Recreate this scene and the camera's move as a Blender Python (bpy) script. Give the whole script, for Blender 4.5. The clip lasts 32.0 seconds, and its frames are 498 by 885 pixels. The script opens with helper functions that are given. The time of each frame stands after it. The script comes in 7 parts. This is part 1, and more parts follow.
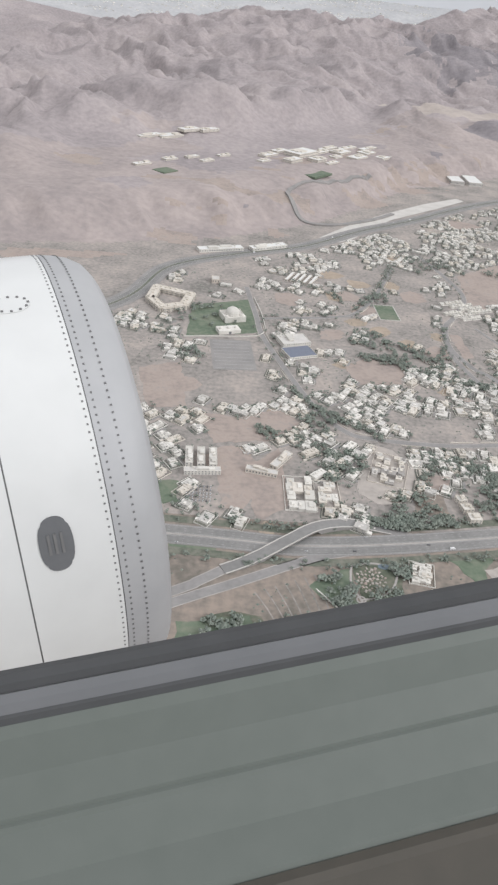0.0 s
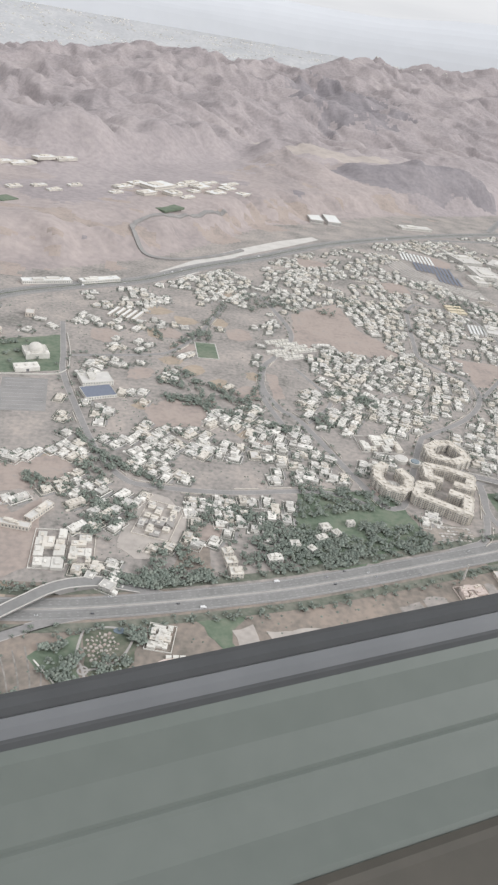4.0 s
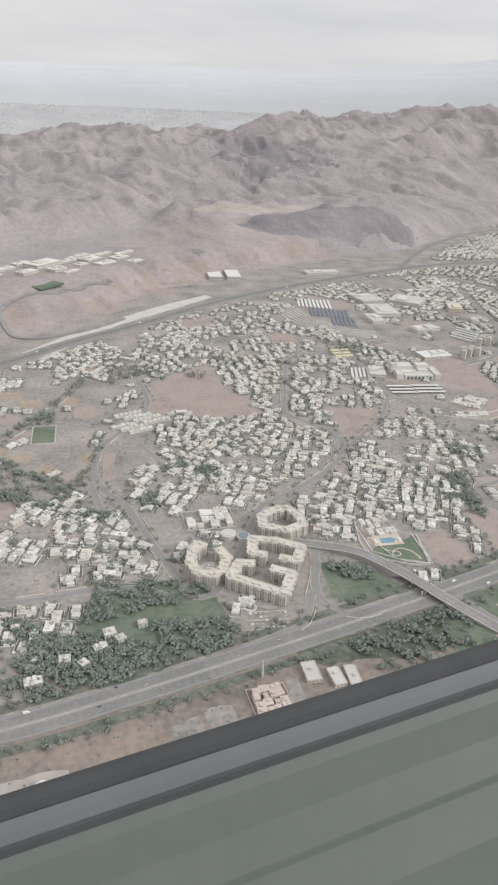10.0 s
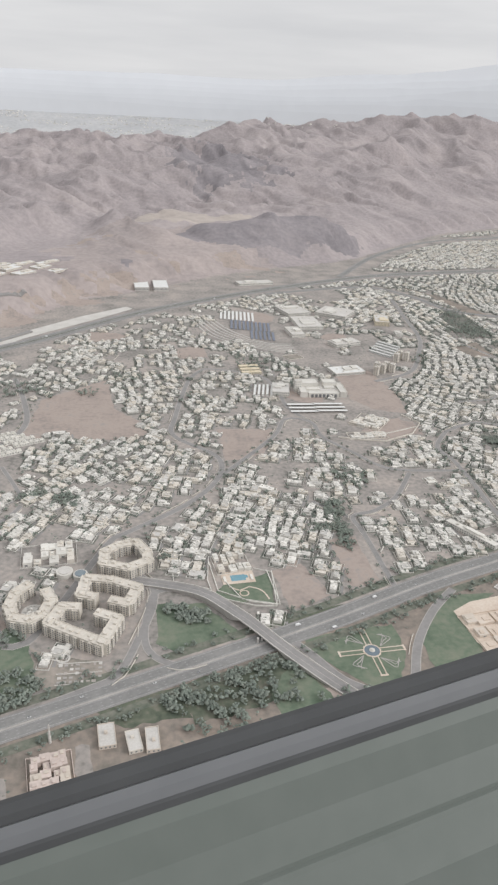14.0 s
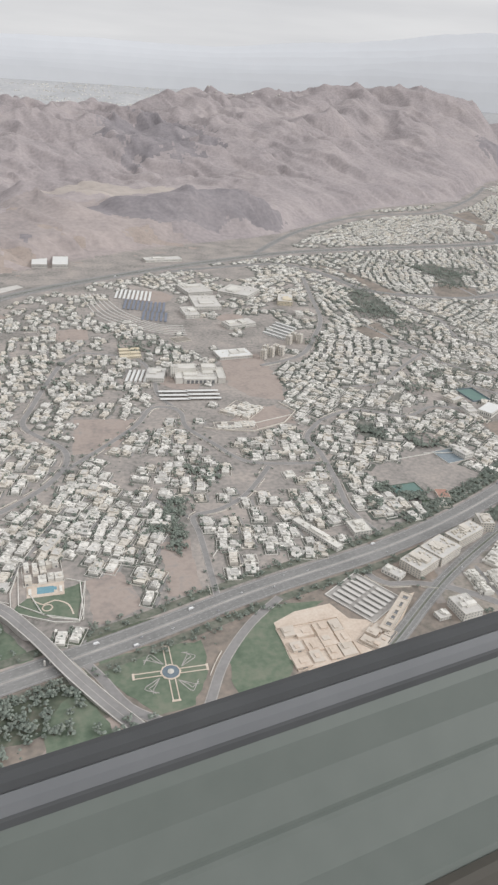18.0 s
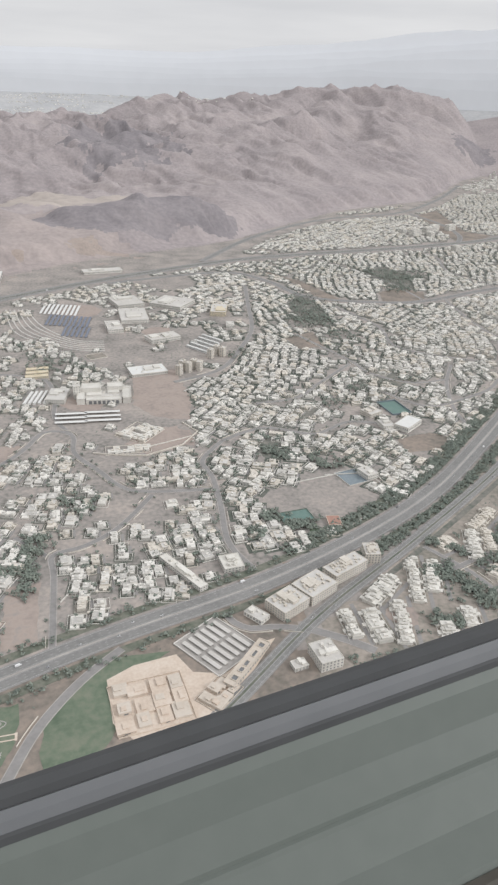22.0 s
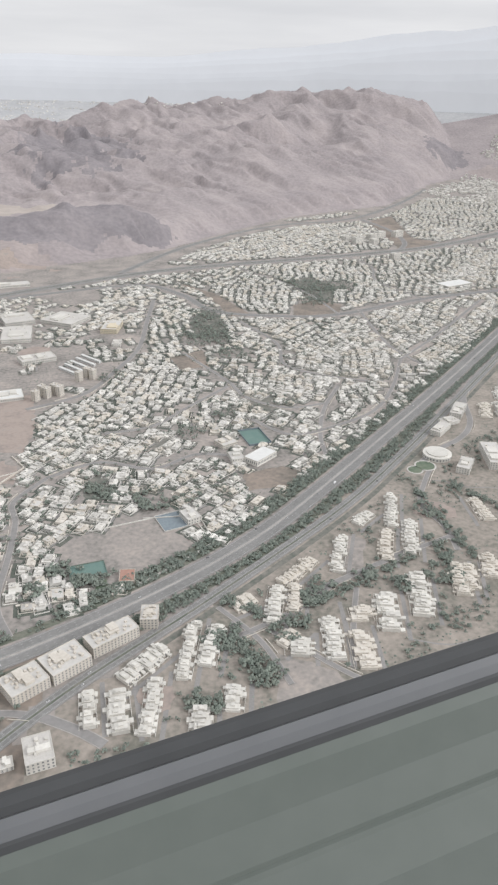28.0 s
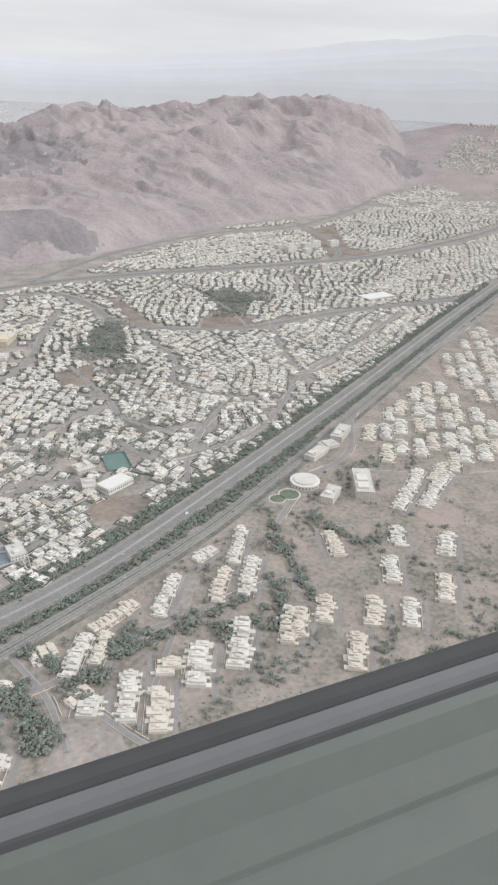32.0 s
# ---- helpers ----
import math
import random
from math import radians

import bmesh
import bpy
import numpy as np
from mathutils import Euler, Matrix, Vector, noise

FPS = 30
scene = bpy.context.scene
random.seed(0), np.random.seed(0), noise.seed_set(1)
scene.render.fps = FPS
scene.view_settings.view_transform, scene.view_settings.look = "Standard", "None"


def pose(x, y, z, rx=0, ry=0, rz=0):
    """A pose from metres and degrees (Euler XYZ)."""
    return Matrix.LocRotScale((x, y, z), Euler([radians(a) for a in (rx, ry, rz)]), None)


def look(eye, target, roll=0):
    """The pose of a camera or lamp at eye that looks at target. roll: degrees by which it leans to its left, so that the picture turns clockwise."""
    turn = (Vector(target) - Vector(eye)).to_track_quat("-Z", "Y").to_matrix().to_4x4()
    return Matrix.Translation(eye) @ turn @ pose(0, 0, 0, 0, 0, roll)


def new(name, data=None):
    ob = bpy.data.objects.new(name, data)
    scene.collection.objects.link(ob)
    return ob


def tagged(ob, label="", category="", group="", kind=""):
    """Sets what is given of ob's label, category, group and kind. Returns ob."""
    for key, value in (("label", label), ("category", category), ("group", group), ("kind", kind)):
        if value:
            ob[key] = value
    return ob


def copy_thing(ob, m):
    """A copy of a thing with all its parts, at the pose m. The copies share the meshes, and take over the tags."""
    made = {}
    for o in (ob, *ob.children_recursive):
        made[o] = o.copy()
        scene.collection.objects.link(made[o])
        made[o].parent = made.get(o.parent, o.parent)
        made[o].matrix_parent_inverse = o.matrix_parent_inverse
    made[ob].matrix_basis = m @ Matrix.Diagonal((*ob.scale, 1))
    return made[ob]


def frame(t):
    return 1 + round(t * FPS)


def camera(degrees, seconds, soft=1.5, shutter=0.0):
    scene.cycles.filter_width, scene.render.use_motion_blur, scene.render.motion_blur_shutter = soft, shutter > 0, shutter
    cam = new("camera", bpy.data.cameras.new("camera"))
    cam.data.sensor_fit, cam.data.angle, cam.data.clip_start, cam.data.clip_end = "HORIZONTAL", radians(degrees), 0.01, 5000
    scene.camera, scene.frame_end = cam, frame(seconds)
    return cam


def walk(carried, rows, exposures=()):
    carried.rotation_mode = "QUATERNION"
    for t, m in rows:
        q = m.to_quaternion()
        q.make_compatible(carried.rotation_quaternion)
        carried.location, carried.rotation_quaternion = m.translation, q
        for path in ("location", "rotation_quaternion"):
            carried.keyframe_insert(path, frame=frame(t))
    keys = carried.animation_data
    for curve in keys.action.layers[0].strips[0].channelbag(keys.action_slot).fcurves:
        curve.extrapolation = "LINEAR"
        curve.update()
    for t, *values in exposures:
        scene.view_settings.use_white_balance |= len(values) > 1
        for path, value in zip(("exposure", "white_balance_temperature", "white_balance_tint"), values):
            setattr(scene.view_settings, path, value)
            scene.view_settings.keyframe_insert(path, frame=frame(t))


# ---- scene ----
cam = camera(38.56, 32.0, soft=2.4)
# seconds, place in metres, turn in degrees
ROWS = [
    (0.0, -0.1324, 1.1259, 342.0734, 56.778, -5.312, -0.105),
    (0.5, 15.5752, 5.2623, 343.2302, 56.789, -5.801, -0.285),
    (1.0, 31.2956, 9.3983, 344.3291, 57.125, -6.161, -0.667),
    (1.5, 47.0289, 13.5331, 345.3717, 57.564, -6.807, -1.235),
    (2.0, 62.7753, 17.6658, 346.3597, 59.079, -9.003, -3.648),
    (2.5, 78.5352, 21.7955, 347.2948, 59.177, -9.237, -4.205),
    (3.0, 94.3087, 25.9212, 348.1784, 58.857, -9.195, -4.367),
    (3.5, 110.0961, 30.0423, 349.0124, 58.486, -8.999, -4.480),
    (4.0, 125.8977, 34.1577, 349.7983, 59.856, -8.690, -5.849),
    (4.5, 141.7135, 38.2666, 350.5377, 63.901, -6.427, -7.803),
    (5.0, 157.5440, 42.3681, 351.2323, 64.261, -5.824, -8.296),
    (5.5, 173.3893, 46.4613, 351.8836, 64.772, -4.758, -9.121),
    (6.0, 189.2497, 50.5454, 352.4934, 65.183, -3.747, -9.902),
    (6.5, 205.1253, 54.6195, 353.0633, 65.243, -3.307, -10.259),
    (7.0, 221.0165, 58.6827, 353.5949, 64.401, -3.135, -9.775),
    (7.5, 236.9234, 62.7341, 354.0898, 63.603, -3.396, -10.356),
    (8.0, 252.8464, 66.7729, 354.5496, 63.905, -3.787, -10.084),
    (8.5, 268.7855, 70.7981, 354.9761, 64.143, -3.827, -9.746),
    (9.0, 284.7412, 74.8089, 355.3708, 64.147, -3.220, -9.277),
    (9.5, 300.7135, 78.8044, 355.7353, 63.762, -2.259, -8.685),
    (10.0, 316.7028, 82.7837, 356.0713, 64.368, -2.174, -8.820),
    (10.5, 332.7093, 86.7460, 356.3805, 64.550, -2.765, -9.538),
    (11.0, 348.7331, 90.6904, 356.6643, 64.412, -2.955, -9.651),
    (11.5, 364.7747, 94.6160, 356.9246, 64.314, -2.328, -9.715),
    (12.0, 380.8341, 98.5219, 357.1629, 64.186, -1.729, -9.577),
    (12.5, 396.9116, 102.4073, 357.3808, 64.358, -1.766, -9.673),
    (13.0, 413.0075, 106.2712, 357.5800, 64.568, -2.565, -10.128),
    (13.5, 429.1219, 110.1128, 357.7620, 64.831, -2.747, -10.006),
    (14.0, 445.2552, 113.9312, 357.9287, 64.964, -2.667, -9.934),
    (14.5, 461.4075, 117.7256, 358.0815, 65.127, -2.257, -9.709),
    (15.0, 477.5792, 121.4950, 358.2221, 65.249, -1.847, -9.517),
    (15.5, 493.7703, 125.2386, 358.3521, 65.259, -1.770, -9.545),
    (16.0, 509.9813, 128.9555, 358.4732, 65.599, -2.291, -9.498),
    (16.5, 526.2122, 132.6448, 358.5869, 64.913, -4.612, -11.645),
    (17.0, 542.4634, 136.3057, 358.6951, 63.570, -4.592, -13.424),
    (17.5, 558.7350, 139.9372, 358.7991, 63.273, -3.634, -12.424),
    (18.0, 575.0273, 143.5385, 358.9008, 63.105, -3.383, -12.623),
    (18.5, 591.3406, 147.1087, 359.0016, 62.961, -2.991, -12.602),
    (19.0, 607.6751, 150.6470, 359.1033, 62.894, -2.551, -12.745),
    (19.5, 624.0309, 154.1524, 359.2075, 63.091, -1.789, -12.477),
    (20.0, 640.4084, 157.6241, 359.3158, 63.321, -1.753, -12.611),
    (20.5, 656.8078, 161.0613, 359.4299, 63.333, -1.996, -12.676),
    (21.0, 673.2293, 164.4629, 359.5513, 63.450, -2.111, -12.756),
    (21.5, 689.6732, 167.8282, 359.6818, 63.579, -1.704, -12.634),
    (22.0, 706.1396, 171.1562, 359.8228, 63.452, -1.791, -12.987),
    (22.5, 722.6289, 174.4461, 359.9762, 63.355, -1.360, -12.744),
    (23.0, 739.1412, 177.6971, 360.1434, 63.190, -1.727, -13.080),
    (23.5, 755.6768, 180.9082, 360.3262, 63.366, -1.636, -12.887),
    (24.0, 772.2360, 184.0785, 360.5262, 63.244, -1.471, -13.056),
    (24.5, 788.8189, 187.2072, 360.7449, 63.151, -1.411, -12.908),
    (25.0, 805.4258, 190.2935, 360.9841, 63.288, -1.373, -12.700),
    (25.5, 822.0569, 193.3363, 361.2453, 63.638, -1.345, -12.255),
    (26.0, 838.7125, 196.3349, 361.5302, 63.983, -1.320, -11.857),
    (26.5, 855.3928, 199.2884, 361.8404, 64.103, -1.291, -11.789),
    (27.0, 872.0981, 202.1958, 362.1776, 63.853, -1.422, -12.753),
    (27.5, 888.8285, 205.0564, 362.5434, 63.776, -1.129, -12.746),
    (28.0, 905.5843, 207.8692, 362.9394, 63.733, -1.125, -12.697),
    (28.5, 922.3658, 210.6333, 363.3672, 63.730, -1.039, -12.749),
    (29.0, 939.1732, 213.3480, 363.8285, 63.788, -1.026, -12.986),
    (29.5, 956.0066, 216.0122, 364.3249, 63.802, -1.320, -13.372),
    (30.0, 972.8665, 218.6252, 364.8581, 63.860, -1.381, -13.518),
    (30.5, 989.7529, 221.1860, 365.4296, 63.925, -1.791, -13.849),
    (31.0, 1006.6661, 223.6938, 366.0412, 64.119, -1.814, -13.939),
    (31.5, 1023.6064, 226.1476, 366.6943, 64.281, -1.987, -14.101),
    (32.0, 1040.5740, 228.5467, 367.3908, 64.094, -2.203, -14.192),
]
# the clip's camera brightens a little on the way
walk(cam, [(t, pose(x, y, z, a, b, c)) for t, x, y, z, a, b, c in ROWS],
     [(0.0, 0.12, 6400, 11), (2.0, 0.25, 6400, 10), (4.5, 0.19, 6420, 10), (9.0, 0.03, 6500, 10), (19.0, 0.02, 6470, 10), (24.0, 0.08, 6440, 10), (30.0, 0.15, 6420, 10.4), (32.0, 0.15, 6420, 10.4)])

# ---- light ----
world = bpy.data.worlds.new("overcast_sky")
scene.world = world
world.use_nodes = True
wn, wl = world.node_tree.nodes, world.node_tree.links
wn.clear()
SUN_UP, SUN_ROUND = radians(32), radians(117)
sky = wn.new("ShaderNodeTexSky")
sky.sky_type, sky.sun_disc = "NISHITA", False
sky.sun_elevation, sky.sun_rotation = SUN_UP, SUN_ROUND
sky.air_density, sky.dust_density = 1.0, 6.0
w_sky = wn.new("ShaderNodeBackground")
w_sky.inputs["Strength"].default_value = 0.05
wl.new(sky.outputs[0], w_sky.inputs["Color"])
w_co = wn.new("ShaderNodeTexCoord")
w_map = wn.new("ShaderNodeMapping")
w_map.inputs["Scale"].default_value = (1.6, 1.6, 14.0)
wl.new(w_co.outputs["Generated"], w_map.inputs["Vector"])
w_noise = wn.new("ShaderNodeTexNoise")
w_noise.inputs["Scale"].default_value, w_noise.inputs["Detail"].default_value = 2.2, 6.0
wl.new(w_map.outputs[0], w_noise.inputs["Vector"])
w_ramp = wn.new("ShaderNodeValToRGB")
w_ramp.color_ramp.elements[0].position, w_ramp.color_ramp.elements[0].color = 0.3, (0.66, 0.665, 0.68, 1)
w_ramp.color_ramp.elements[1].position, w_ramp.color_ramp.elements[1].color = 0.7, (0.78, 0.78, 0.785, 1)
wl.new(w_noise.outputs["Fac"], w_ramp.inputs["Fac"])
w_cloud = wn.new("ShaderNodeBackground")
w_up = wn.new("ShaderNodeSeparateXYZ")
wl.new(w_co.outputs["Generated"], w_up.inputs[0])
w_rise = wn.new("ShaderNodeMapRange")
w_rise.inputs["From Min"].default_value, w_rise.inputs["From Max"].default_value = 0.04, 1.0
w_rise.inputs["To Min"].default_value, w_rise.inputs["To Max"].default_value = 1.0, 1.45
wl.new(w_up.outputs["Z"], w_rise.inputs["Value"])
wl.new(w_rise.outputs[0], w_cloud.inputs["Strength"])
wl.new(w_ramp.outputs[0], w_cloud.inputs["Color"])
w_mix = wn.new("ShaderNodeMixShader")
w_mix.inputs["Fac"].default_value = 0.93
wl.new(w_sky.outputs[0], w_mix.inputs[1])
wl.new(w_cloud.outputs[0], w_mix.inputs[2])
w_out = wn.new("ShaderNodeOutputWorld")
wl.new(w_mix.outputs[0], w_out.inputs["Surface"])
sun = new("sun", bpy.data.lights.new("sun", "SUN"))
sun.data.energy, sun.data.angle, sun.data.color = 1.6, radians(22), (0.99, 0.985, 0.985)
sun.matrix_world = look((0, 0, 900), (-300 * math.sin(SUN_ROUND), -300 * math.cos(SUN_ROUND), 900 - 300 * math.tan(SUN_UP)))


# ---- materials ----
def material(name, colours, scale=0.05, rough=0.85, fine=0.6, bump=0.0, metal=0.0, vary=0.0, island=0.0, spread=0.18):
    """A weathered surface: two or three base colours mixed by noise at two scales; vary and island shift the
    brightness from object to object and from piece to piece."""
    m = bpy.data.materials.new(name)
    m.use_nodes = True
    n, l = m.node_tree.nodes, m.node_tree.links
    b = n["Principled BSDF"]
    b.inputs["Roughness"].default_value, b.inputs["Metallic"].default_value = rough, metal
    b.inputs["Specular IOR Level"].default_value = 0.25
    geo = n.new("ShaderNodeNewGeometry")
    big = n.new("ShaderNodeTexNoise")
    big.inputs["Scale"].default_value, big.inputs["Detail"].default_value = scale, 5.0
    small = n.new("ShaderNodeTexNoise")
    small.inputs["Scale"].default_value, small.inputs["Detail"].default_value = fine, 3.0
    add = n.new("ShaderNodeMath")
    add.operation = "MULTIPLY_ADD"
    add.inputs[1].default_value = 0.45
    half = n.new("ShaderNodeMath")
    half.operation = "MULTIPLY"
    half.inputs[1].default_value = 0.55
    for t in (big, small):
        l.new(geo.outputs["Position"], t.inputs["Vector"])
    l.new(big.outputs["Fac"], half.inputs[0])
    l.new(small.outputs["Fac"], add.inputs[0])
    l.new(half.outputs[0], add.inputs[2])
    ramp = n.new("ShaderNodeValToRGB")
    e = ramp.color_ramp.elements
    while len(e) < len(colours):
        e.new(0.5)
    for i, c in enumerate(colours):
        e[i].position, e[i].color = 0.5 - spread + 2 * spread * i / max(1, len(colours) - 1), (*c, 1)
    l.new(add.outputs[0], ramp.inputs["Fac"])
    out = ramp.outputs[0]
    if vary or island:
        hsv = n.new("ShaderNodeHueSaturation")
        rng = n.new("ShaderNodeMapRange")
        a = max(vary, island)
        rng.inputs["To Min"].default_value, rng.inputs["To Max"].default_value = 1 - a, 1 + a * 0.6
        if vary:
            info = n.new("ShaderNodeObjectInfo")
            l.new(info.outputs["Random"], rng.inputs["Value"])
        else:
            l.new(geo.outputs["Random Per Island"], rng.inputs["Value"])
        l.new(rng.outputs[0], hsv.inputs["Value"])
        l.new(out, hsv.inputs["Color"])
        out = hsv.outputs[0]
    l.new(out, b.inputs["Base Color"])
    if bump:
        bp = n.new("ShaderNodeBump")
        bp.inputs["Strength"].default_value, bp.inputs["Distance"].default_value = 0.6, bump
        l.new(add.outputs[0], bp.inputs["Height"])
        l.new(bp.outputs[0], b.inputs["Normal"])
    return m


EARTH = material("dry_earth", [(0.185, 0.178, 0.162), (0.275, 0.255, 0.238), (0.335, 0.305, 0.282), (0.405, 0.355, 0.32)], 0.022, 0.95, 0.21, 0.2, spread=0.14)
ROCK = material("bare_rock", [(0.275, 0.247, 0.249), (0.335, 0.299, 0.299), (0.40, 0.355, 0.347)], 0.006, 0.95, 0.09, 5.0, spread=0.14)
DARK_ROCK = material("dark_rock", [(0.205, 0.19, 0.20), (0.248, 0.228, 0.237), (0.30, 0.273, 0.278)], 0.008, 0.95, 0.09, 5.0, spread=0.14)
FAN = material("pale_gravel_fan", [(0.375, 0.333, 0.305), (0.425, 0.376, 0.343), (0.475, 0.42, 0.382)], 0.008, 0.95, 0.07, 2.0, spread=0.16)
TAN_SLOPE = material("tan_slope", [(0.287, 0.254, 0.248), (0.347, 0.303, 0.291), (0.405, 0.351, 0.332)], 0.008, 0.95, 0.09, 5.0, spread=0.14)
OCHRE = material("ochre_earth", [(0.29, 0.25, 0.205), (0.36, 0.30, 0.24), (0.43, 0.355, 0.285)], 0.03, 0.95, 0.2, 0.3, spread=0.15)
SCRUB = material("dry_scrub", [(0.18, 0.176, 0.15), (0.288, 0.26, 0.229), (0.365, 0.324, 0.285)], 0.03, 0.95, 0.22, 0.2, spread=0.13)
# Far plain earth, with haze painted in as paler, bluer tones.
PLAIN = material("haze_pale_plain", [(0.37, 0.375, 0.385), (0.43, 0.433, 0.44), (0.50, 0.50, 0.50)], 0.006, 0.95, 0.05)
BROWN = material("brown_field_earth", [(0.165, 0.152, 0.132), (0.245, 0.212, 0.184), (0.315, 0.262, 0.222)], 0.024, 0.95, 0.19, 0.2, spread=0.13)
VERGE = material("planted_strip", [(0.11, 0.127, 0.10), (0.16, 0.17, 0.138), (0.215, 0.21, 0.178)], 0.07, 0.95, 0.3, 0.2, spread=0.14)
TERRACOTTA = material("red_earth", [(0.275, 0.24, 0.222), (0.33, 0.28, 0.252), (0.375, 0.315, 0.28), (0.315, 0.283, 0.263)], 0.035, 0.95, 0.2, 0.3, spread=0.15)
# Both yard tones hold planting and, darkened in, the shade between houses.
YARD = material("planted_yard", [(0.11, 0.125, 0.108), (0.175, 0.175, 0.155), (0.255, 0.238, 0.215)], 0.05, 0.95, 0.23, 0.1, spread=0.14)
GREEN_YARD = material("shaded_green_yard", [(0.075, 0.092, 0.078), (0.115, 0.125, 0.108), (0.185, 0.18, 0.16)], 0.05, 0.95, 0.23, 0.1, spread=0.15)
THICKET = material("low_thicket", [(0.075, 0.092, 0.07), (0.12, 0.135, 0.10), (0.19, 0.182, 0.148)], 0.06, 0.95, 0.2, 0.3, spread=0.14)
LAWN = material("lawn", [(0.105, 0.14, 0.10), (0.15, 0.185, 0.135), (0.20, 0.215, 0.165)], 0.04, 0.9, 0.2, 0.2, spread=0.15)
LEAF = material("tree_leaves", [(0.155, 0.188, 0.162), (0.208, 0.238, 0.205), (0.26, 0.278, 0.236)], 0.2, 0.8, 1.5, 0.0, island=0.3)
ASPHALT = material("worn_asphalt", [(0.185, 0.184, 0.179), (0.225, 0.222, 0.216), (0.265, 0.26, 0.252)], 0.03, 0.85, 0.3)
PALE_ASPHALT = material("pale_street", [(0.22, 0.215, 0.21), (0.275, 0.265, 0.257), (0.32, 0.305, 0.293)], 0.05, 0.9, 0.8)
VERGE_STONE = material("pale_kerb_strip", [(0.30, 0.285, 0.268), (0.37, 0.35, 0.33), (0.43, 0.405, 0.38)], 0.05, 0.9, 0.25)
STREET_TOP = material("town_street", [(0.225, 0.218, 0.213), (0.265, 0.256, 0.25), (0.305, 0.294, 0.286)], 0.05, 0.9, 0.3)
PAINT = material("road_paint", [(0.34, 0.34, 0.335), (0.42, 0.42, 0.41)], 0.3, 0.7, 2.0)
WHITE = material("white_render", [(0.56, 0.54, 0.50), (0.65, 0.63, 0.59), (0.73, 0.71, 0.67)], 0.06, 0.8, 0.6, 0.03, island=0.3)
WHITE_THING = material("white_stucco", [(0.55, 0.53, 0.485), (0.635, 0.615, 0.57), (0.715, 0.695, 0.65)], 0.06, 0.8, 0.6, 0.03, vary=0.14)
CREAM = material("cream_render", [(0.52, 0.48, 0.42), (0.61, 0.57, 0.51), (0.68, 0.64, 0.58)], 0.06, 0.85, 0.6, 0.03, island=0.12)
SAND = material("sandstone_cladding", [(0.50, 0.44, 0.375), (0.56, 0.50, 0.435), (0.61, 0.55, 0.485)], 0.06, 0.85, 0.5, 0.03)
DARK = material("window_glass", [(0.15, 0.155, 0.16), (0.21, 0.215, 0.22)], 0.5, 0.3, 2.0)
ROOFGREY = material("pale_roof_felt", [(0.50, 0.485, 0.46), (0.62, 0.60, 0.57)], 0.12, 0.9, 0.5, island=0.2)


# ---- mesh helpers ----
class Build:
    """Collects boxes, prisms and strips for one mesh."""

    def __init__(self):
        self.v, self.f, self.mi = [], [], []

    def face_loop(self, pts, faces, slot=0):
        k = len(self.v)
        self.v.extend(pts)
        self.f.extend([tuple(k + i for i in q) for q in faces])
        self.mi.extend([slot] * len(faces))

    def box(self, cx, cy, z, sx, sy, sz, a=0.0, slot=0, taper=1.0, floor=True):
        c, s = math.cos(a), math.sin(a)
        pts = []
        for zz, k in ((z, 1.0), (z + sz, taper)):
            for dx, dy in ((-1, -1), (1, -1), (1, 1), (-1, 1)):
                x, y = dx * sx / 2 * k, dy * sy / 2 * k
                pts.append((cx + x * c - y * s, cy + x * s + y * c, zz))
        self.face_loop(pts, [(3, 2, 1, 0), (4, 5, 6, 7), (0, 1, 5, 4), (1, 2, 6, 5), (2, 3, 7, 6), (3, 0, 4, 7)][0 if floor else 1:], slot)

    def prism(self, ring, z0, z1, slot=0):
        n = len(ring)
        pts = [(x, y, z0) for x, y in ring] + [(x, y, z1) for x, y in ring]
        self.face_loop(pts, [tuple(range(n - 1, -1, -1)), tuple(range(n, 2 * n))]
                       + [(i, (i + 1) % n, n + (i + 1) % n, n + i) for i in range(n)], slot)

    def strip(self, line, w0, w1, z0, z1, slot=0):
        """A slab along a line of points, from w0 to w1 sideways (to its left positive)."""
        n = len(line)
        pts = []
        for i, (x, y) in enumerate(line):
            ax, ay = line[max(0, i - 1)]
            bx, by = line[min(n - 1, i + 1)]
            d = math.hypot(bx - ax, by - ay) or 1.0
            nx, ny = -(by - ay) / d, (bx - ax) / d
            for w, z in ((w0, z0), (w1, z0), (w1, z1), (w0, z1)):
                pts.append((x + nx * w, y + ny * w, z))
        faces = [(3, 2, 1, 0), (4 * n - 4, 4 * n - 3, 4 * n - 2, 4 * n - 1)]
        for i in range(n - 1):
            a, b = 4 * i, 4 * i + 4
            faces += [(a + j, a + (j + 1) % 4, b + (j + 1) % 4, b + j) for j in range(4)]
        self.face_loop(pts, faces, slot)

    def mesh(self, name, *mats):
        me = bpy.data.meshes.new(name)
        me.from_pydata(self.v, [], self.f)
        for m in mats:
            me.materials.append(m)
        if len(mats) > 1:
            me.polygons.foreach_set("material_index", self.mi)
        me.update()
        return me


def thing(name, label, category, group="", kind="", at=(0, 0, 0), turn=0.0, data=None):
    ob = new(name, data)
    ob.location, ob.rotation_euler = at, (0, 0, turn)
    return tagged(ob, label, category, group, kind)


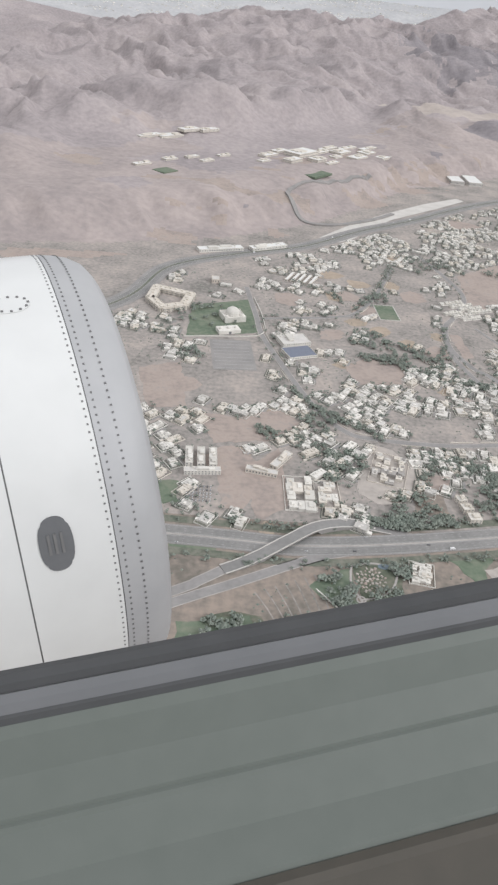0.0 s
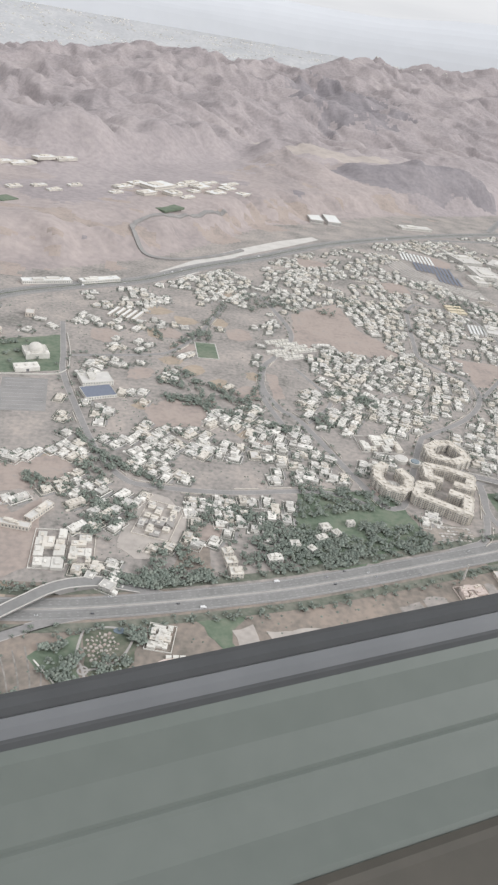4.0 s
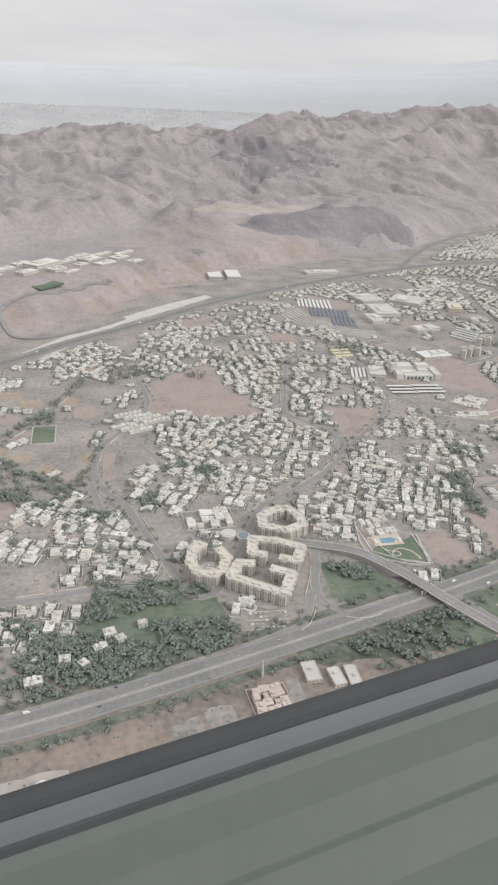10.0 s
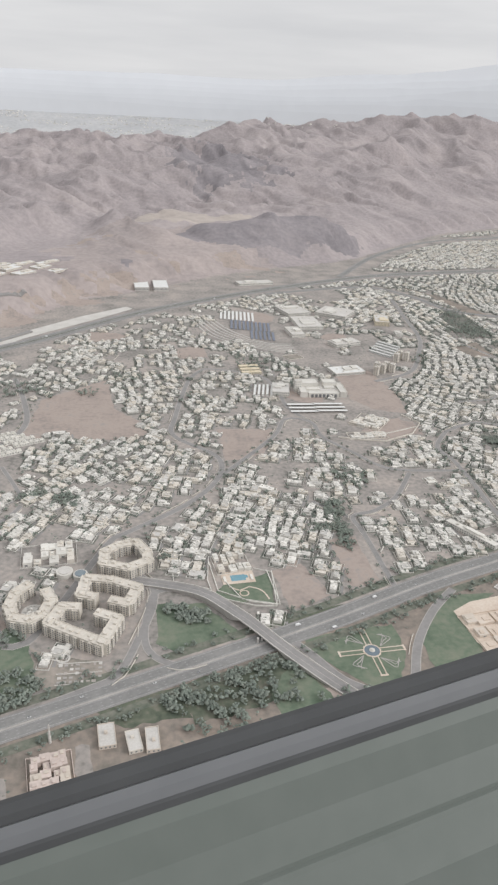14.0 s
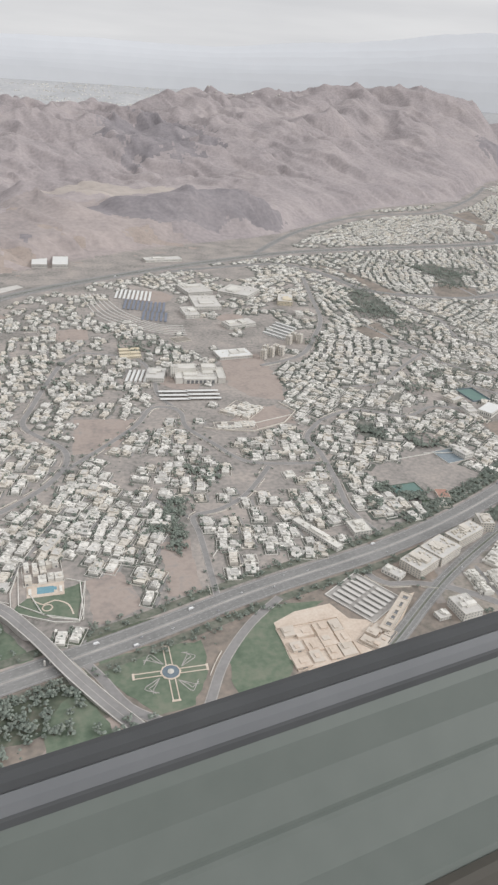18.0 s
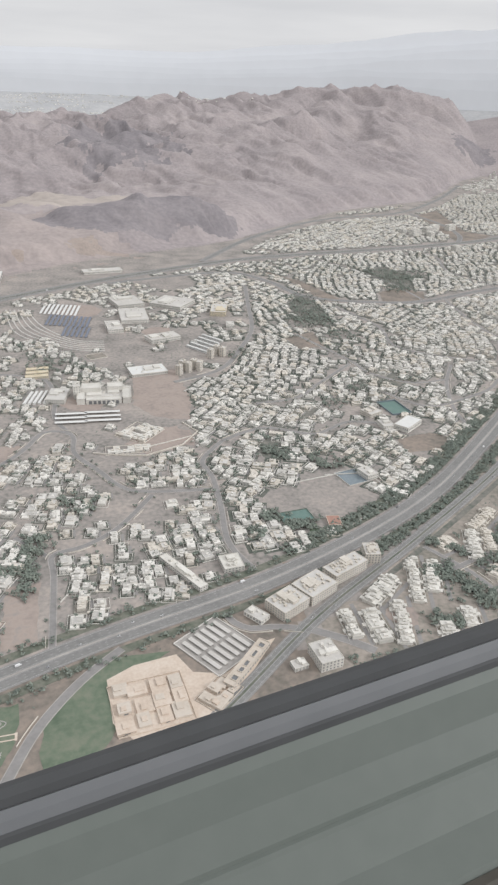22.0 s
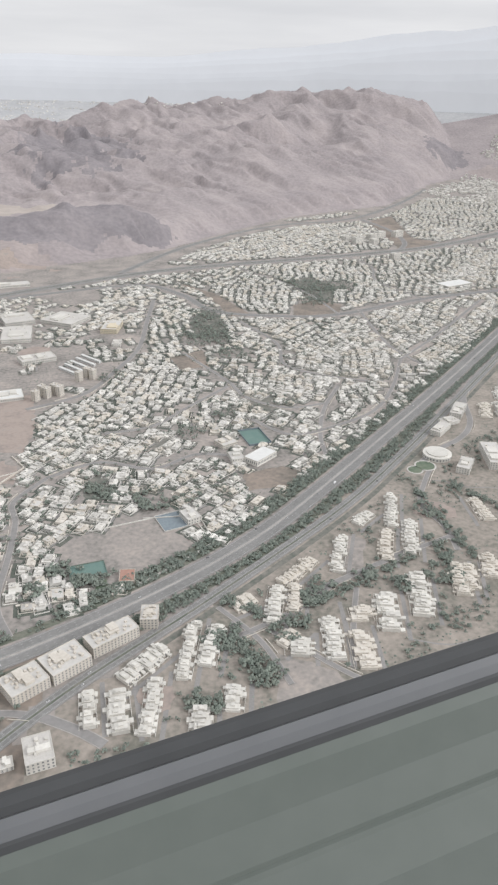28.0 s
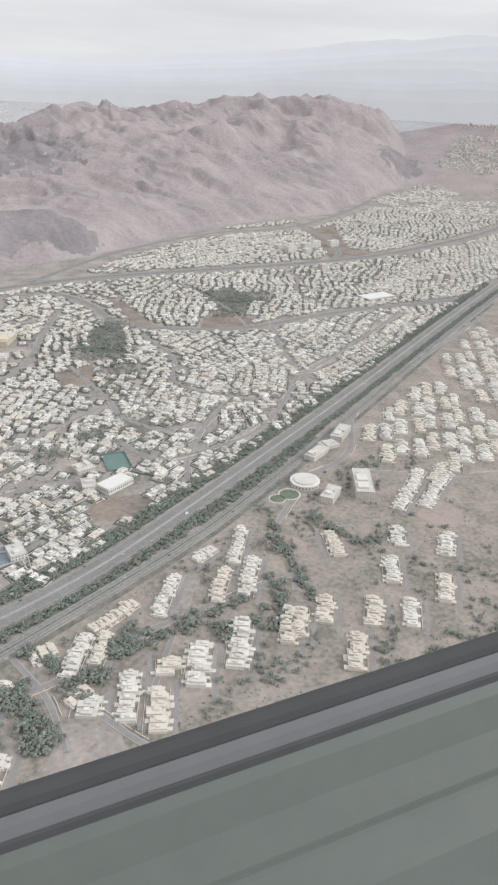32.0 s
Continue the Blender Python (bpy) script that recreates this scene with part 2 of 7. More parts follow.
def part(name, shape, mat, parent, label="", at=(0, 0, 0), turn=0.0):
    """One mesh under a thing or under a part; shape is a Build, a mesh or a bmesh."""
    if isinstance(shape, Build):
        me = shape.mesh(name, *(mat if isinstance(mat, (list, tuple)) else [mat]))
    elif isinstance(shape, bmesh.types.BMesh):
        me = bpy.data.meshes.new(name)
        shape.to_mesh(me)
        shape.free()
        me.materials.append(mat)
    else:
        me = shape
    ob = new(name, me)
    ob.parent, ob.location, ob.rotation_euler = parent, at, (0, 0, turn)
    return tagged(ob, label)


def smooth_line(pts, step=12.0):
    """A rounded line through a few corner points."""
    out = []
    n = len(pts)
    for i in range(n - 1):
        p0, p1, p2, p3 = (np.array(pts[max(0, min(n - 1, i + k))], float) for k in (-1, 0, 1, 2))
        m = max(2, int(np.hypot(*(p2 - p1)) / step))
        for j in range(m):
            t = j / m
            q = 0.5 * (2 * p1 + (p2 - p0) * t + (2 * p0 - 5 * p1 + 4 * p2 - p3) * t * t + (3 * p1 - p0 - 3 * p2 + p3) * t ** 3)
            out.append((float(q[0]), float(q[1])))
    out.append(tuple(map(float, pts[-1])))
    return out


# ---- terrain ----
TABLE = np.random.RandomState(7).rand(256, 256)


def value_noise(x, y):
    xi, yi = np.floor(x).astype(int), np.floor(y).astype(int)
    u, v = x - xi, y - yi
    u, v = u * u * (3 - 2 * u), v * v * (3 - 2 * v)
    a, b = TABLE[xi % 256, yi % 256], TABLE[(xi + 1) % 256, yi % 256]
    c, d = TABLE[xi % 256, (yi + 1) % 256], TABLE[(xi + 1) % 256, (yi + 1) % 256]
    return a + (b - a) * u + (c - a) * v + (a - b - c + d) * u * v


def fbm(x, y, octaves=5, ridged=False):
    total, amp, norm = 0.0, 1.0, 0.0
    for k in range(octaves):
        n = value_noise(x * 2 ** k + 17.3 * k, y * 2 ** k + 31.7 * k)
        total = total + amp * (1 - np.abs(2 * n - 1) if ridged else n)
        norm += amp
        amp *= 0.5
    return total / norm


def step(a, b, x):
    t = np.clip((x - a) / (b - a), 0, 1)
    return t * t * (3 - 2 * t)


FOOT_X = [-3000, -600, -184, -2, 138, 377, 659, 1006, 1150, 1337, 1550, 1994, 2400, 2600, 2779, 2955, 3100, 3300, 3600, 5000]
FOOT_Y = [800, 900, 1020, 1120, 1230, 1560, 1790, 1960, 2090, 2290, 2500, 2740, 3270, 3490, 3660, 3860, 4010, 4240, 4600, 6600]
CREST_X = [-1400, -820, -490, -133, 250, 635, 850, 1055, 1318, 1547, 1900, 2150, 2440, 2600, 2733, 2880, 3055, 3200, 3450, 4000]
CREST_Z = [20, 50, 105, 140, 160, 188, 168, 205, 222, 228, 245, 255, 268, 268, 272, 262, 205, 150, 90, 60]


def ridges(x, y, octaves=2):
    """Straight-sided ridges between rounded valleys."""
    total, amp, norm = 0.0, 1.0, 0.0
    for k in range(octaves):
        total = total + amp * (1 - np.abs(2 * value_noise(x * 2 ** k + 17.3 * k, y * 2 ** k + 31.7 * k) - 1))
        norm += amp
        amp *= 0.42
    return total / norm


def crags(x, y, octaves=6):
    """Sharp ridges that branch into smaller ridges, each rank turned against the one before."""
    total, weight, amp, norm = 0.0, 1.0, 1.0, 0.0
    for k in range(octaves):
        n = 1 - np.abs(2 * (0.7 * value_noise(x, y) + 0.3 * value_noise(x * 1.7 + 9.1, y * 1.7 + 2.3)) - 1)
        n = n ** 1.6 * weight
        weight = np.clip(n * 1.7, 0.2, 1)
        total, norm = total + amp * n, norm + amp
        amp *= 0.5
        x, y = 2.03 * (0.82 * x - 0.57 * y) + 17.3, 2.03 * (0.57 * x + 0.82 * y) + 31.7
    return total / norm


def height(x, y):
    """Flat city land, a low fluted scarp, a shelf, then spurs that climb to the mountain crest and a far raised plain."""
    foot = np.interp(x, FOOT_X, FOOT_Y)
    d = (y - foot) * np.interp(x, [1900, 2500], [1.0, 0.8]) + 70 * (fbm(x / 240, y / 340, 3) - 0.5)
    s, n = 0.76 * x + 0.65 * y, -0.65 * x + 0.76 * y
    s2 = s + 150 * (fbm(x / 300 + 4, y / 300, 3) - 0.5)
    n2 = n + 150 * (fbm(x / 300 + 8, y / 300, 3) - 0.5)
    crest = np.interp(x, CREST_X, CREST_Z)
    u = np.clip((y - foot) / np.maximum(480, 4150 - foot), 0, 1.15)
    flute = 80 * (ridges(s2 / 60, n / 420) - 0.5) + 46 * (ridges(s2 / 30 + 5, n / 260) - 0.5)
    low = np.interp(x, [-500, 300, 700, 1200], [30, 30, 26, 34])
    env = low * step(0, 150, d + flute) + (crest - low) * (0.42 * u + 0.58 * u ** 1.7)
    broad = crags(n2 / 520 + 5.2, s2 / 640 + 3.1, 4)
    s3, n3 = s2 + 46 * (fbm(x / 90 + 1, y / 90, 3) - 0.5), n2 + 90 * (broad - 0.4)
    small = ridges(s3 / 165 + 0.25 * n3 / 165, n3 / 640 + 7.4, 1) + 0.55 * ridges(s3 / 76 + 3, n3 / 300, 1) + 0.3 * ridges(s3 / 33 - 0.3 * n3 / 33, n3 / 120, 1) - 0.98
    relief = step(90, 700, d)
    h = env + relief * (105 + 0.12 * crest) * (broad - 0.5) + step(20, 220, d) * (17 + 34 * relief) * small + step(15, 80, d) * 0.14 * flute
    h = h + step(500, 900, d) * np.minimum(0.3 * crest, 40) * (ridges(n2 / 270 + 2.2, s2 / 700) - 0.7)
    flat = step(130, 210, d) * (1 - step(520, 740, d)) * (1 - step(330, 470, x)) * step(-420, -300, x)
    h = h * (1 - flat) + (37 + 7 * fbm(x / 120, y / 120, 3)) * flat
    wash = np.exp(-((x - 700) / 330) ** 2 - ((y - 2330) / 180) ** 2)
    h = h * (1 - 0.75 * wash) + 0.75 * wash * (34 + 12 * fbm(x / 90, y / 90, 4))
    hump = 58 * np.exp(-(((x - 850) / 250) ** 2 + ((y - 2110 - 0.16 * (x - 850)) / 80) ** 2)) + 30 * np.exp(-((x - 1075) / 120) ** 2 - ((y - 4260) / 200) ** 2) + 40 * np.exp(-((x - 2700) / 150) ** 2 - ((y - 3760) / 110) ** 2)
    fall = 1 - step(4150, 4560, y + 200 * (fbm(x / 500, y / 500, 3) - 0.5) - np.interp(x, [1100, 1700], [0, 800]))
    h = step(-5, 60, d) * (np.maximum(h, 6) + hump * (0.95 + 0.5 * small) * step(20, 120, d)) * fall
    plain = 290 * np.clip((np.hypot(x - 600, y - 200) - 3950) / 950, 0, 1)
    return np.maximum(np.where(d > 0, np.maximum(0, h), 0.0), plain)


def ground_sheet():
    xs = np.concatenate([np.arange(-2600, -700, 40.0), np.arange(-700, 3100, 8.5), np.arange(3100, 5600, 45.0)])
    ys = np.concatenate([np.arange(-900, 420, 60.0), np.arange(420, 900, 15.0), np.arange(900, 3000, 8.0), np.arange(3000, 4700, 12.0), np.arange(4700, 5300, 40.0)])
    gx, gy = np.meshgrid(xs, ys)
    gz = height(gx, gy)
    ny, nx = gx.shape
    co = np.stack([gx, gy, gz], -1).reshape(-1, 3)
    i = np.arange((ny - 1) * (nx - 1))
    a = (i // (nx - 1)) * nx + i % (nx - 1)
    quads = np.stack([a, a + 1, a + nx + 1, a + nx], -1)
    me = bpy.data.meshes.new("ground")
    me.vertices.add(len(co))
    me.vertices.foreach_set("co", co.ravel())
    me.loops.add(quads.size)
    me.loops.foreach_set("vertex_index", quads.ravel())
    me.polygons.add(len(quads))
    me.polygons.foreach_set("loop_start", np.arange(len(quads)) * 4)
    me.materials.append(EARTH)
    me.materials.append(ROCK)
    me.materials.append(DARK_ROCK)
    me.materials.append(SCRUB)
    me.materials.append(PLAIN)
    me.materials.append(BROWN)
    me.materials.append(FAN)
    me.materials.append(TERRACOTTA)
    me.materials.append(TAN_SLOPE)
    flat = gz.reshape(-1)[quads]
    rock = ((flat.max(1) > 0.5) & (gy.reshape(-1)[quads].mean(1) < 5200)).astype(np.int32)
    mx, my = gx.reshape(-1)[quads].mean(1), gy.reshape(-1)[quads].mean(1)
    dark = np.exp(-(((mx - 870) / 290) ** 2 + ((my - 2090 - 0.16 * (mx - 850)) / 110) ** 2) ** 2) + np.exp(-((mx - 2720) / 150) ** 2 - ((my - 3760) / 130) ** 2) + 1.25 * np.exp(-((mx - 900 + 0.1 * (my - 3450)) / 230) ** 2 - ((my - 3420) / 480) ** 2)
    scarp = my - np.interp(mx, FOOT_X, FOOT_Y)
    dark = dark + 0.16 * np.exp(-((scarp - 90) / 130) ** 2) + 0.85 * (fbm((0.8 * mx + 0.6 * my) / 95, (0.8 * my - 0.6 * mx) / 140, 6) - 0.5) + 0.7 * (fbm(mx / 26 + 2, my / 40, 4) - 0.5)
    rock[(rock == 1) & (dark > 0.55)] = 2
    fan = np.exp(-((mx - 640) / 300) ** 2 - ((my - 2350) / 190) ** 2) + 0.6 * (fbm((0.8 * mx + 0.6 * my) / 160, (0.8 * my - 0.6 * mx) / 60, 5) - 0.5)
    rock[(rock == 1) & (fan > 0.62)] = 6
    raw = (mx < 640) & (scarp < 420) & (fbm(mx / 130 + 3, my / 80, 4) > 0.69) | (np.abs(scarp) < 90) & (mx < 900) & (fbm(mx / 90 + 8, my / 60, 3) > 0.62)
    rock[((rock == 1) | (rock == 0) & (scarp > -60)) & raw] = 7
    warm = 1.0 - scarp / 620 + 1.5 * (fbm((0.8 * mx + 0.6 * my) / 210 + 4, (0.8 * my - 0.6 * mx) / 120, 5) - 0.5) - 1.2 * step(700, 1000, mx)
    rock[(rock == 1) & (warm > 0.3)] = 8
    # Flat land far off takes the haze-coloured plain.
    rock[(my > 4250) & (rock == 1) & (np.abs(flat.mean(1) - 290 * np.clip((np.hypot(mx - 600, my - 200) - 3950) / 950, 0, 1)) < 3)] = 4
    rock[(rock == 0) & (my > 4100)] = 4
    side = mx + 170 * (fbm(mx / 70 + 1, my / 70 + 6, 4) - 0.5)
    rock[(rock == 0) & (side <= 860) & (my < np.interp(mx, [-900, -29, 217, 466, 703, 942], [430, 397, 417, 492, 578, 672]))] = 5
    rock[((rock == 0) | (rock == 5)) & (side > 860) & (my < np.interp(mx, [700, 985, 1330, 1772, 2250], [430, 657, 955, 1400, 1860]))] = 3
    me.polygons.foreach_set("material_index", rock)
    me.polygons.foreach_set("use_smooth", np.ones(len(quads), bool))
    me.update(calc_edges=True)
    return tagged(new("ground", me), "dry brown earth and bare eroded desert mountains", "ground", kind="structure")


ground_sheet()


def far_range():
    """The ranges at the edge of sight, one behind the other, with haze put into their glow."""
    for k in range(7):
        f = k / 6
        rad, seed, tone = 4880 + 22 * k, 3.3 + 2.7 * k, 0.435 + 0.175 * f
        b = Build()
        az = np.radians(np.arange(-60, 66, 0.2))
        x, y = 500 + rad * np.sin(az), 180 + rad * np.cos(az)
        crown = np.interp(az, np.radians([-60, -20, 0, 12, 24, 34, 66]), [500, 515, 525, 545, 630, 720, 740])
        top = 330 + (crown - 330) * (0.16 + 0.84 * f) + (46 + 40 * step(0.1, 0.5, az)) * (fbm(az * 8 + seed, az * 0 + seed, 6) - 0.5)
        low = top * 0 - 20
        n, rows = len(az), 5
        pts = []
        for j in range(rows):
            f = j / (rows - 1)
            back = 60 * f + 0 * az
            for i in range(n):
                pts.append((float(x[i] + back[i] * math.sin(az[i])), float(y[i] + back[i] * math.cos(az[i])), float(low[i] + (top[i] - low[i]) * f)))
        b.face_loop(pts, [(j * n + i, j * n + i + 1, (j + 1) * n + i + 1, (j + 1) * n + i) for j in range(rows - 1) for i in range(n - 1)])
        m = material("painted_haze_rock", [(0.27, 0.275, 0.285), (0.31, 0.315, 0.325)], 0.002, 1.0, 0.01)
        # Bluish emission stands in for haze; each farther range glows paler.
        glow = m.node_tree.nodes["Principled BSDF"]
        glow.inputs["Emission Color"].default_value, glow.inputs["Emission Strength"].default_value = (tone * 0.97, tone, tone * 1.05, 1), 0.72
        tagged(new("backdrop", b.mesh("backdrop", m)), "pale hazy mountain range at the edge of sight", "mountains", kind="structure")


far_range()

# ---- roads ----
HIGHWAY = smooth_line([(-900, 430), (-400, 405), (-29, 397), (81, 394), (217, 417), (310, 442), (466, 492), (602, 539), (703, 578), (834, 621), (942, 672), (1033, 729),
                       (1115, 799), (1245, 922), (1430, 1100), (1772, 1440), (2200, 1860), (2700, 2400)])
SERVICE = smooth_line([(700, 430), (784, 502), (869, 576), (985, 657), (1132, 767), (1240, 866), (1330, 955), (1450, 1075), (1772, 1400), (2250, 1860)])
EXPRESSWAY = smooth_line([(-700, 480), (-300, 640), (-130, 810), (-77, 950), (16, 1030), (120, 1095), (224, 1205), (330, 1300), (483, 1452), (662, 1582), (857, 1700), (1063, 1800),
                          (1254, 1850), (1535, 1905), (1823, 1994), (2135, 2170), (2472, 2420), (3200, 3100)])
CURVE = smooth_line([(760, 1610), (920, 1665), (1026, 1675), (1088, 1591), (1130, 1470), (1230, 1420), (1353, 1412), (1557, 1490), (1936, 1590), (2300, 1850)])
FOOT_ROAD = smooth_line([(980, 1790), (1140, 2035), (1325, 2235), (1501, 2363), (1703, 2427), (1855, 2543), (2086, 2806), (2350, 3170)])
FOOT_LOOP = smooth_line([(1785, 2440), (1800, 2241), (1766, 2056), (1704, 1950)])
AV_PARK = [(356, 538), (334, 596), (303, 686), (283, 714), (270, 767), (280, 824), (298, 856), (330, 930), (322, 1010), (300, 1100)]
AV_BRANCH = [(311, 685), (341, 726), (345, 756), (318, 825)]
AV_MID = [(356, 538), (373, 540), (394, 582), (430, 664), (444, 679), (507, 728), (545, 780), (551, 832), (507, 892), (513, 949), (543, 1081), (571, 1132)]
AV_EAST = [(545, 780), (625, 879), (653, 933), (684, 922), (687, 876), (711, 832), (730, 797), (754, 782), (824, 775)]
AV_NORTH = [(684, 922), (665, 973), (664, 1041), (645, 1104), (571, 1132)]
AV_PLOT = [(634, 722), (663, 688)]
AV_LINK = [(668, 572), (668, 658), (667, 689), (694, 699), (725, 724), (760, 775)]
SLIP_APT = [(438, 634), (464, 603), (466, 575), (453, 535), (438, 500), (422, 490), (398, 480)]
AV_WEST = [(30, 900), (42, 806), (48, 753), (70, 676), (95, 601), (121, 557), (146, 547), (213, 545), (300, 556), (341, 539)]
AV_NW = [(245, 1025), (205, 912), (170, 845), (140, 824), (48, 800)]
AV_LOWER = [(272, 798), (268, 737), (282, 674)]
FLY_OVER = [(-120, 285), (-18, 340), (-3, 350), (14, 363)]
FLY_DOWN = [(141, 418), (159, 411), (177, 410)]
SLIP_LOW = [(-140, 262), (-17, 330), (17, 348), (41, 361), (65, 374), (91, 386), (117, 393)]
RAMP_GARDEN = [(640, 460), (645, 472), (661, 506), (687, 540), (716, 566)]
RING_GARDEN = [(560, 528), (576, 504), (593, 475), (616, 458)]
SLIP_TRI = [(505, 508), (480, 503), (459, 522), (460, 560), (470, 590), (500, 588)]
AV_DARK = [(830, 640), (817, 682), (822, 746), (824, 800), (820, 837), (850, 880)]
SIDE = [(1249, 839), (1277, 864), (1322, 890), (1357, 930), (1397, 1021), (1479, 1110), (1621, 1240), (1841, 1440)]
JUNCTION = [(854, 560), (869, 550), (881, 541), (894, 529)]
SLIP_PARK = [(796, 589), (800, 578), (811, 569), (827, 568), (843, 564), (854, 560)]
NEAR_LANE = [(983, 604), (1021, 618), (1046, 629)]
SOUTH = [(1257, 830), (1237, 803), (1212, 760), (1216, 717), (1210, 679)]
STREET = [(1340, 868), (1445, 840), (1600, 830)]
DIAG = [(1040, 639), (1151, 680), (1223, 704)]
COMPOUND = [(820, 1065), (892, 1105), (943, 1197), (979, 1284), (1005, 1425), (1030, 1560)]
CLOSES = [[(1102, 646), (1084, 604), (1068, 561)], [(986, 644), (1010, 600), (1021, 554)], [(1018, 612), (1057, 563), (1072, 547)], [(1176, 692), (1118, 668), (1076, 648), (1030, 616)]]
CRESCENTS = [[(1234, 1073), (1192, 1005), (1162, 929), (1152, 875)], [(1365, 1162), (1309, 1059), (1252, 985), (1184, 948), (1127, 936), (1090, 990)], [(1044, 1242), (1087, 1119), (1100, 1058), (1143, 1014), (1204, 1020)],
             [(913, 977), (970, 988), (1019, 1036), (1084, 1099)], [(1164, 1396), (1197, 1269), (1184, 1169), (1229, 1116), (1285, 1084)], [(1400, 1430), (1375, 1240), (1389, 1133)], [(1670, 1468), (1490, 1280), (1365, 1162)],
             [(850, 880), (905, 905), (960, 880), (1010, 905), (1060, 890)], [(1353, 1412), (1340, 1560), (1300, 1700), (1230, 1840)], [(1557, 1490), (1520, 1640), (1560, 1780), (1540, 1900)]]
MINOR = [(FLY_OVER, 4.0), (FLY_DOWN, 4.0), (SLIP_LOW, 4.0), (AV_PARK, 3.4), (AV_BRANCH, 2.0), (AV_MID, 3.0), (AV_EAST, 2.6), (AV_NORTH, 2.6), (AV_PLOT, 2.0), (AV_LINK, 2.4), (SLIP_APT, 2.8), (AV_WEST, 3.0),
         (AV_NW, 2.6), (AV_LOWER, 3.0), (RAMP_GARDEN, 3.2), (RING_GARDEN, 3.2), (SLIP_TRI, 2.6), (AV_DARK, 2.6), (JUNCTION, 3.6), (SLIP_PARK, 2.6), (NEAR_LANE, 2.2), (SIDE, 3.4), (SOUTH, 2.4), (STREET, 2.4), (DIAG, 2.2), (COMPOUND, 3.6)] + [(l, 1.9) for l in CLOSES] + [(l, 2.4) for l in CRESCENTS]
MINOR = [(smooth_line(l, 7.0), w) for l, w in MINOR]

# which land is taken: a coarse map of three-metre cells
OX, OY, CELL = -700, 200, 3.0
TAKEN = np.zeros((1140, 900), bool)


def take(x, y, r):
    i, j, k = int((x - OX) / CELL), int((y - OY) / CELL), int(math.ceil(r / CELL))
    TAKEN[max(0, i - k):max(0, i + k + 1), max(0, j - k):max(0, j + k + 1)] = True


def free(x, y):
    i, j = int((x - OX) / CELL), int((y - OY) / CELL)
    return 0 <= i < 1140 and 0 <= j < 900 and not TAKEN[i, j]


def take_line(line, r):
    for (ax, ay), (bx, by) in zip(line, line[1:]):
        m = max(1, int(math.hypot(bx - ax, by - ay) / 4))
        for k in range(m):
            take(ax + (bx - ax) * k / m, ay + (by - ay) * k / m, r)


def inside(x, y, ring):
    hit = False
    for (ax, ay), (bx, by) in zip(ring, ring[1:] + ring[:1]):
        if (ay > y) != (by > y) and x < (bx - ax) * (y - ay) / (by - ay) + ax:
            hit = not hit
    return hit


def take_ring(ring, grow=4.0):
    cx, cy = sum(p[0] for p in ring) / len(ring), sum(p[1] for p in ring) / len(ring)
    big = [(cx + (x - cx) * (1 + grow / max(1, math.hypot(x - cx, y - cy))), cy + (y - cy) * (1 + grow / max(1, math.hypot(x - cx, y - cy)))) for x, y in ring]
    x0, x1, y0, y1 = min(p[0] for p in big), max(p[0] for p in big), min(p[1] for p in big), max(p[1] for p in big)
    for x in np.arange(x0, x1, CELL):
        for y in np.arange(y0, y1, CELL):
            if inside(x, y, big):
                take(x, y, 0.1)


def lay_road(line, half, label, z, shoulder=1.5, dual=False, edge=True, top=None, paved=False):
    """A pale shoulder with the asphalt on it, edge lines, and on a dual carriageway a kerbed median."""
    b = Build()
    b.strip(line, -half - shoulder, half + shoulder, -0.3, z)
    road = tagged(new("road", b.mesh("road", VERGE_STONE if top else PALE_ASPHALT)), label, "road", kind="structure")
    inner = (0.12 if paved else 0.2) * half
    sides = ((inner, half), (-half, -inner)) if dual else ((-half, half),)
    for a, c in sides:
        p = Build()
        p.strip(line, a, c, z - 0.2, z + 0.08)
        part("carriageway", p, top or ASPHALT, road)
        if edge:
            for w in (a + 0.25, c - 0.55):
                p = Build()
                p.strip(line, w, w + 0.3, z, z + 0.10)
                part("edge_line", p, PAINT, road)
    if dual:
        p = Build()
        p.strip(line, -inner + 0.3, inner - 0.3, z - 0.2, z + 0.12)
        part("median", p, VERGE_STONE if paved else VERGE, road, "pale paved median" if paved else "planted grey-green median")
        p = Build()
        for k in range(0, len(line) - 1):
            (ax, ay), (bx, by) = line[k], line[k + 1]
            d = math.hypot(bx - ax, by - ay) or 1
            nx, ny = -(by - ay) / d, (bx - ax) / d
            for w in (inner + (half - inner) * q for q in (0.36, 0.68)):
                for s in (1, -1):
                    for f in (0.1, 0.6):
                        p.box(ax + (bx - ax) * f + nx * w * s, ay + (by - ay) * f + ny * w * s, z, 1.6, 0.22, 0.095, math.atan2(by - ay, bx - ax))
        tagged(part("lane_dashes", p, PAINT, road), kind="stuff")
    take_line(line, half + shoulder + 3)
    return road


lay_road(HIGHWAY, 9.6, "wide grey dual carriageway with a pale paved median", 0.30, 1.2, True, paved=True)
lay_road(SERVICE, 5.2, "grey service carriageways along the planted highway strip", 0.34, 1.0, True)
lay_road(EXPRESSWAY, 10.0, "pale grey expressway along the foot of the hills", 0.26, 5.0, True)
lay_road(CURVE, 5.0, "curving grey link road through the white town", 0.22, 2.5)
lay_road(FOOT_ROAD, 6.0, "pale road along the foot of the bare massif", 0.24, 3.5)
lay_road(FOOT_LOOP, 5.0, "pale link road round the bare lot", 0.23, 2.5)
take_line(FOOT_ROAD, 34)
take_line(FOOT_LOOP, 24)
take_line([q for q in EXPRESSWAY if q[0] > 950], 27)
take_line([q for q in CURVE if q[0] > 1030], 15)
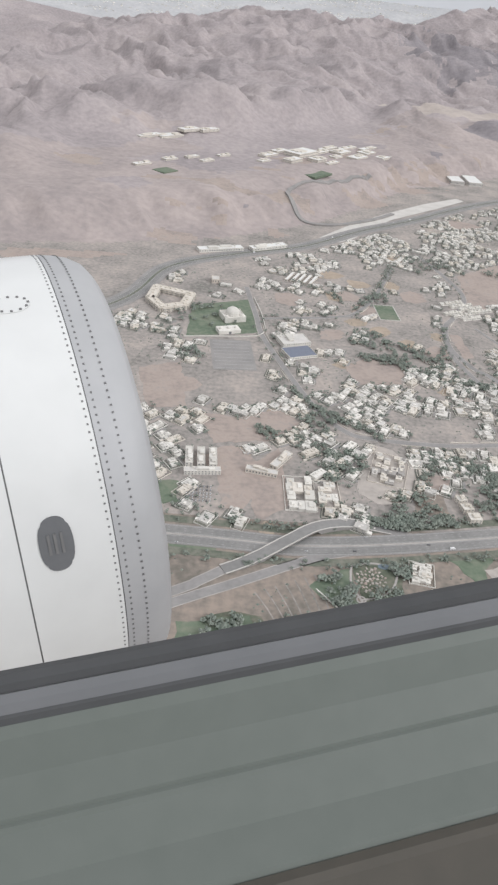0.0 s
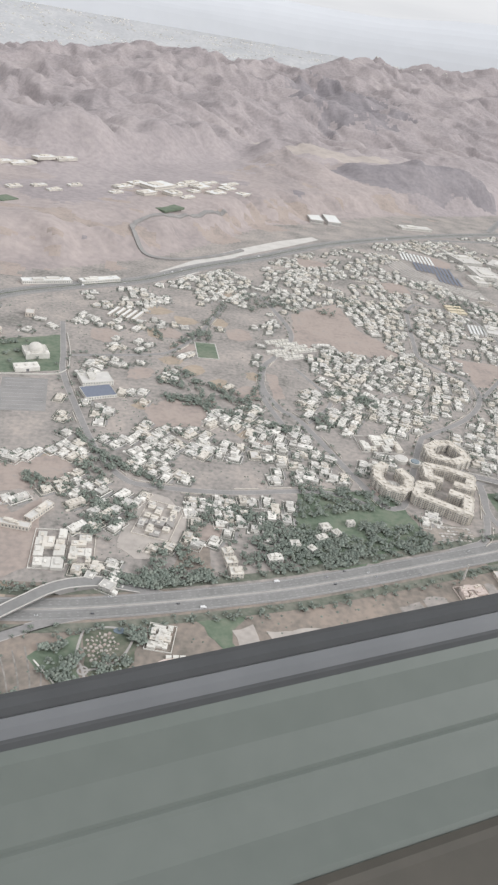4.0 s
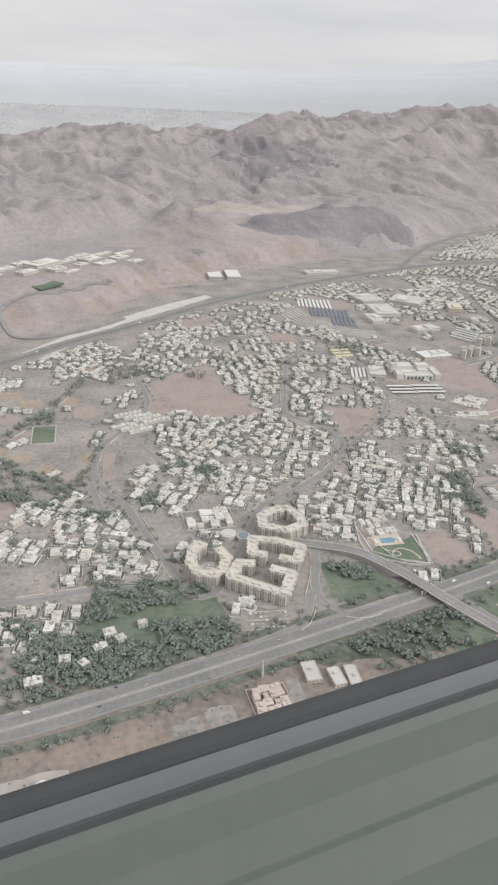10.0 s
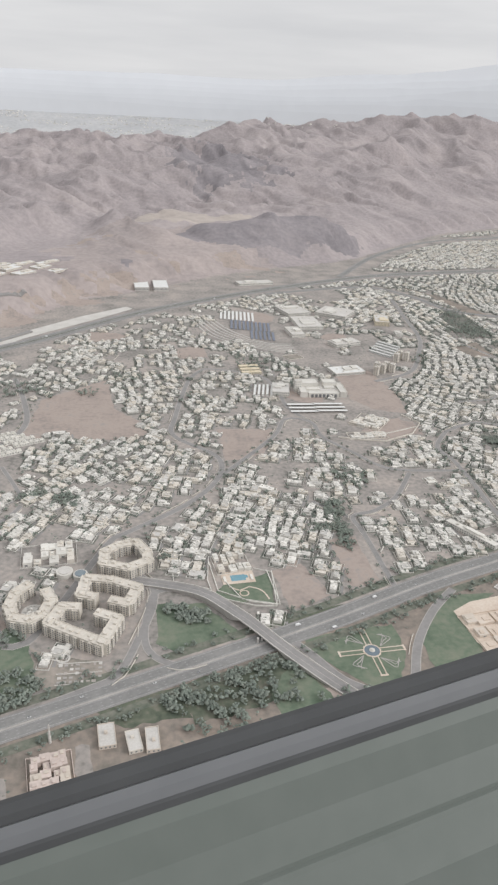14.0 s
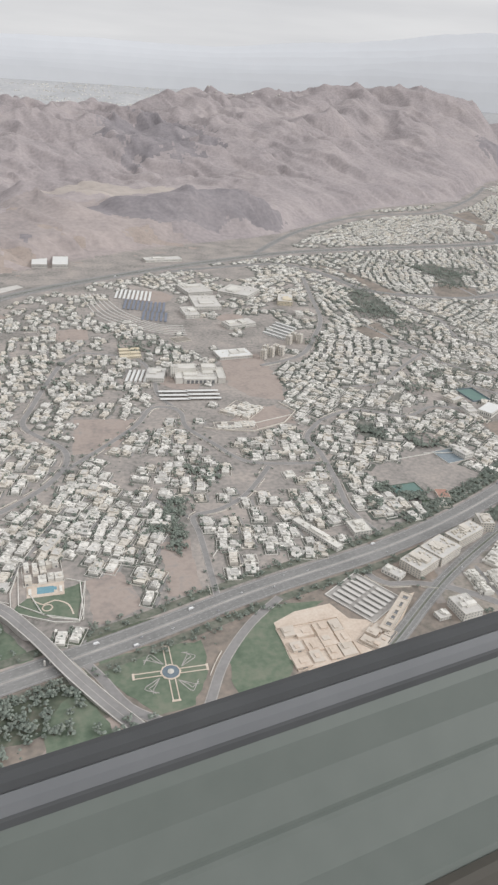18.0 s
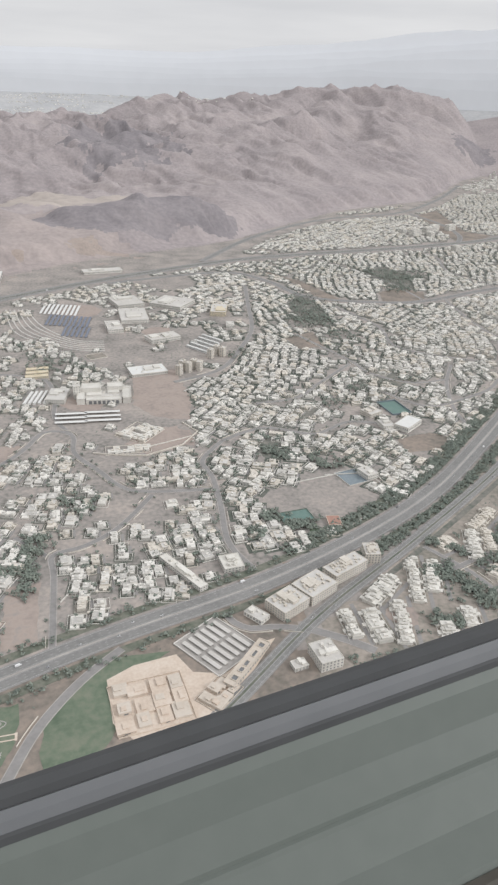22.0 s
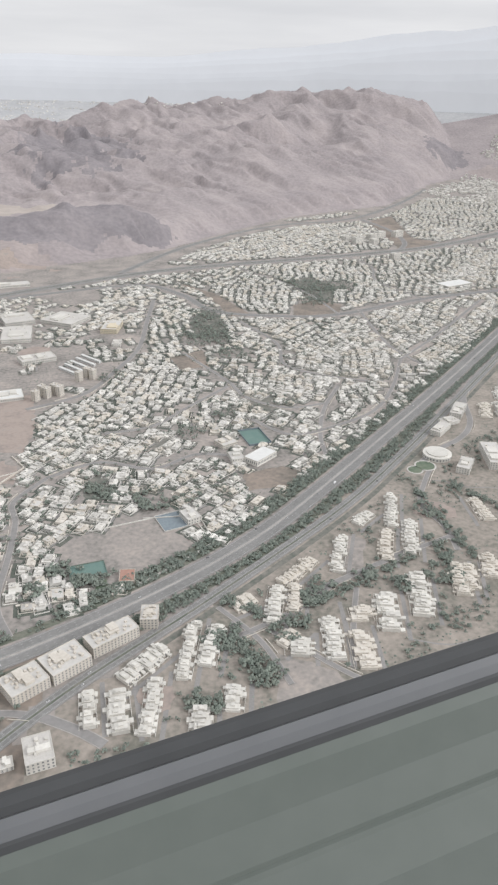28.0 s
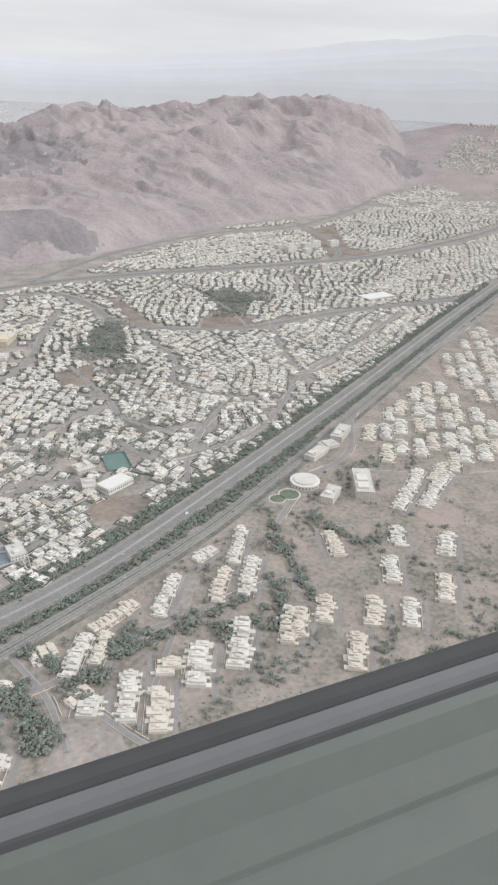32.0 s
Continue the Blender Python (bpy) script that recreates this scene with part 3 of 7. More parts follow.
for k, (line, w) in enumerate(MINOR):
    lay_road(line, 0.9 * w, "narrow grey town street with pale kerbs", 0.12 + 0.006 * k, 0.75, edge=False, top=STREET_TOP)

# bare red earth, lawns and pale plots
RED = [
    [(767, 1092), (800, 1108), (826, 1113), (834, 1012), (822, 940), (781, 958), (760, 998)], [(779, 931), (819, 913), (819, 873), (781, 889)], [(556, 465), (583, 470), (593, 456), (558, 434), (532, 441)],
    [(362, 1026), (390, 1061), (429, 1073), (436, 980), (468, 939), (444, 883), (388, 894), (360, 951)], [(279, 802), (291, 801), (293, 741), (279, 729)],
    [(561, 907), (631, 905), (606, 834), (560, 820)], [(760, 912), (805, 928), (813, 881), (762, 859)], [(569, 609), (596, 622), (611, 569), (573, 554)],
    [(632, 651), (658, 654), (658, 583), (631, 578)], [(6, 474), (32, 486), (51, 472), (28, 433), (12, 430)], [(-80, 651), (-39, 671), (-26, 579), (-63, 574)],
    [(344, 1018), (427, 1089), (375, 917), (331, 907)], [(-9, 552), (48, 575), (52, 532), (2, 521)], [(24, 482), (60, 521), (64, 439), (40, 418)], [(136, 692), (213, 724), (194, 661), (146, 651)]]
GREEN = [
    [(280, 563), (364, 560), (378, 525), (385, 490), (310, 452), (268, 446), (252, 466), (271, 527)], [(468, 574), (466, 529), (482, 513), (532, 527), (506, 570)],
    [(-43, 461), (-25, 463), (-22, 434), (-40, 432)], [(-24, 388), (10, 388), (8, 381), (-25, 379)], [(-14, 314), (32, 323), (46, 296), (-12, 279)],
    [(177, 393), (216, 398), (203, 377), (207, 350), (193, 366)], [(72, 353), (104, 374), (103, 352), (109, 330), (100, 325)], [(576, 519), (613, 528), (648, 528), (648, 498), (634, 470), (610, 467), (579, 500)],
    [(706, 548), (733, 557), (727, 533), (707, 519)], [(-37, 824), (40, 860), (44, 758), (-38, 734)], [(-60, 300), (-20, 305), (-20, 270), (-70, 260)], [(662, 512), (700, 558), (748, 556), (724, 540), (714, 505), (692, 470), (664, 468)], [(60, 412), (88, 424), (100, 414), (80, 408)], [(540, 470), (560, 500), (585, 455), (545, 440)], [(893, 691), (902, 698), (904, 680), (892, 676)]]
PALE = [[(730, 781), (763, 767), (768, 738), (732, 725), (718, 747)], [(1020, 584), (1057, 560), (1058, 541), (1007, 538)], [(1117, 721), (1134, 711), (1111, 655), (1097, 658)], [(-8, 650), (32, 670), (38, 741), (-8, 732)], [(862, 759), (936, 779), (996, 729), (932, 690), (881, 682)], [(700, 880), (728, 900), (716, 862)], [(905, 700), (930, 760), (980, 740)]]


HOLLOWS = []


def patch(ring, mat, name, label, z, seed):
    """A piece of ground with an uneven edge."""
    r = random.Random(seed)
    pts = []
    for (ax, ay), (bx, by) in zip(ring, ring[1:] + ring[:1]):
        m = max(2, int(math.hypot(bx - ax, by - ay) / 6))
        for k in range(m):
            t = k / m
            pts.append((ax + (bx - ax) * t + r.uniform(-1.6, 1.6), ay + (by - ay) * t + r.uniform(-1.6, 1.6)))
    b = Build()
    b.prism(pts, -0.2, z)
    ob = tagged(new(name, b.mesh(name, mat)), label, name.replace("_", " "), kind="structure")
    return ob


for k, (x, y, r) in enumerate(((256, 916, 20), (128, 767, 15), (57, 563, 22), (192, 487, 10), (254, 635, 9), (342, 905, 14), (164, 896, 18), (16, 496, 24), (7, 556, 18), (46, 553, 14), (-36, 623, 20), (252, 743, 18), (133, 775, 14), (85, 871, 20),
                                (178, 857, 18), (168, 699, 15), (770, 890, 26), (700, 1010, 30), (560, 1210, 30), (420, 1300, 34), (700, 1420, 40), (820, 1290, 26), (350, 560, 8), (452, 905, 20), (1220, 745, 20), (1390, 770, 26), (930, 560, 14))):
    RED.append([(x + r * (0.75 + 0.5 * ((k * 7 + j * 5) % 9) / 9) * math.cos(j * math.pi / 4), y + r * (0.75 + 0.5 * ((k * 5 + j * 7) % 9) / 9) * math.sin(j * math.pi / 4)) for j in range(8)])
for k, ring in enumerate(RED):
    patch(ring, TERRACOTTA, "bare_ground", "reddish bare building plot of raw earth", 0.05 + 0.003 * k, k)
    take_ring(ring, -3.0 if k > 14 else 1.0)
for k, (x, y, r) in enumerate(((149, 895, 16), (184, 946, 18), (230, 952, 16), (166, 814, 15), (263, 790, 11), (162, 680, 12), (242, 648, 10), (193, 793, 14), (257, 1071, 24), (220, 762, 12), (147, 975, 20), (32, 559, 12), (24, 507, 12),
                                (57, 501, 9), (59, 592, 12), (138, 692, 12), (46, 410, 8))):
    ring = [(x + r * (0.7 + 0.6 * ((k * 7 + j * 5) % 9) / 9) * math.cos(j * math.pi / 4), y + r * (0.7 + 0.6 * ((k * 5 + j * 7) % 9) / 9) * math.sin(j * math.pi / 4)) for j in range(8)]
    patch(ring, OCHRE, "bare_ground", "ochre patch of graded earth", 0.045 + 0.003 * k, 160 + k)
for k, ring in enumerate(GREEN):
    patch(ring, LAWN, "lawn", "green irrigated lawn with uneven edges", 0.09 + 0.003 * k, 40 + k)
    take_ring(ring, 1.0)
for k, ring in enumerate(([(478, 483), (505, 492), (533, 494), (561, 509), (583, 474), (546, 462), (485, 448)], [(551, 549), (601, 554), (663, 568), (610, 542), (564, 534)], [(420, 470), (478, 483), (485, 455), (440, 452)], [(3, 320), (19, 327), (41, 323), (46, 309), (20, 299), (7, 306)], [(105, 376), (128, 384), (142, 366), (136, 346), (116, 330), (108, 348)])):
    patch(ring, THICKET, "thicket", "dark green thicket of low bushes", 0.07 + 0.004 * k, 120 + k)
# planted hollows and bare strips in the white town
for k, ring in enumerate(([(1076, 1443), (1126, 1492), (1141, 1398), (1126, 1304), (1093, 1303), (1063, 1320)], [(1313, 1663), (1383, 1705), (1418, 1599), (1370, 1495), (1322, 1523)], [(1091, 1037), (1137, 1068), (1142, 1028), (1112, 997)],
                          [(957, 959), (987, 961), (990, 931), (968, 913)], [(882, 865), (906, 879), (919, 852), (903, 821), (887, 830)])):
    patch(ring, YARD, "thicket", "dark green thicket between white villas", 0.075 + 0.004 * k, 220 + k)
    take_ring(ring, -12.0)
    HOLLOWS.append(ring)
for k, ring in enumerate(([(1785, 2385), (1912, 2498), (1813, 2112), (1861, 2049), (1758, 1948), (1713, 1978), (1763, 2210)], [(1288, 1487), (1341, 1512), (1380, 1473), (1354, 1415), (1306, 1400), (1269, 1420)],
                          [(1019, 1225), (1076, 1255), (1071, 1179), (1029, 1174)], [(1051, 851), (1097, 862), (1118, 845), (1092, 819), (1049, 816)], [(1089, 1695), (1132, 1595), (1156, 1431), (1196, 1424), (1154, 1592)])):
    patch(ring, BROWN, "open_plot", "bare brown strip between the white villas", 0.06 + 0.003 * k, 240 + k)
    take_ring(ring, 1.0)
for k, ring in enumerate(PALE):
    patch(ring, EARTH, "open_plot", "flat brown open plot of dry earth", 0.03 + 0.003 * k, 80 + k)
    take_ring(ring, 1.0)
for x, y, r in ((395, 960, 30), (580, 870, 25), (350, 640, 22), (331, 887, 22), (640, 1155, 40), (15, 631, 45), (-61, 606, 30), (242, 887, 40), (111, 756, 25), (197, 714, 25), (940, 751, 40), (1135, 692, 8),
                (1240, 720, 26), (1300, 800, 20), (786, 1165, 30), (797, 1062, 28), (937, 1355, 40), (891, 1174, 45), (182, 965, 35), (268, 983, 30), (209, 798, 35), (1085, 1305, 42), (655, 1340, 70), (770, 1230, 40), (300, 1240, 30), (880, 1600, 60), (1120, 1230, 30), (955, 815, 20), (1010, 960, 20), (1420, 1620, 40), (1330, 1500, 28), (1060, 1010, 16)):
    a0 = r / CELL
    for k in range(40):
        take(x + r * 0.7 * math.cos(k * 2.4) * (k / 40) ** 0.5, y + r * 0.7 * math.sin(k * 2.4) * (k / 40) ** 0.5, r * 0.3)

for lo, hi, x0, x1, mat in ((13.5, 21, -700, 1900, VERGE), (-21, -13.5, -700, 905, VERGE), (-24, -13.5, 905, 1330, VERGE), (21.5, 30, 880, 1900, VERGE), (-18, -13.5, 1330, 1900, VERGE)):
    cut = [q for q in HIGHWAY if x0 <= q[0] <= x1]
    b = Build()
    b.strip(cut, lo, hi, -0.2, 0.105 + 0.002 * abs(hi))
    tagged(new("verge", b.mesh("verge", mat)), "green planted verge along the highway", "verge", kind="structure")
cut = [q for q in SERVICE if 905 <= q[0] <= 1900]
b = Build()
b.strip(cut, -14, -8.5, -0.2, 0.09)
tagged(new("verge", b.mesh("verge", YARD)), "dark planted verge along the service road", "verge", kind="structure")


# ---- buildings ----
PALE_APRON = material("pale_graded_earth", [(0.33, 0.305, 0.28), (0.40, 0.365, 0.335), (0.45, 0.41, 0.375)], 0.05, 0.95, 0.22, spread=0.15)
STUCCO_GREY = material("raw_grey_blockwork", [(0.30, 0.285, 0.27), (0.38, 0.36, 0.34)], 0.1, 0.9, 0.5)
TINT = material("glass_blue_tint", [(0.16, 0.20, 0.23), (0.24, 0.28, 0.30)], 0.4, 0.25, 2.0)
WATER = material("pool_water", [(0.13, 0.27, 0.33), (0.20, 0.36, 0.42)], 0.3, 0.08, 1.0)
POND = material("fountain_water", [(0.12, 0.16, 0.19), (0.18, 0.22, 0.25)], 0.3, 0.1, 1.0)
TEAL = material("sports_court_paint", [(0.13, 0.21, 0.19), (0.17, 0.245, 0.22)], 0.1, 0.8, 0.8)
PINK = material("pinkish_render", [(0.52, 0.44, 0.40), (0.60, 0.52, 0.475)], 0.08, 0.85, 0.5, vary=0.1)
REDTILE = material("red_roof_tile", [(0.34, 0.20, 0.16), (0.42, 0.26, 0.21)], 0.3, 0.8, 2.0)
PANEL = material("solar_panel", [(0.13, 0.15, 0.20), (0.18, 0.20, 0.25)], 0.3, 0.4, 2.0)
PAVING = material("sand_paving", [(0.50, 0.41, 0.335), (0.585, 0.495, 0.415), (0.64, 0.565, 0.49)], 0.08, 0.9, 0.5)
CONCRETE = material("pale_concrete", [(0.46, 0.44, 0.41), (0.54, 0.52, 0.49), (0.60, 0.58, 0.55)], 0.05, 0.9, 0.8, island=0.08)
METAL_ROOF = material("pale_metal_roof", [(0.62, 0.62, 0.60), (0.72, 0.72, 0.70)], 0.2, 0.5, 2.0)
YELLOW = material("ochre_render", [(0.58, 0.51, 0.38), (0.66, 0.59, 0.46)], 0.2, 0.85, 1.0)
hand = random.Random(11)


def rect(*c):
    """Centre, sides and turn of the oblong that four corners, in order, come nearest to."""
    cx, cy = sum(p[0] for p in c) / 4, sum(p[1] for p in c) / 4
    ux, uy = (c[1][0] + c[2][0] - c[0][0] - c[3][0]) / 2, (c[1][1] + c[2][1] - c[0][1] - c[3][1]) / 2
    vx, vy = (c[3][0] + c[2][0] - c[0][0] - c[1][0]) / 2, (c[3][1] + c[2][1] - c[0][1] - c[1][1]) / 2
    lu, lv = math.hypot(ux, uy), math.hypot(vx, vy)
    a = math.atan2(uy, ux) if lu >= lv else math.atan2(vy, vx)
    area = abs(ux * vy - uy * vx)
    return cx, cy, max(lu, lv), area / max(lu, lv), a


def rim(sx, sy, z, t=0.35, h=0.5):
    b = Build()
    b.box(0, sy / 2 - t / 2, z, sx, t, h)
    b.box(0, -sy / 2 + t / 2, z, sx, t, h)
    b.box(sx / 2 - t / 2, 0, z, t, sy - 2 * t, h)
    b.box(-sx / 2 + t / 2, 0, z, t, sy - 2 * t, h)
    return b


def window_rows(sx, sy, z, h, storeys, gap=2.6):
    """Small recessed-looking panes on all four sides."""
    b = Build()
    fh = h / storeys
    for k in range(storeys):
        zz = z + fh * (k + 0.32)
        n = max(1, int(sx / gap))
        for i in range(n):
            x = (i + 0.5) * sx / n - sx / 2
            for s in (1, -1):
                b.box(x, s * sy / 2, zz, 0.42 * gap, 0.12, fh * 0.45)
        n = max(1, int(sy / gap))
        for i in range(n):
            y = (i + 0.5) * sy / n - sy / 2
            for s in (1, -1):
                b.box(s * sx / 2, y, zz, 0.12, 0.42 * gap, fh * 0.45)
    return b


def roof_units(ob, sx, sy, z, n, mat, r):
    for _ in range(n):
        w, d, h = r.uniform(1.2, 2.6), r.uniform(1.2, 2.4), r.uniform(0.7, 1.7)
        u = Build()
        u.box(0, 0, z, w, d, h)
        u.box(0, 0, z + h, w * 0.8, d * 0.8, 0.15)
        part("roof_unit", u, mat, ob, at=(r.uniform(-0.42, 0.42) * (sx - 3), r.uniform(-0.4, 0.4) * (sy - 3), 0))


def block(name, label, cat, corners, h, mat, storeys=2, units=3, roof=None, group="", steps=True, windows=True):
    """A flat-roofed building: body, roof deck, parapet, rows of panes, roof units and a stepped-back upper part."""
    cx, cy, sx, sy, a = rect(*corners) if len(corners) == 4 else corners
    ob = thing(name, label, cat, group, at=(cx, cy, 0), turn=a)
    r = random.Random(int(cx * 7 + cy * 13))
    b = Build()
    b.box(0, 0, -0.5, sx, sy, h + 0.5)
    part("body", b, mat, ob)
    d = Build()
    d.box(0, 0, h, sx - 0.8, sy - 0.8, 0.06)
    part("roof_deck", d, roof or ROOFGREY, ob)
    part("parapet", rim(sx + 0.1, sy + 0.1, h - 0.1), mat, ob)
    if windows:
        tagged(part("glazing", window_rows(sx, sy, 0, h, storeys), DARK, ob), kind="stuff")
    if steps and sx > 9:
        for k in range(2):
            w, dd, hh = sx * r.uniform(0.16, 0.3), sy * r.uniform(0.35, 0.6), r.uniform(1.2, 2.6)
            px, py = r.uniform(-0.3, 0.3) * sx, r.uniform(-0.18, 0.18) * sy
            u = Build()
            u.box(0, 0, h, w, dd, hh)
            u.box(0, 0, h + hh, w + 0.3, dd + 0.3, 0.25)
            part("penthouse", u, mat, ob, at=(px, py, 0.02 * k))
    roof_units(ob, sx, sy, h + 0.06, units, mat, r)
    take_ring(ring_of(cx, cy, sx, sy, a), 4)
    return ob


def ring_of(cx, cy, sx, sy, a):
    c, s = math.cos(a), math.sin(a)
    return [(cx + u * sx / 2 * c - v * sy / 2 * s, cy + u * sx / 2 * s + v * sy / 2 * c) for u, v in ((-1, -1), (1, -1), (1, 1), (-1, 1))]


def wings(name, label, pts, thick, h, mat, storeys, closed=True, group=""):
    """A building of wings round a court, each with bays, a parapet, panes and roof boxes."""
    cx, cy = sum(p[0] for p in pts) / len(pts), sum(p[1] for p in pts) / len(pts)
    ob = thing(name, label, "apartment building", group, at=(cx, cy, 0))
    r = random.Random(int(cx + cy))
    segs = list(zip(pts, pts[1:] + pts[:1])) if closed else list(zip(pts, pts[1:]))
    for k, ((ax, ay), (bx, by)) in enumerate(segs):
        d, a = math.hypot(bx - ax, by - ay), math.atan2(by - ay, bx - ax)
        hh, ln = h + 0.12 * (k % 4), d + thick * 0.55
        b = Build()
        b.box(0, 0, -0.5, ln, thick, hh + 0.5)
        n = max(2, int(ln / 6.5))
        w = part("wing", b, mat, ob, at=((ax + bx) / 2 - cx, (ay + by) / 2 - cy, 0), turn=a)
        for i in range(n):
            x = (i + 0.5) * ln / n - ln / 2
            for s in (1, -1):
                b = Build()
                b.box(x, s * (thick / 2 + 0.3), 0, ln / n * 0.5, 1.2, hh - 0.25 - 0.6 * (i % 2))
                part("bay", b, mat, w)
        part("parapet", rim(ln, thick, hh - 0.1, 0.3, 0.6), mat, w)
        tagged(part("glazing", window_rows(ln - 1, thick + 1.85, 0, hh - 0.8, storeys, 2.1), DARK, w), kind="stuff")
        for i in range(n):
            u = Build()
            u.box(0, 0, hh, r.uniform(2, 3.4), r.uniform(2, 3.4), r.uniform(0.8, 1.8))
            part("stair_room", u, mat, w, at=((i + r.uniform(0.2, 0.8)) * ln / n - ln / 2, r.uniform(-0.2, 0.2) * thick, 0.003 * i))
        take_line([(ax, ay), (bx, by)], thick)
    return ob


def garden_wall(name, label, pts, h=0.9, t=0.5, mat=None, closed=False):
    b = Build()
    b.strip(pts + pts[:1] if closed else pts, -t / 2, t / 2, -0.2, h)
    return tagged(new(name, b.mesh(name, mat or WHITE_THING)), label, "wall")


def drum(cx, cy, r, n=20, squash=1.0, a=0.0):
    return [(cx + r * math.cos(2 * math.pi * k / n) * math.cos(a) - squash * r * math.sin(2 * math.pi * k / n) * math.sin(a),
             cy + r * math.cos(2 * math.pi * k / n) * math.sin(a) + squash * r * math.sin(2 * math.pi * k / n) * math.cos(a)) for k in range(n)]


def dome(r, z, squash=0.8, seg=20, rings=7):
    bm = bmesh.new()
    bmesh.ops.create_uvsphere(bm, u_segments=seg, v_segments=rings * 2, radius=r)
    for v in bm.verts:
        v.co.z = max(0.0, v.co.z) * squash + z
    return bm


def compound(name, label, corners, h, mats, cols, rows_, seed, court=True):
    """A cluster of low joined units with small courts, roof boxes and a boundary wall."""
    cx, cy, sx, sy, a = rect(*corners) if len(corners) == 4 else corners
    ob = thing(name, label, "building", at=(cx, cy, 0), turn=a)
    r = random.Random(seed)
    for i in range(cols):
        for j in range(rows_):
            if court and r.random() < 0.2:
                continue
            w, d = sx / cols, sy / rows_
            px, py = (i + 0.5) * w - sx / 2 + r.uniform(-0.2, 0.2) * w, (j + 0.5) * d - sy / 2 + r.uniform(-0.2, 0.2) * d
            hh, ww, dd = h * r.uniform(0.5, 1.0), w * r.uniform(0.7, 1.2), d * r.uniform(0.65, 1.2)
            q = Build()
            q.box(0, 0, -0.3, ww, dd, hh + 0.3)
            u = part("unit", q, r.choice(mats), ob, at=(px, py, 0.004 * (i * rows_ + j)))
            q = Build()
            q.box(r.uniform(-0.2, 0.2) * ww, r.uniform(-0.2, 0.2) * dd, hh, ww * r.uniform(0.3, 0.5), dd * r.uniform(0.3, 0.5), r.uniform(0.5, 1.3))
            part("roof_room", q, r.choice(mats), u)
            if r.random() < 0.6:
                q = Build()
                q.box(r.uniform(-0.3, 0.3) * ww, -dd / 2, 0.4, ww * 0.3, 0.12, hh * 0.4)
                part("window", q, DARK, u)
    part("boundary_wall", rim(sx + 4, sy + 4, -0.2, 0.4, 1.1), mats[0], ob)
    take_ring(ring_of(cx, cy, sx, sy, a), 5)
    return ob


# the cream apartment blocks round their courts
G1 = "cream courtyard apartment blocks"
wings("apartment_block", "cream five-storey courtyard apartment block with projecting bays", [(408, 566), (397, 568), (388, 550), (427, 523), (438, 549), (424, 557)], 8.8, 9.5, CREAM, 5, False, G1)
wings("apartment_block", "cream five-storey apartment block open to a narrow court", [(420, 577), (410, 581), (414, 602), (434, 597), (454, 585), (446, 566), (434, 571)], 8.8, 9.8, CREAM, 5, False, G1)
wings("apartment_block", "cream rounded apartment block round an oval court", [(383, 589), (388, 577), (383, 561), (373, 554), (362, 558), (357, 573), (360, 589), (369, 598)], 8.8, 9.4, CREAM, 5, False, G1)
wings("apartment_block", "cream six-sided apartment block round a paved court", [(427, 622), (428, 639), (440, 648), (455, 651), (463, 636), (464, 622), (447, 613)], 8.8, 9.6, CREAM, 5, True, G1)
plaza = thing("plaza", "paved oval court with a star-shaped pattern", "plaza", at=(374, 575, 0))
pb = Build()
pb.prism(drum(0, 0, 9, 18), 0.0, 0.16)
part("paving", pb, CONCRETE, plaza)
for k in range(8):
    pb = Build()
    pb.box(4.5, 0, 0.16, 6, 0.7, 0.08)
    part("paving_ray", pb, PAINT, plaza, turn=k * math.pi / 4)
compound("school_compound", "white school compound with joined halls and courts", [(355, 664), (400, 668), (403, 638), (362, 636)], 4.0, (WHITE_THING, WHITE_THING, CREAM), 6, 3, 5)
for x, y, r in ((395, 621, 7.0), (408, 616, 6.0)):
    rb = thing("round_pavilion", "white round pavilion with a flat roof", "pavilion", "round pavilions", at=(x, y, 0))
    q = Build()
    q.prism(drum(0, 0, r), -0.3, 4.2)
    part("drum", q, WHITE_THING, rb)
    q = Build()
    q.prism(drum(0, 0, r * 0.75), 4.2, 4.8)
    part("roof", q, CONCRETE if r > 6.5 else TINT, rb)
    take(x, y, r)

# the parterre of the roundabout ground south of the blocks
patch([(375, 535), (400, 520), (427, 514), (431, 500), (420, 492), (393, 487), (378, 500)], SCRUB, "open_plot", "grey-green planted ground of the formal garden", 0.07, 98)
parterre = thing("parterre", "small formal garden of pale beds and paths", "garden", at=(411, 504, 0), turn=-0.03)
bed = random.Random(19)
for i in range(8):
    for j in range(5):
        if bed.random() < 0.72:
            q = Build()
            q.box(0, 0, -0.1, bed.uniform(1.6, 3.4), bed.uniform(1.2, 3.0), 0.3 + 0.25 * bed.random())
            part("bed", q, bed.choice((CONCRETE, VERGE_STONE, PALE_APRON)), parterre, at=(-13 + 3.9 * i, -8 + 4.1 * j, 0.002 * (8 * j + i)))
for k, y in enumerate((-10, 0.3, 10.4)):
    q = Build()
    q.box(0, y, -0.1, 31, 0.7, 0.24 + 0.01 * k)
    part("path", q, CONCRETE, parterre)
q = Build()
q.strip([*drum(-12, 16, 4.4), (-12 + 4.4, 16)], -0.7, 0.7, -0.1, 0.3)
part("ring_path", q, CONCRETE, parterre)
take(411, 504, 18)

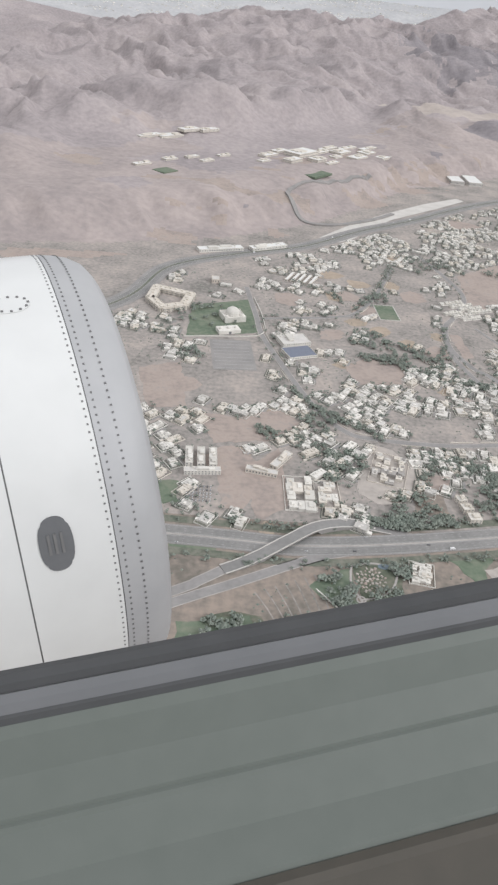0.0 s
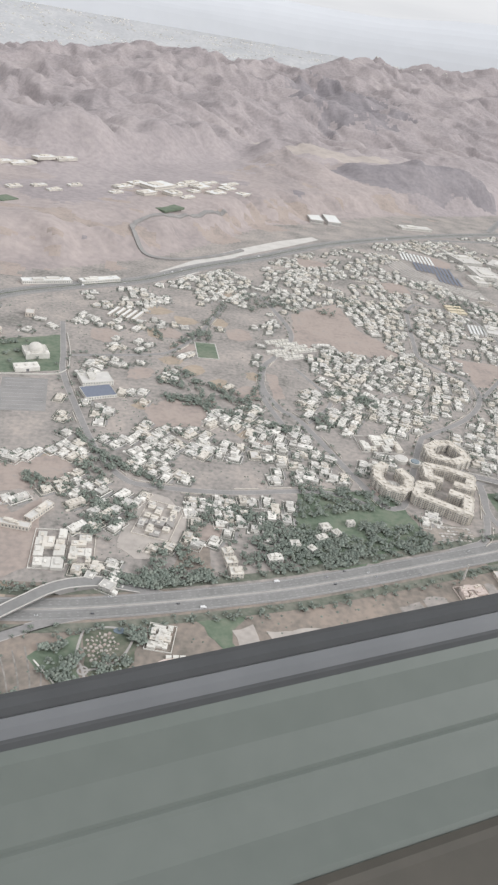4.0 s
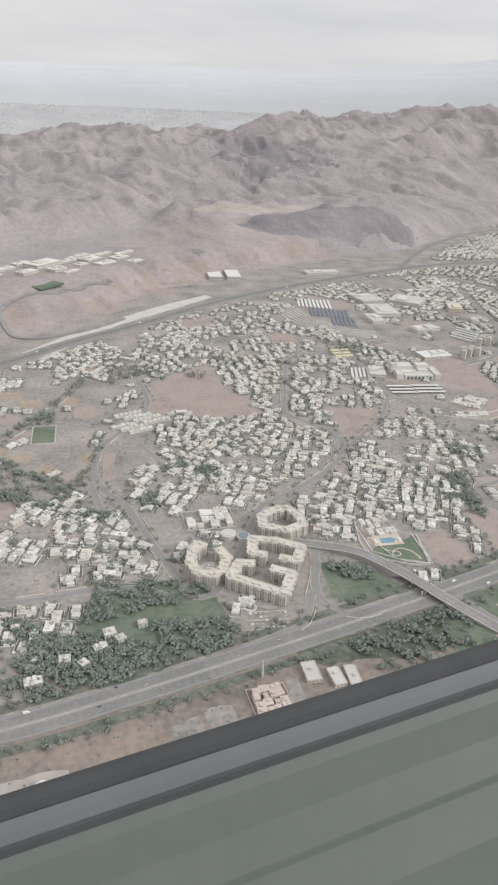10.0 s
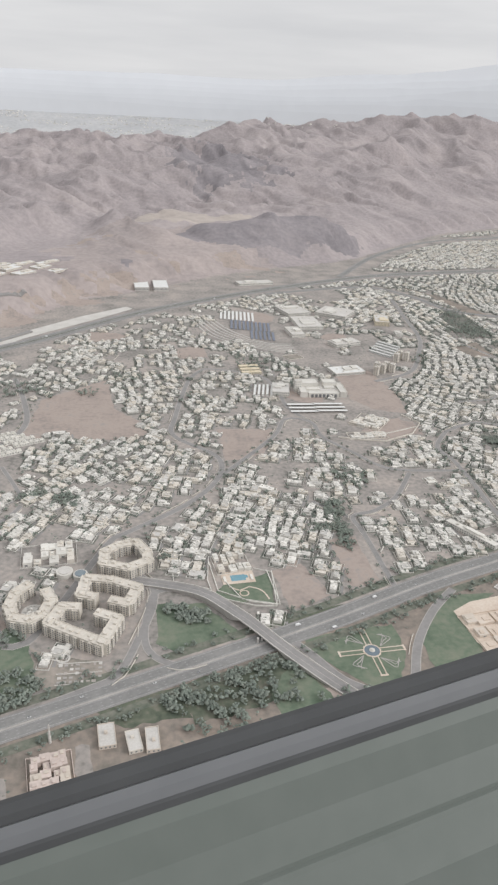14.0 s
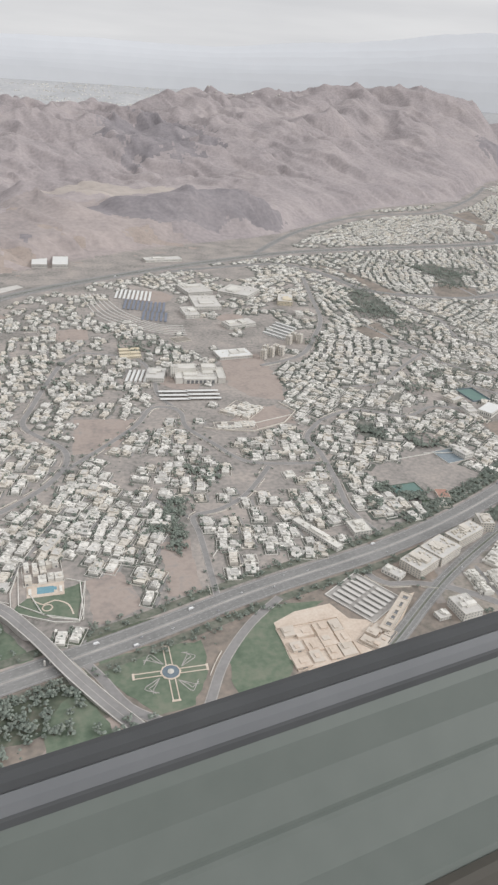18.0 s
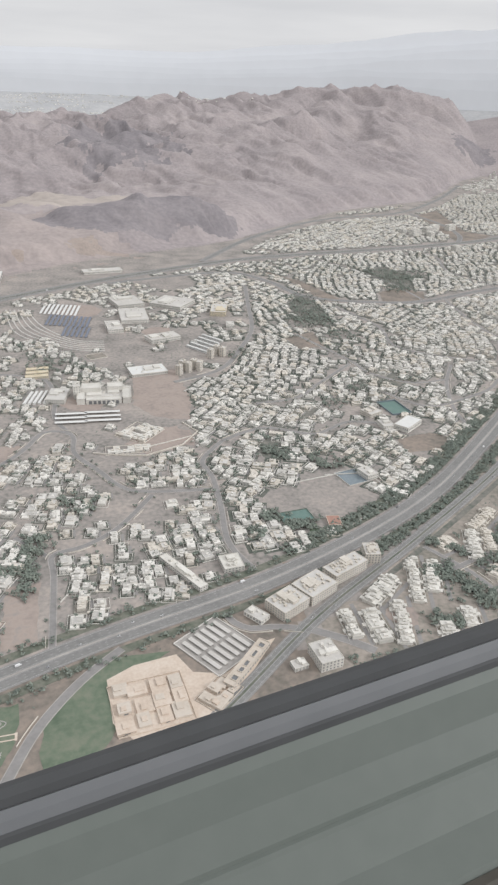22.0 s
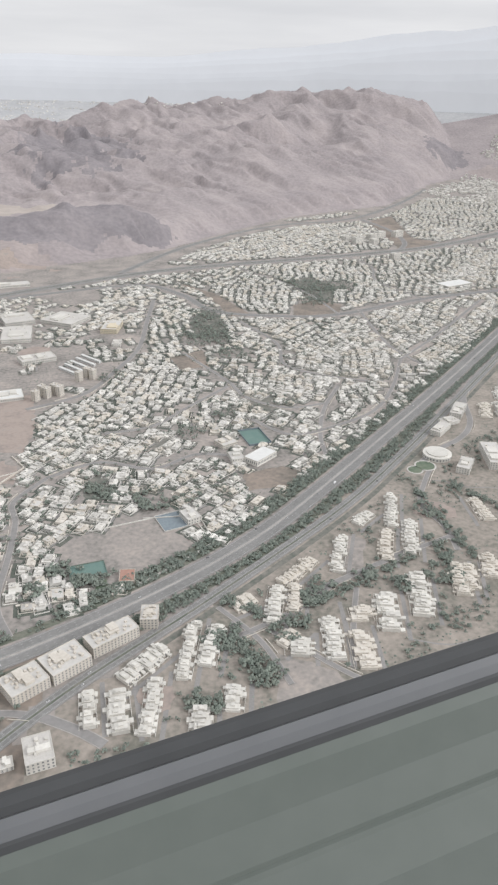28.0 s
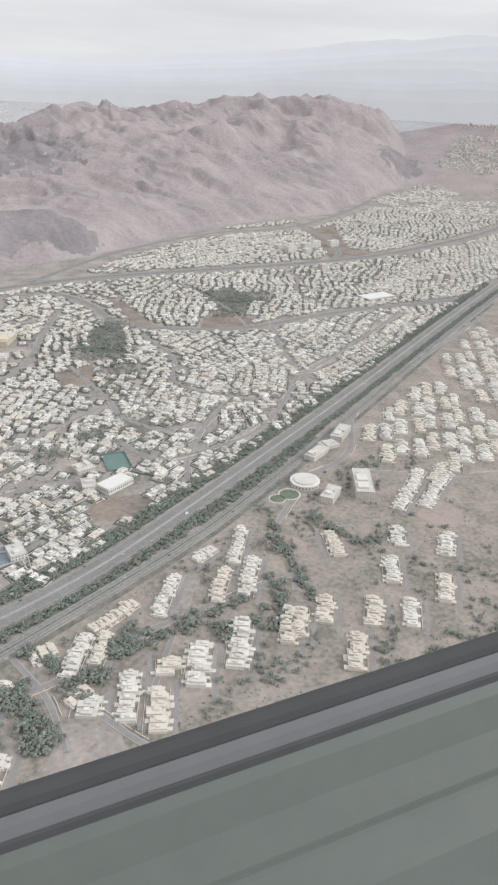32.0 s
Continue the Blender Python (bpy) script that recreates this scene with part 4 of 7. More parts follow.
# the villa with the pool and its walled garden
compound("mansion", "large white mansion of stepped joined wings above a pool", [(519, 632), (545, 636), (552, 612), (524, 609)], 5.2, (WHITE_THING, WHITE_THING, CREAM), 5, 3, 41)
terr = thing("pool_terrace", "sand-coloured pool terrace with a bright blue pool", "terrace", at=(538, 602, 0), turn=0.05)
q = Build()
q.box(0, 0, -0.2, 28, 17, 0.55)
part("paving", q, PAVING, terr)
q = Build()
q.box(0, -1, 0.35, 12.5, 8, 0.12)
q.box(7, 0, 0.35, 3, 4, 0.13)
part("water", q, WATER, terr, "bright blue pool water")
for s in (1, -1):
    q = Build()
    q.box(s * 11.5, -2, 0.35, 2.2, 7, 0.9)
    part("bench", q, WHITE_THING, terr)
patch([(526, 594), (566, 606), (562, 563), (530, 571), (515, 579)], LAWN, "lawn", "green walled mansion lawn with winding paths", 0.13, 91)
take_ring([(515, 634), (511, 574), (529, 566), (565, 559), (570, 609), (556, 638)], 3)
garden_wall("garden_wall", "curved white wall round the mansion garden", [(517, 634), (512, 600), (514, 578), (529, 570), (546, 562), (563, 560), (568, 607)], 1.4, 0.7)
ring_path = thing("garden_path", "pale winding garden path with a round bed", "path", at=(543, 580, 0))
q = Build()
q.strip(smooth_line([(-14, 10), (-6, 4), (2, 8), (12, 2), (16, -10)], 3), -0.6, 0.6, 0.0, 0.24)
part("path", q, PAVING, ring_path)
q = Build()
q.strip([*drum(-3, 0, 3.6), (-3 + 3.6, 0)], -0.5, 0.5, 0.0, 0.26)
part("ring", q, PAVING, ring_path)

# the sunken star garden with its fountain
star = thing("fountain_garden", "formal lawn with sand-coloured cross paths and a round fountain", "garden", at=(622.5, 501, 0))
for k in range(4):
    q = Build()
    q.box(15, 2.1, 0, 20, 0.8, 0.30)
    q.box(15, -2.1, 0, 20, 0.8, 0.30)
    q.box(25.2, 0, 0, 1.6, 6.0, 0.32)
    part("cross_path", q, PAVING, star, turn=k * math.pi / 2 + 0.03)
    for j in range(3):
        q = Build()
        q.strip(smooth_line([(8, 4), (13, 7 + 3 * j), (19 - 3 * j, 12), (10 + 2 * j, 17)], 2), -0.3, 0.3, 0, 0.27 + 0.004 * j)
        part("garden_path", q, VERGE_STONE, star, turn=k * math.pi / 2 + 0.03)
q = Build()
q.prism(drum(0, 0, 7.2, 8), 0, 0.5)
part("fountain_rim", q, PAVING, star)
q = Build()
q.prism(drum(0, 0, 5.8, 20), 0.5, 0.62)
part("fountain_water", q, POND, star, "dark grey-blue fountain water")
q = Build()
for z, r in ((0.6, 2.2), (1.3, 1.2), (2.2, 0.5)):
    q.prism(drum(0, 0, r, 12), z, z + 0.5)
    q.prism(drum(0, 0, r * 0.4, 8), z - 0.6, z)
part("fountain_bowls", q, WHITE_THING, star)

# the road bridge over the highway
OVER = smooth_line([(440, 610), (466, 601), (504, 581), (528, 551), (542, 531), (556, 510), (579, 480), (604, 450)], 8.0)


def bridge():
    ob = thing("road_bridge", "grey concrete road bridge over the highway with low parapets", "bridge")
    n = len(OVER)
    top = [5.2 * (0.5 - 0.5 * math.cos(2 * math.pi * min(1, max(0, i / (n - 1))))) ** 0.8 + 0.35 for i in range(n)]
    for nm, w0, w1, up, mat in (("deck", -5.2, 5.2, 0.0, VERGE_STONE), ("carriageway", -4.1, -0.3, 0.06, STREET_TOP), ("carriageway", 0.3, 4.1, 0.06, STREET_TOP), ("parapet", 4.7, 5.3, 0.5, CONCRETE), ("parapet", -5.3, -4.7, 0.5, CONCRETE)):
        b = Build()
        b.strip(OVER, w0, w1, 0, 0)
        for i in range(n):
            for j in range(4):
                x, y, _ = b.v[4 * i + j]
                low = (top[i] - 0.7 if abs(OVER[i][1] - 529) < 22 else -0.3) if nm == "deck" else top[i] - 0.1
                b.v[4 * i + j] = (x, y, low if j < 2 else top[i] + up)
        part(nm, b, mat, ob)
    for s in (-1, 1):
        for w in (-4, 0, 4):
            b = Build()
            b.prism(drum(0, 0, 0.7, 10), -0.3, 4.6)
            part("pier", b, CONCRETE, ob, at=(542 - s * 1.5 + w * math.cos(0.4), 529 + s * 7.5 + w * math.sin(0.4), 0))
    take_line(OVER, 9)


bridge()

# the sand-coloured complex beside the highway
compound("stone_complex", "low sand-coloured stone complex with courts and arcades", (731, 512, 46, 40, 0.12), 2.6, (PAVING, SAND, PAVING), 4, 3, 31, False)
compound("stone_gatehouse", "sand-coloured gatehouse with stepped roofs and dark openings", (776, 511, 24, 16, 0.75), 3.0, (SAND, PAVING, SAND), 3, 2, 37, False)
front = thing("arcade_building", "sand-coloured arcade building along the road with open light wells", "building", at=(800, 533, 0), turn=0.82)
q = Build()
q.box(0, 0, -0.3, 50, 9, 3.9)
part("body", q, SAND, front)
part("parapet", rim(50, 9, 3.5, 0.5, 0.6), SAND, front)
for x, w, d in ((-18, 4, 4), (-9, 4, 3), (-2, 5, 2.6), (9, 6, 2.2), (19, 4, 4)):
    q = Build()
    q.box(x, -0.5, 3.6, w, d, 0.1)
    part("light_well", q, DARK, front)
    part("well_rim", rim(w + 1, d + 1, 3.6, 0.5, 0.6), SAND, front, at=(x, -0.5, 0))
tagged(part("glazing", window_rows(50, 9, 0, 3.6, 1, 3.2), DARK, front), kind="stuff")
take_ring([(700, 545), (756, 556), (828, 556), (800, 500), (770, 466), (700, 466)], 2)
fore = Build()
fore.prism([(704, 538), (723, 548), (753, 553), (762, 534), (777, 530), (799, 549), (826, 556), (802, 526), (776, 498), (762, 480), (728, 472), (706, 500)], -0.2, 0.22)
tagged(new("forecourt", fore.mesh("forecourt", PAVING)), "sand-coloured paved forecourt of the stone complex", "pavement", kind="structure")

# the covered car park
cp = rect((753, 568), (788, 580), (812, 550), (778, 528))
park = thing("car_park", "paved car park with rows of pale shade canopies", "car park", at=(cp[0], cp[1], 0), turn=cp[4])
q = Build()
q.box(0, 0, -0.2, cp[2] + 4, cp[3] + 4, 0.5)
part("paving", q, VERGE_STONE, park)
part("kerb_wall", rim(cp[2] + 4, cp[3] + 4, 0.3, 0.8, 0.7), CONCRETE, park)
for j in range(6):
    for s in (-1, 1):
        q = Build()
        q.box(0, 0, 1.3, cp[2] * 0.40, 3.4, 0.22)
        for i in range(5):
            q.box((i - 2) * cp[2] * 0.09, 0, 0.3, 0.25, 0.25, 1.0)
        part("canopy", q, CONCRETE, park, at=(s * cp[2] * 0.235, (j - 2.5) * cp[3] / 6.2, 0))
take_ring(ring_of(*cp), 6)
block("gatehouse", "small white gatehouse with a flat roof", "building", [(808, 587), (818, 589), (829, 576), (818, 572)], 3.6, WHITE_THING, 1, 2)

# white apartment rows between the two carriageways
G2 = "white apartment blocks by the highway"
for c, h in (([(828, 590), (851, 604), (860, 584), (836, 570)], 8.5), ([(853, 605), (880, 620), (886, 598), (862, 583)], 9.0), ([(884, 621), (917, 636), (923, 623), (889, 604)], 9.2), ([(927, 643), (941, 647), (938, 630), (924, 627)], 9.6)):
    block("apartment_row", "white four-storey apartment block crowded with roof boxes", "apartment building", c, h, CREAM, 4, 30, ROOFGREY, G2)
for c, h, u in (([(846, 536), (861, 541), (866, 520), (848, 515)], 8.0, 6), ([(829, 528), (840, 530), (841, 522), (831, 520)], 3, 2)):
    block("apartment_row", "white apartment block south of the service road", "apartment building", c, h, WHITE_THING, 3, u, CONCRETE, G2)
for c in ([(755, 665), (760, 671), (788, 622), (781, 617)], [(803, 656), (820, 661), (822, 641), (805, 637)]):
    block("row_houses", "white row of terraced houses with roof boxes", "house row", c, 4.2, WHITE_THING, 2, 14, WHITE_THING)

def terrace(label, corners, h, mat, group, fine=True):
    """A terrace of attached houses: stepped units of unlike depth and height with roof rooms, bays and front walls."""
    cx, cy, sx, sy, a = rect(*corners) if len(corners) == 4 else corners
    sy, h = sy * 1.12, h * 0.78
    ob = thing("terrace_row", label, "house row", group, at=(cx, cy, 0), turn=a)
    r = random.Random(int(cx * 3 + cy * 5))
    n = max(2, int(sx / (5.6 if fine else 6.6)))
    panes = Build()
    for i in range(n):
        w, x = sx / n, (i + 0.5) * sx / n - sx / 2
        hh, sh = h * r.uniform(0.62, 1.0), r.uniform(-0.15, 0.15) * sy
        pieces = [("house", 0, sh, -0.4, w - 0.06, sy * 0.82, hh * 0.62 + 0.4),
                  ("upper_storey", 0, sh + r.uniform(-0.1, 0.1) * sy, hh * 0.62, w * r.uniform(0.6, 0.92), sy * r.uniform(0.45, 0.7), hh * 0.38),
                  ("roof_room", r.uniform(-0.2, 0.2) * w, sh, hh, w * 0.4, sy * 0.22, 1.0),
                  ("roof_room", r.uniform(-0.2, 0.2) * w, sh + sy * 0.3, hh * 0.62, w * 0.45, sy * 0.14, 0.9)]
        for s in (1, -1):
            if r.random() < 0.7:
                pieces.append(("bay", r.uniform(-0.2, 0.2) * w, sh + s * sy * 0.5, -0.3, w * r.uniform(0.35, 0.7), sy * 0.26, hh * r.uniform(0.3, 0.55)))
            for k in (-0.25, 0.22):
                panes.box(x + k * w, sh + s * sy * 0.41, 0.8, 0.8, 0.14, 1.0)
                panes.box(x + k * w, sh + s * sy * 0.41, hh * 0.36, 0.8, 0.14, 0.9)
        owner, joined = None, Build()
        for nm, px, py, z, pw, pd, ph in pieces:
            if fine:
                b = Build()
                b.box(px, py, z, pw, pd, ph)
                made = part(nm, b, mat, owner or ob, at=(0, 0, 0) if owner else (x, 0, 0.004 * i))
                owner = owner or made
            else:
                joined.box(x + px, py, z + 0.004 * i, pw, pd, ph, 0, 0, 1.0, False)
        if not fine:
            part("house", joined, mat, ob)
    tagged(part("panes", panes, DARK, ob), kind="stuff")
    for s in (1, -1):
        b = Build()
        b.box(0, s * sy * 0.56, -0.2, sx, 0.3, 1.1)
        part("front_wall", b, mat, ob)
    take_ring(ring_of(cx, cy, sx, sy, a), 4)
    return ob


# slab blocks south of the highway in the last stretch
G3 = "white terraced slab blocks"
SLABS = [([(997, 648), (1016, 655), (1017, 641), (998, 634)], 6), ([(1040, 665), (1075, 694), (1081, 685), (1046, 657)], 6), ([(1088, 670), (1110, 720), (1119, 716), (1096, 666)], 7), ([(1017, 618), (1033, 660), (1043, 657), (1028, 614)], 7),
         ([(1038, 627), (1050, 659), (1058, 657), (1047, 622)], 6), ([(1161, 727), (1183, 778), (1192, 776), (1170, 723)], 7), ([(1135, 678), (1154, 721), (1163, 718), (1145, 674)], 6), ([(1160, 681), (1181, 732), (1191, 729), (1171, 677)], 7),
         ([(1087, 622), (1085, 606), (1099, 603), (1102, 621)], 6), ([(1101, 592), (1114, 634), (1128, 630), (1116, 588)], 7), ([(1133, 603), (1150, 654), (1164, 650), (1147, 599)], 7), ([(1053, 570), (1061, 615), (1073, 612), (1064, 568)], 6.5), ([(944, 573), (961, 628), (970, 627), (953, 571)], 7), ([(961, 583), (976, 623), (986, 620), (972, 580)], 6.4), ([(904, 585), (936, 611), (943, 600), (911, 574)], 7), ([(898, 535), (898, 571), (910, 571), (911, 535)], 7), ([(915, 531), (926, 578), (935, 576), (924, 529)], 7), ([(880, 543), (880, 574), (889, 574), (889, 543)], 7), ([(946, 521), (951, 547), (963, 545), (958, 518)], 7), ([(972, 539), (978, 561), (988, 559), (983, 537)], 6.2), ([(1025, 580), (1030, 598), (1045, 595), (1040, 577)], 6.2), ([(1070, 558), (1077, 596), (1090, 593), (1083, 555)], 6.6), ([(1212, 636), (1225, 667), (1237, 665), (1224, 634)], 6), ([(1178, 620), (1192, 660), (1203, 656), (1189, 616)], 6.6),
         ([(1132, 741), (1153, 757), (1157, 747), (1136, 731)], 5), ([(1260, 755), (1273, 758), (1266, 719), (1255, 716)], 6),
         ((1380, 820, 95, 12, 0.88), 4.4), ((1408, 815, 90, 12, 0.80), 4.4), ((1430, 850, 50, 11, 0.85), 4.2), ((1031, 597, 20, 11, 0.66), 5.4), ((1200, 640, 34, 11, 1.2), 6), ((1232, 600, 40, 12, 1.2), 6), ((1300, 690, 40, 12, 1.2), 5.5), ((1328, 738, 34, 12, 1.2), 5), ((1262, 640, 36, 12, 1.15), 6), ((1292, 632, 36, 12, 1.15), 5.5), ((1334, 656, 40, 12, 1.1), 6), ((1368, 716, 40, 12, 1.1), 5.5)]
for c, h in SLABS:
    terrace("white terrace row of stepped houses with roof boxes", c, h, WHITE_THING if int(h * 10) % 3 else CREAM, G3)
for i in range(-1, 13):
    for j in range(-1, 8):
        x, y = 1392 + i * 23 + j * 24, 900 + j * 53 + i * 5 + (9 if i % 2 else 0)
        if x > 1850 or y > np.interp(x, [1300, 1772, 2250], [915, 1370, 1830]) - 28 or (i + j) % 9 == 8 or (j < 0 and i < 4) or (i < 0 and j > 2):
            continue
        terrace("white terrace row of stepped houses with roof boxes", (x + hand.uniform(-2, 2), y + hand.uniform(-4, 4), hand.uniform(40, 50), hand.uniform(11, 14.5), 1.15 + hand.uniform(-0.04, 0.04)), hand.uniform(5.4, 7), WHITE_THING if (i + j) % 3 else CREAM, G3, False)
block("hostel", "long white block with a forecourt beside the roundabout", "building", [(1276, 812), (1294, 834), (1305, 826), (1288, 804)], 7.5, WHITE_THING, 3, 6)
block("hostel", "white tower-like block over a paved yard", "building", [(1316, 812), (1330, 860), (1348, 856), (1334, 806)], 9, WHITE_THING, 4, 5)
for x, y, a, h in ((1640, 2075, 0.5, 15), (1672, 2045, 0.5, 13), (1612, 2100, 0.5, 12), (1648, 1850, 0.4, 14), (1885, 1720, 0.4, 13), (1925, 1735, 0.4, 12)):
    block("apartment_tower", "pale apartment tower beside the expressway", "apartment block", (x, y, 20, 16, a), h, CREAM if x % 2 else WHITE_THING, 6, 2, CONCRETE, "far apartment towers")
block("market_hall", "low hall with a broad pale metal roof", "hall", (1676, 1592, 74, 36, 0.35), 3.2, WHITE_THING, 1, 0, METAL_ROOF, steps=False)
rnd = thing("round_building", "white round building with a stepped flat roof", "building", at=(1274, 852, 0))
q = Build()
q.prism(drum(0, 0, 16, 28), -0.3, 4.6)
part("drum", q, WHITE_THING, rnd)
q = Build()
q.prism(drum(0, 0, 12, 24), 4.6, 6.0)
part("upper_drum", q, WHITE_THING, rnd)
q = Build()
for k in range(28):
    q.box(16 * math.cos(k * math.pi / 14), 16 * math.sin(k * math.pi / 14), 1.2, 0.2, 1.6, 2.0, k * math.pi / 14)
tagged(part("glazing", q, DARK, rnd), kind="stuff")
take(1274, 852, 20)
for c, h in (([(1293, 908), (1317, 929), (1323, 917), (1298, 895)], 6), ([(1339, 950), (1363, 980), (1369, 965), (1345, 933)], 8), ([(1319, 938), (1341, 945), (1340, 929), (1321, 922)], 4)):
    block("office", "white office block with dark window bands", "building", c, h, WHITE_THING, 3, 3, CONCRETE)
for x, y, r in ((1251, 833, 12), (1236, 826, 9)):
    rd = thing("roundabout", "planted roundabout island with a pale kerb", "roundabout", at=(x, y, 0))
    q = Build()
    q.prism(drum(0, 0, r), -0.2, 0.42)
    part("kerb", q, CONCRETE, rd)
    q = Build()
    q.prism(drum(0, 0, r * 0.85), 0.42, 0.5)
    part("island", q, LAWN, rd)
    take(x, y, r + 3)

# the school with its court
ct = rect((1068, 951), (1093, 961), (1099, 919), (1073, 914))
court = thing("sports_court", "dark green fenced sports court", "sports court", at=(ct[0], ct[1], 0), turn=ct[4])
q = Build()
q.box(0, 0, -0.2, ct[2], ct[3], 0.5)
part("surface", q, TEAL, court)
part("fence", rim(ct[2] + 0.6, ct[3] + 0.6, 0, 0.3, 2.2), TINT, court, "pale blue fence")
take_ring(ring_of(*ct), 4)
block("sports_hall", "long white sports hall with a tinted roof", "building", [(1060, 880), (1086, 900), (1096, 884), (1068, 862)], 6.5, WHITE_THING, 1, 0, METAL_ROOF, steps=False)
block("school_block", "cream school block with a flat roof", "building", [(1037, 928), (1056, 938), (1057, 917), (1039, 910)], 5, CREAM, 2, 3)
block("school_block", "white school block beside the yard", "building", [(1043, 894), (1058, 898), (1059, 878), (1045, 875)], 5, WHITE_THING, 2, 3)
block("villa_block", "white cube house with dark glass front", "house", [(975, 779), (987, 788), (993, 770), (981, 762)], 6, WHITE_THING, 2, 2)
for c, m, lab in (([(873, 718), (903, 724), (902, 703), (872, 701)], TEAL, "dark green sports lawn between hedges"), ([(952, 784), (976, 792), (985, 764), (957, 757)], TINT, "grey fenced court beside the road")):
    r0 = rect(*c)
    o = thing("sports_court", lab, "sports court", at=(r0[0], r0[1], 0), turn=r0[4])
    q = Build()
    q.box(0, 0, -0.2, r0[2], r0[3], 0.5)
    part("surface", q, m, o)
    part("fence", rim(r0[2] + 0.6, r0[3] + 0.6, 0, 0.3, 1.2), LEAF if m is TEAL else CONCRETE, o)
    take_ring(ring_of(*r0), 4)
block("red_pavilion", "low pavilion with a red tiled roof", "building", [(914, 702), (927, 705), (925, 688), (912, 687)], 2.6, SAND, 1, 0, REDTILE, steps=False)
garden_wall("plot_wall", "long white boundary wall of an empty plot", [(927, 684), (962, 705), (1000, 733), (992, 779), (940, 783)], 1.3, 0.8)

# the big white building with the tower and the striped shades
block("civic_building", "large white civic building with stepped roofs", "building", [(693, 1052), (763, 1048), (757, 1012), (690, 1015)], 5.2, WHITE_THING, 2, 12, CONCRETE)
civic = bpy.data.objects["civic_building"]
for x, y, w, d, h in ((-16, 6, 24, 18, 12.0), (14, 10, 20, 16, 11.0), (0, -22, 44, 10, 6.0), (-28, -12, 10, 30, 7.6), (28, -10, 10, 34, 7.4)):
    q = Build()
    q.box(x, y, -0.3, w, d, h + 0.3)
    u = part("wing", q, WHITE_THING, civic)
    part("parapet", rim(w, d, h - 0.1, 0.5, 0.7), WHITE_THING, u, at=(x, y, 0))
for k in range(7):
    q = Build()
    q.box(-16.5 + 5.5 * k, -27.05, 0.4, 3.6, 0.3, 4.4)
    part("front_window", q, DARK, civic, "tall dark front window")
block("civic_tower", "square white tower beside the civic building", "tower", (692, 1030, 9, 8, 0.1), 17, WHITE_THING, 5, 1, steps=False)
block("civic_wing", "low white wing with a flat roof", "building", [(660, 1052), (684, 1048), (676, 1012), (653, 1015)], 6, WHITE_THING, 2, 6)
for x0, n in ((684, 3), (721, 5)):
    for j in range(3):
        cn = thing("shade_canopy", "long white parking shade on thin posts", "canopy", "parking shades", at=(x0, 953 + 12 * j, 0), turn=-0.05)
        q = Build()
        q.box(0, 0, 2.2, 30 + 2.4 * n, 5.0, 0.25)
        part("roof", q, METAL_ROOF, cn)
        for i in range(5):
            q = Build()
            q.box((i - 2) * (6 + n * 0.5), 0, -0.1, 0.3, 0.3, 2.3)
            part("post", q, CONCRETE, cn)
take_ring([(655, 990), (755, 985), (745, 938), (655, 942)], 3)
for j in range(5):
    block("parking_shelter", "narrow white parking shelter", "canopy", (632 + 6 * j, 1035, 40, 3.2, 1.35), 2.2, METAL_ROOF, 1, 0, METAL_ROOF, "parking shelters", steps=False, windows=False)
for j in range(3):
    block("market_hall", "low market hall with an ochre roof", "building", (640, 1108 + 14 * j, 30, 8, 0.1), 3, YELLOW, 1, 2, YELLOW, "market halls", steps=False)
compound("palace_ruin", "cream terraced compound of stepped joined wings", [(727, 910), (756, 932), (790, 930), (768, 890)], 3.6, (CREAM, CREAM, WHITE_THING), 6, 4, 51)
compound("palace_ruin", "cream low wing with small courts", [(721, 884), (768, 882), (766, 868), (722, 866)], 2.8, (CREAM, WHITE_THING), 6, 2, 53)
garden_wall("plot_wall", "curved pale wall round a red earth plot", [(706, 872), (735, 862), (762, 857), (804, 876), (826, 907), (812, 935)], 1.6, 1.0, CREAM)
take_ring([(706, 872), (762, 857), (806, 876), (826, 907), (810, 937), (740, 935)], 3)

# solar shades on the terraced slope
for k, (x0, y0, n, ln, m, lab) in enumerate(((640, 1440, 9, 62, METAL_ROOF, "pale"), (650, 1372, 10, 58, PANEL, "dark blue"), (676, 1306, 6, 50, PANEL, "dark blue"))):
    for j in range(n):
        ob = thing("solar_row", lab + " row of panels on a low frame", "solar panels", "solar rows", at=(x0 + 7.2 * j, y0 - 2.5 * j, 0), turn=1.42)
        q = Build()
        q.box(0, 0, 1.2, ln, 4.2, 0.15)
        part("panel", q, m, ob)
        for s in (-1, 1):
            q = Build()
            q.box(s * ln * 0.36, 0, -0.1, 0.3, 2.4, 1.3)
            part("frame", q, CONCRETE, ob)
take_ring([(620, 1400), (674, 1500), (740, 1430), (735, 1260), (680, 1260)], 3)
for k in range(6):
    b = Build()
    b.strip(smooth_line([(612 - 7 * k, 1440), (640 - 7 * k, 1340 - 8 * k), (690, 1262 - 9 * k), (735, 1250 - 9 * k)], 8), -1.0, 1.0, -0.2, 0.5 + 0.04 * k)
    tagged(new("terrace_edge", b.mesh("terrace_edge", CONCRETE)), "curved pale edge of a graded terrace", "terrace", "graded terraces")

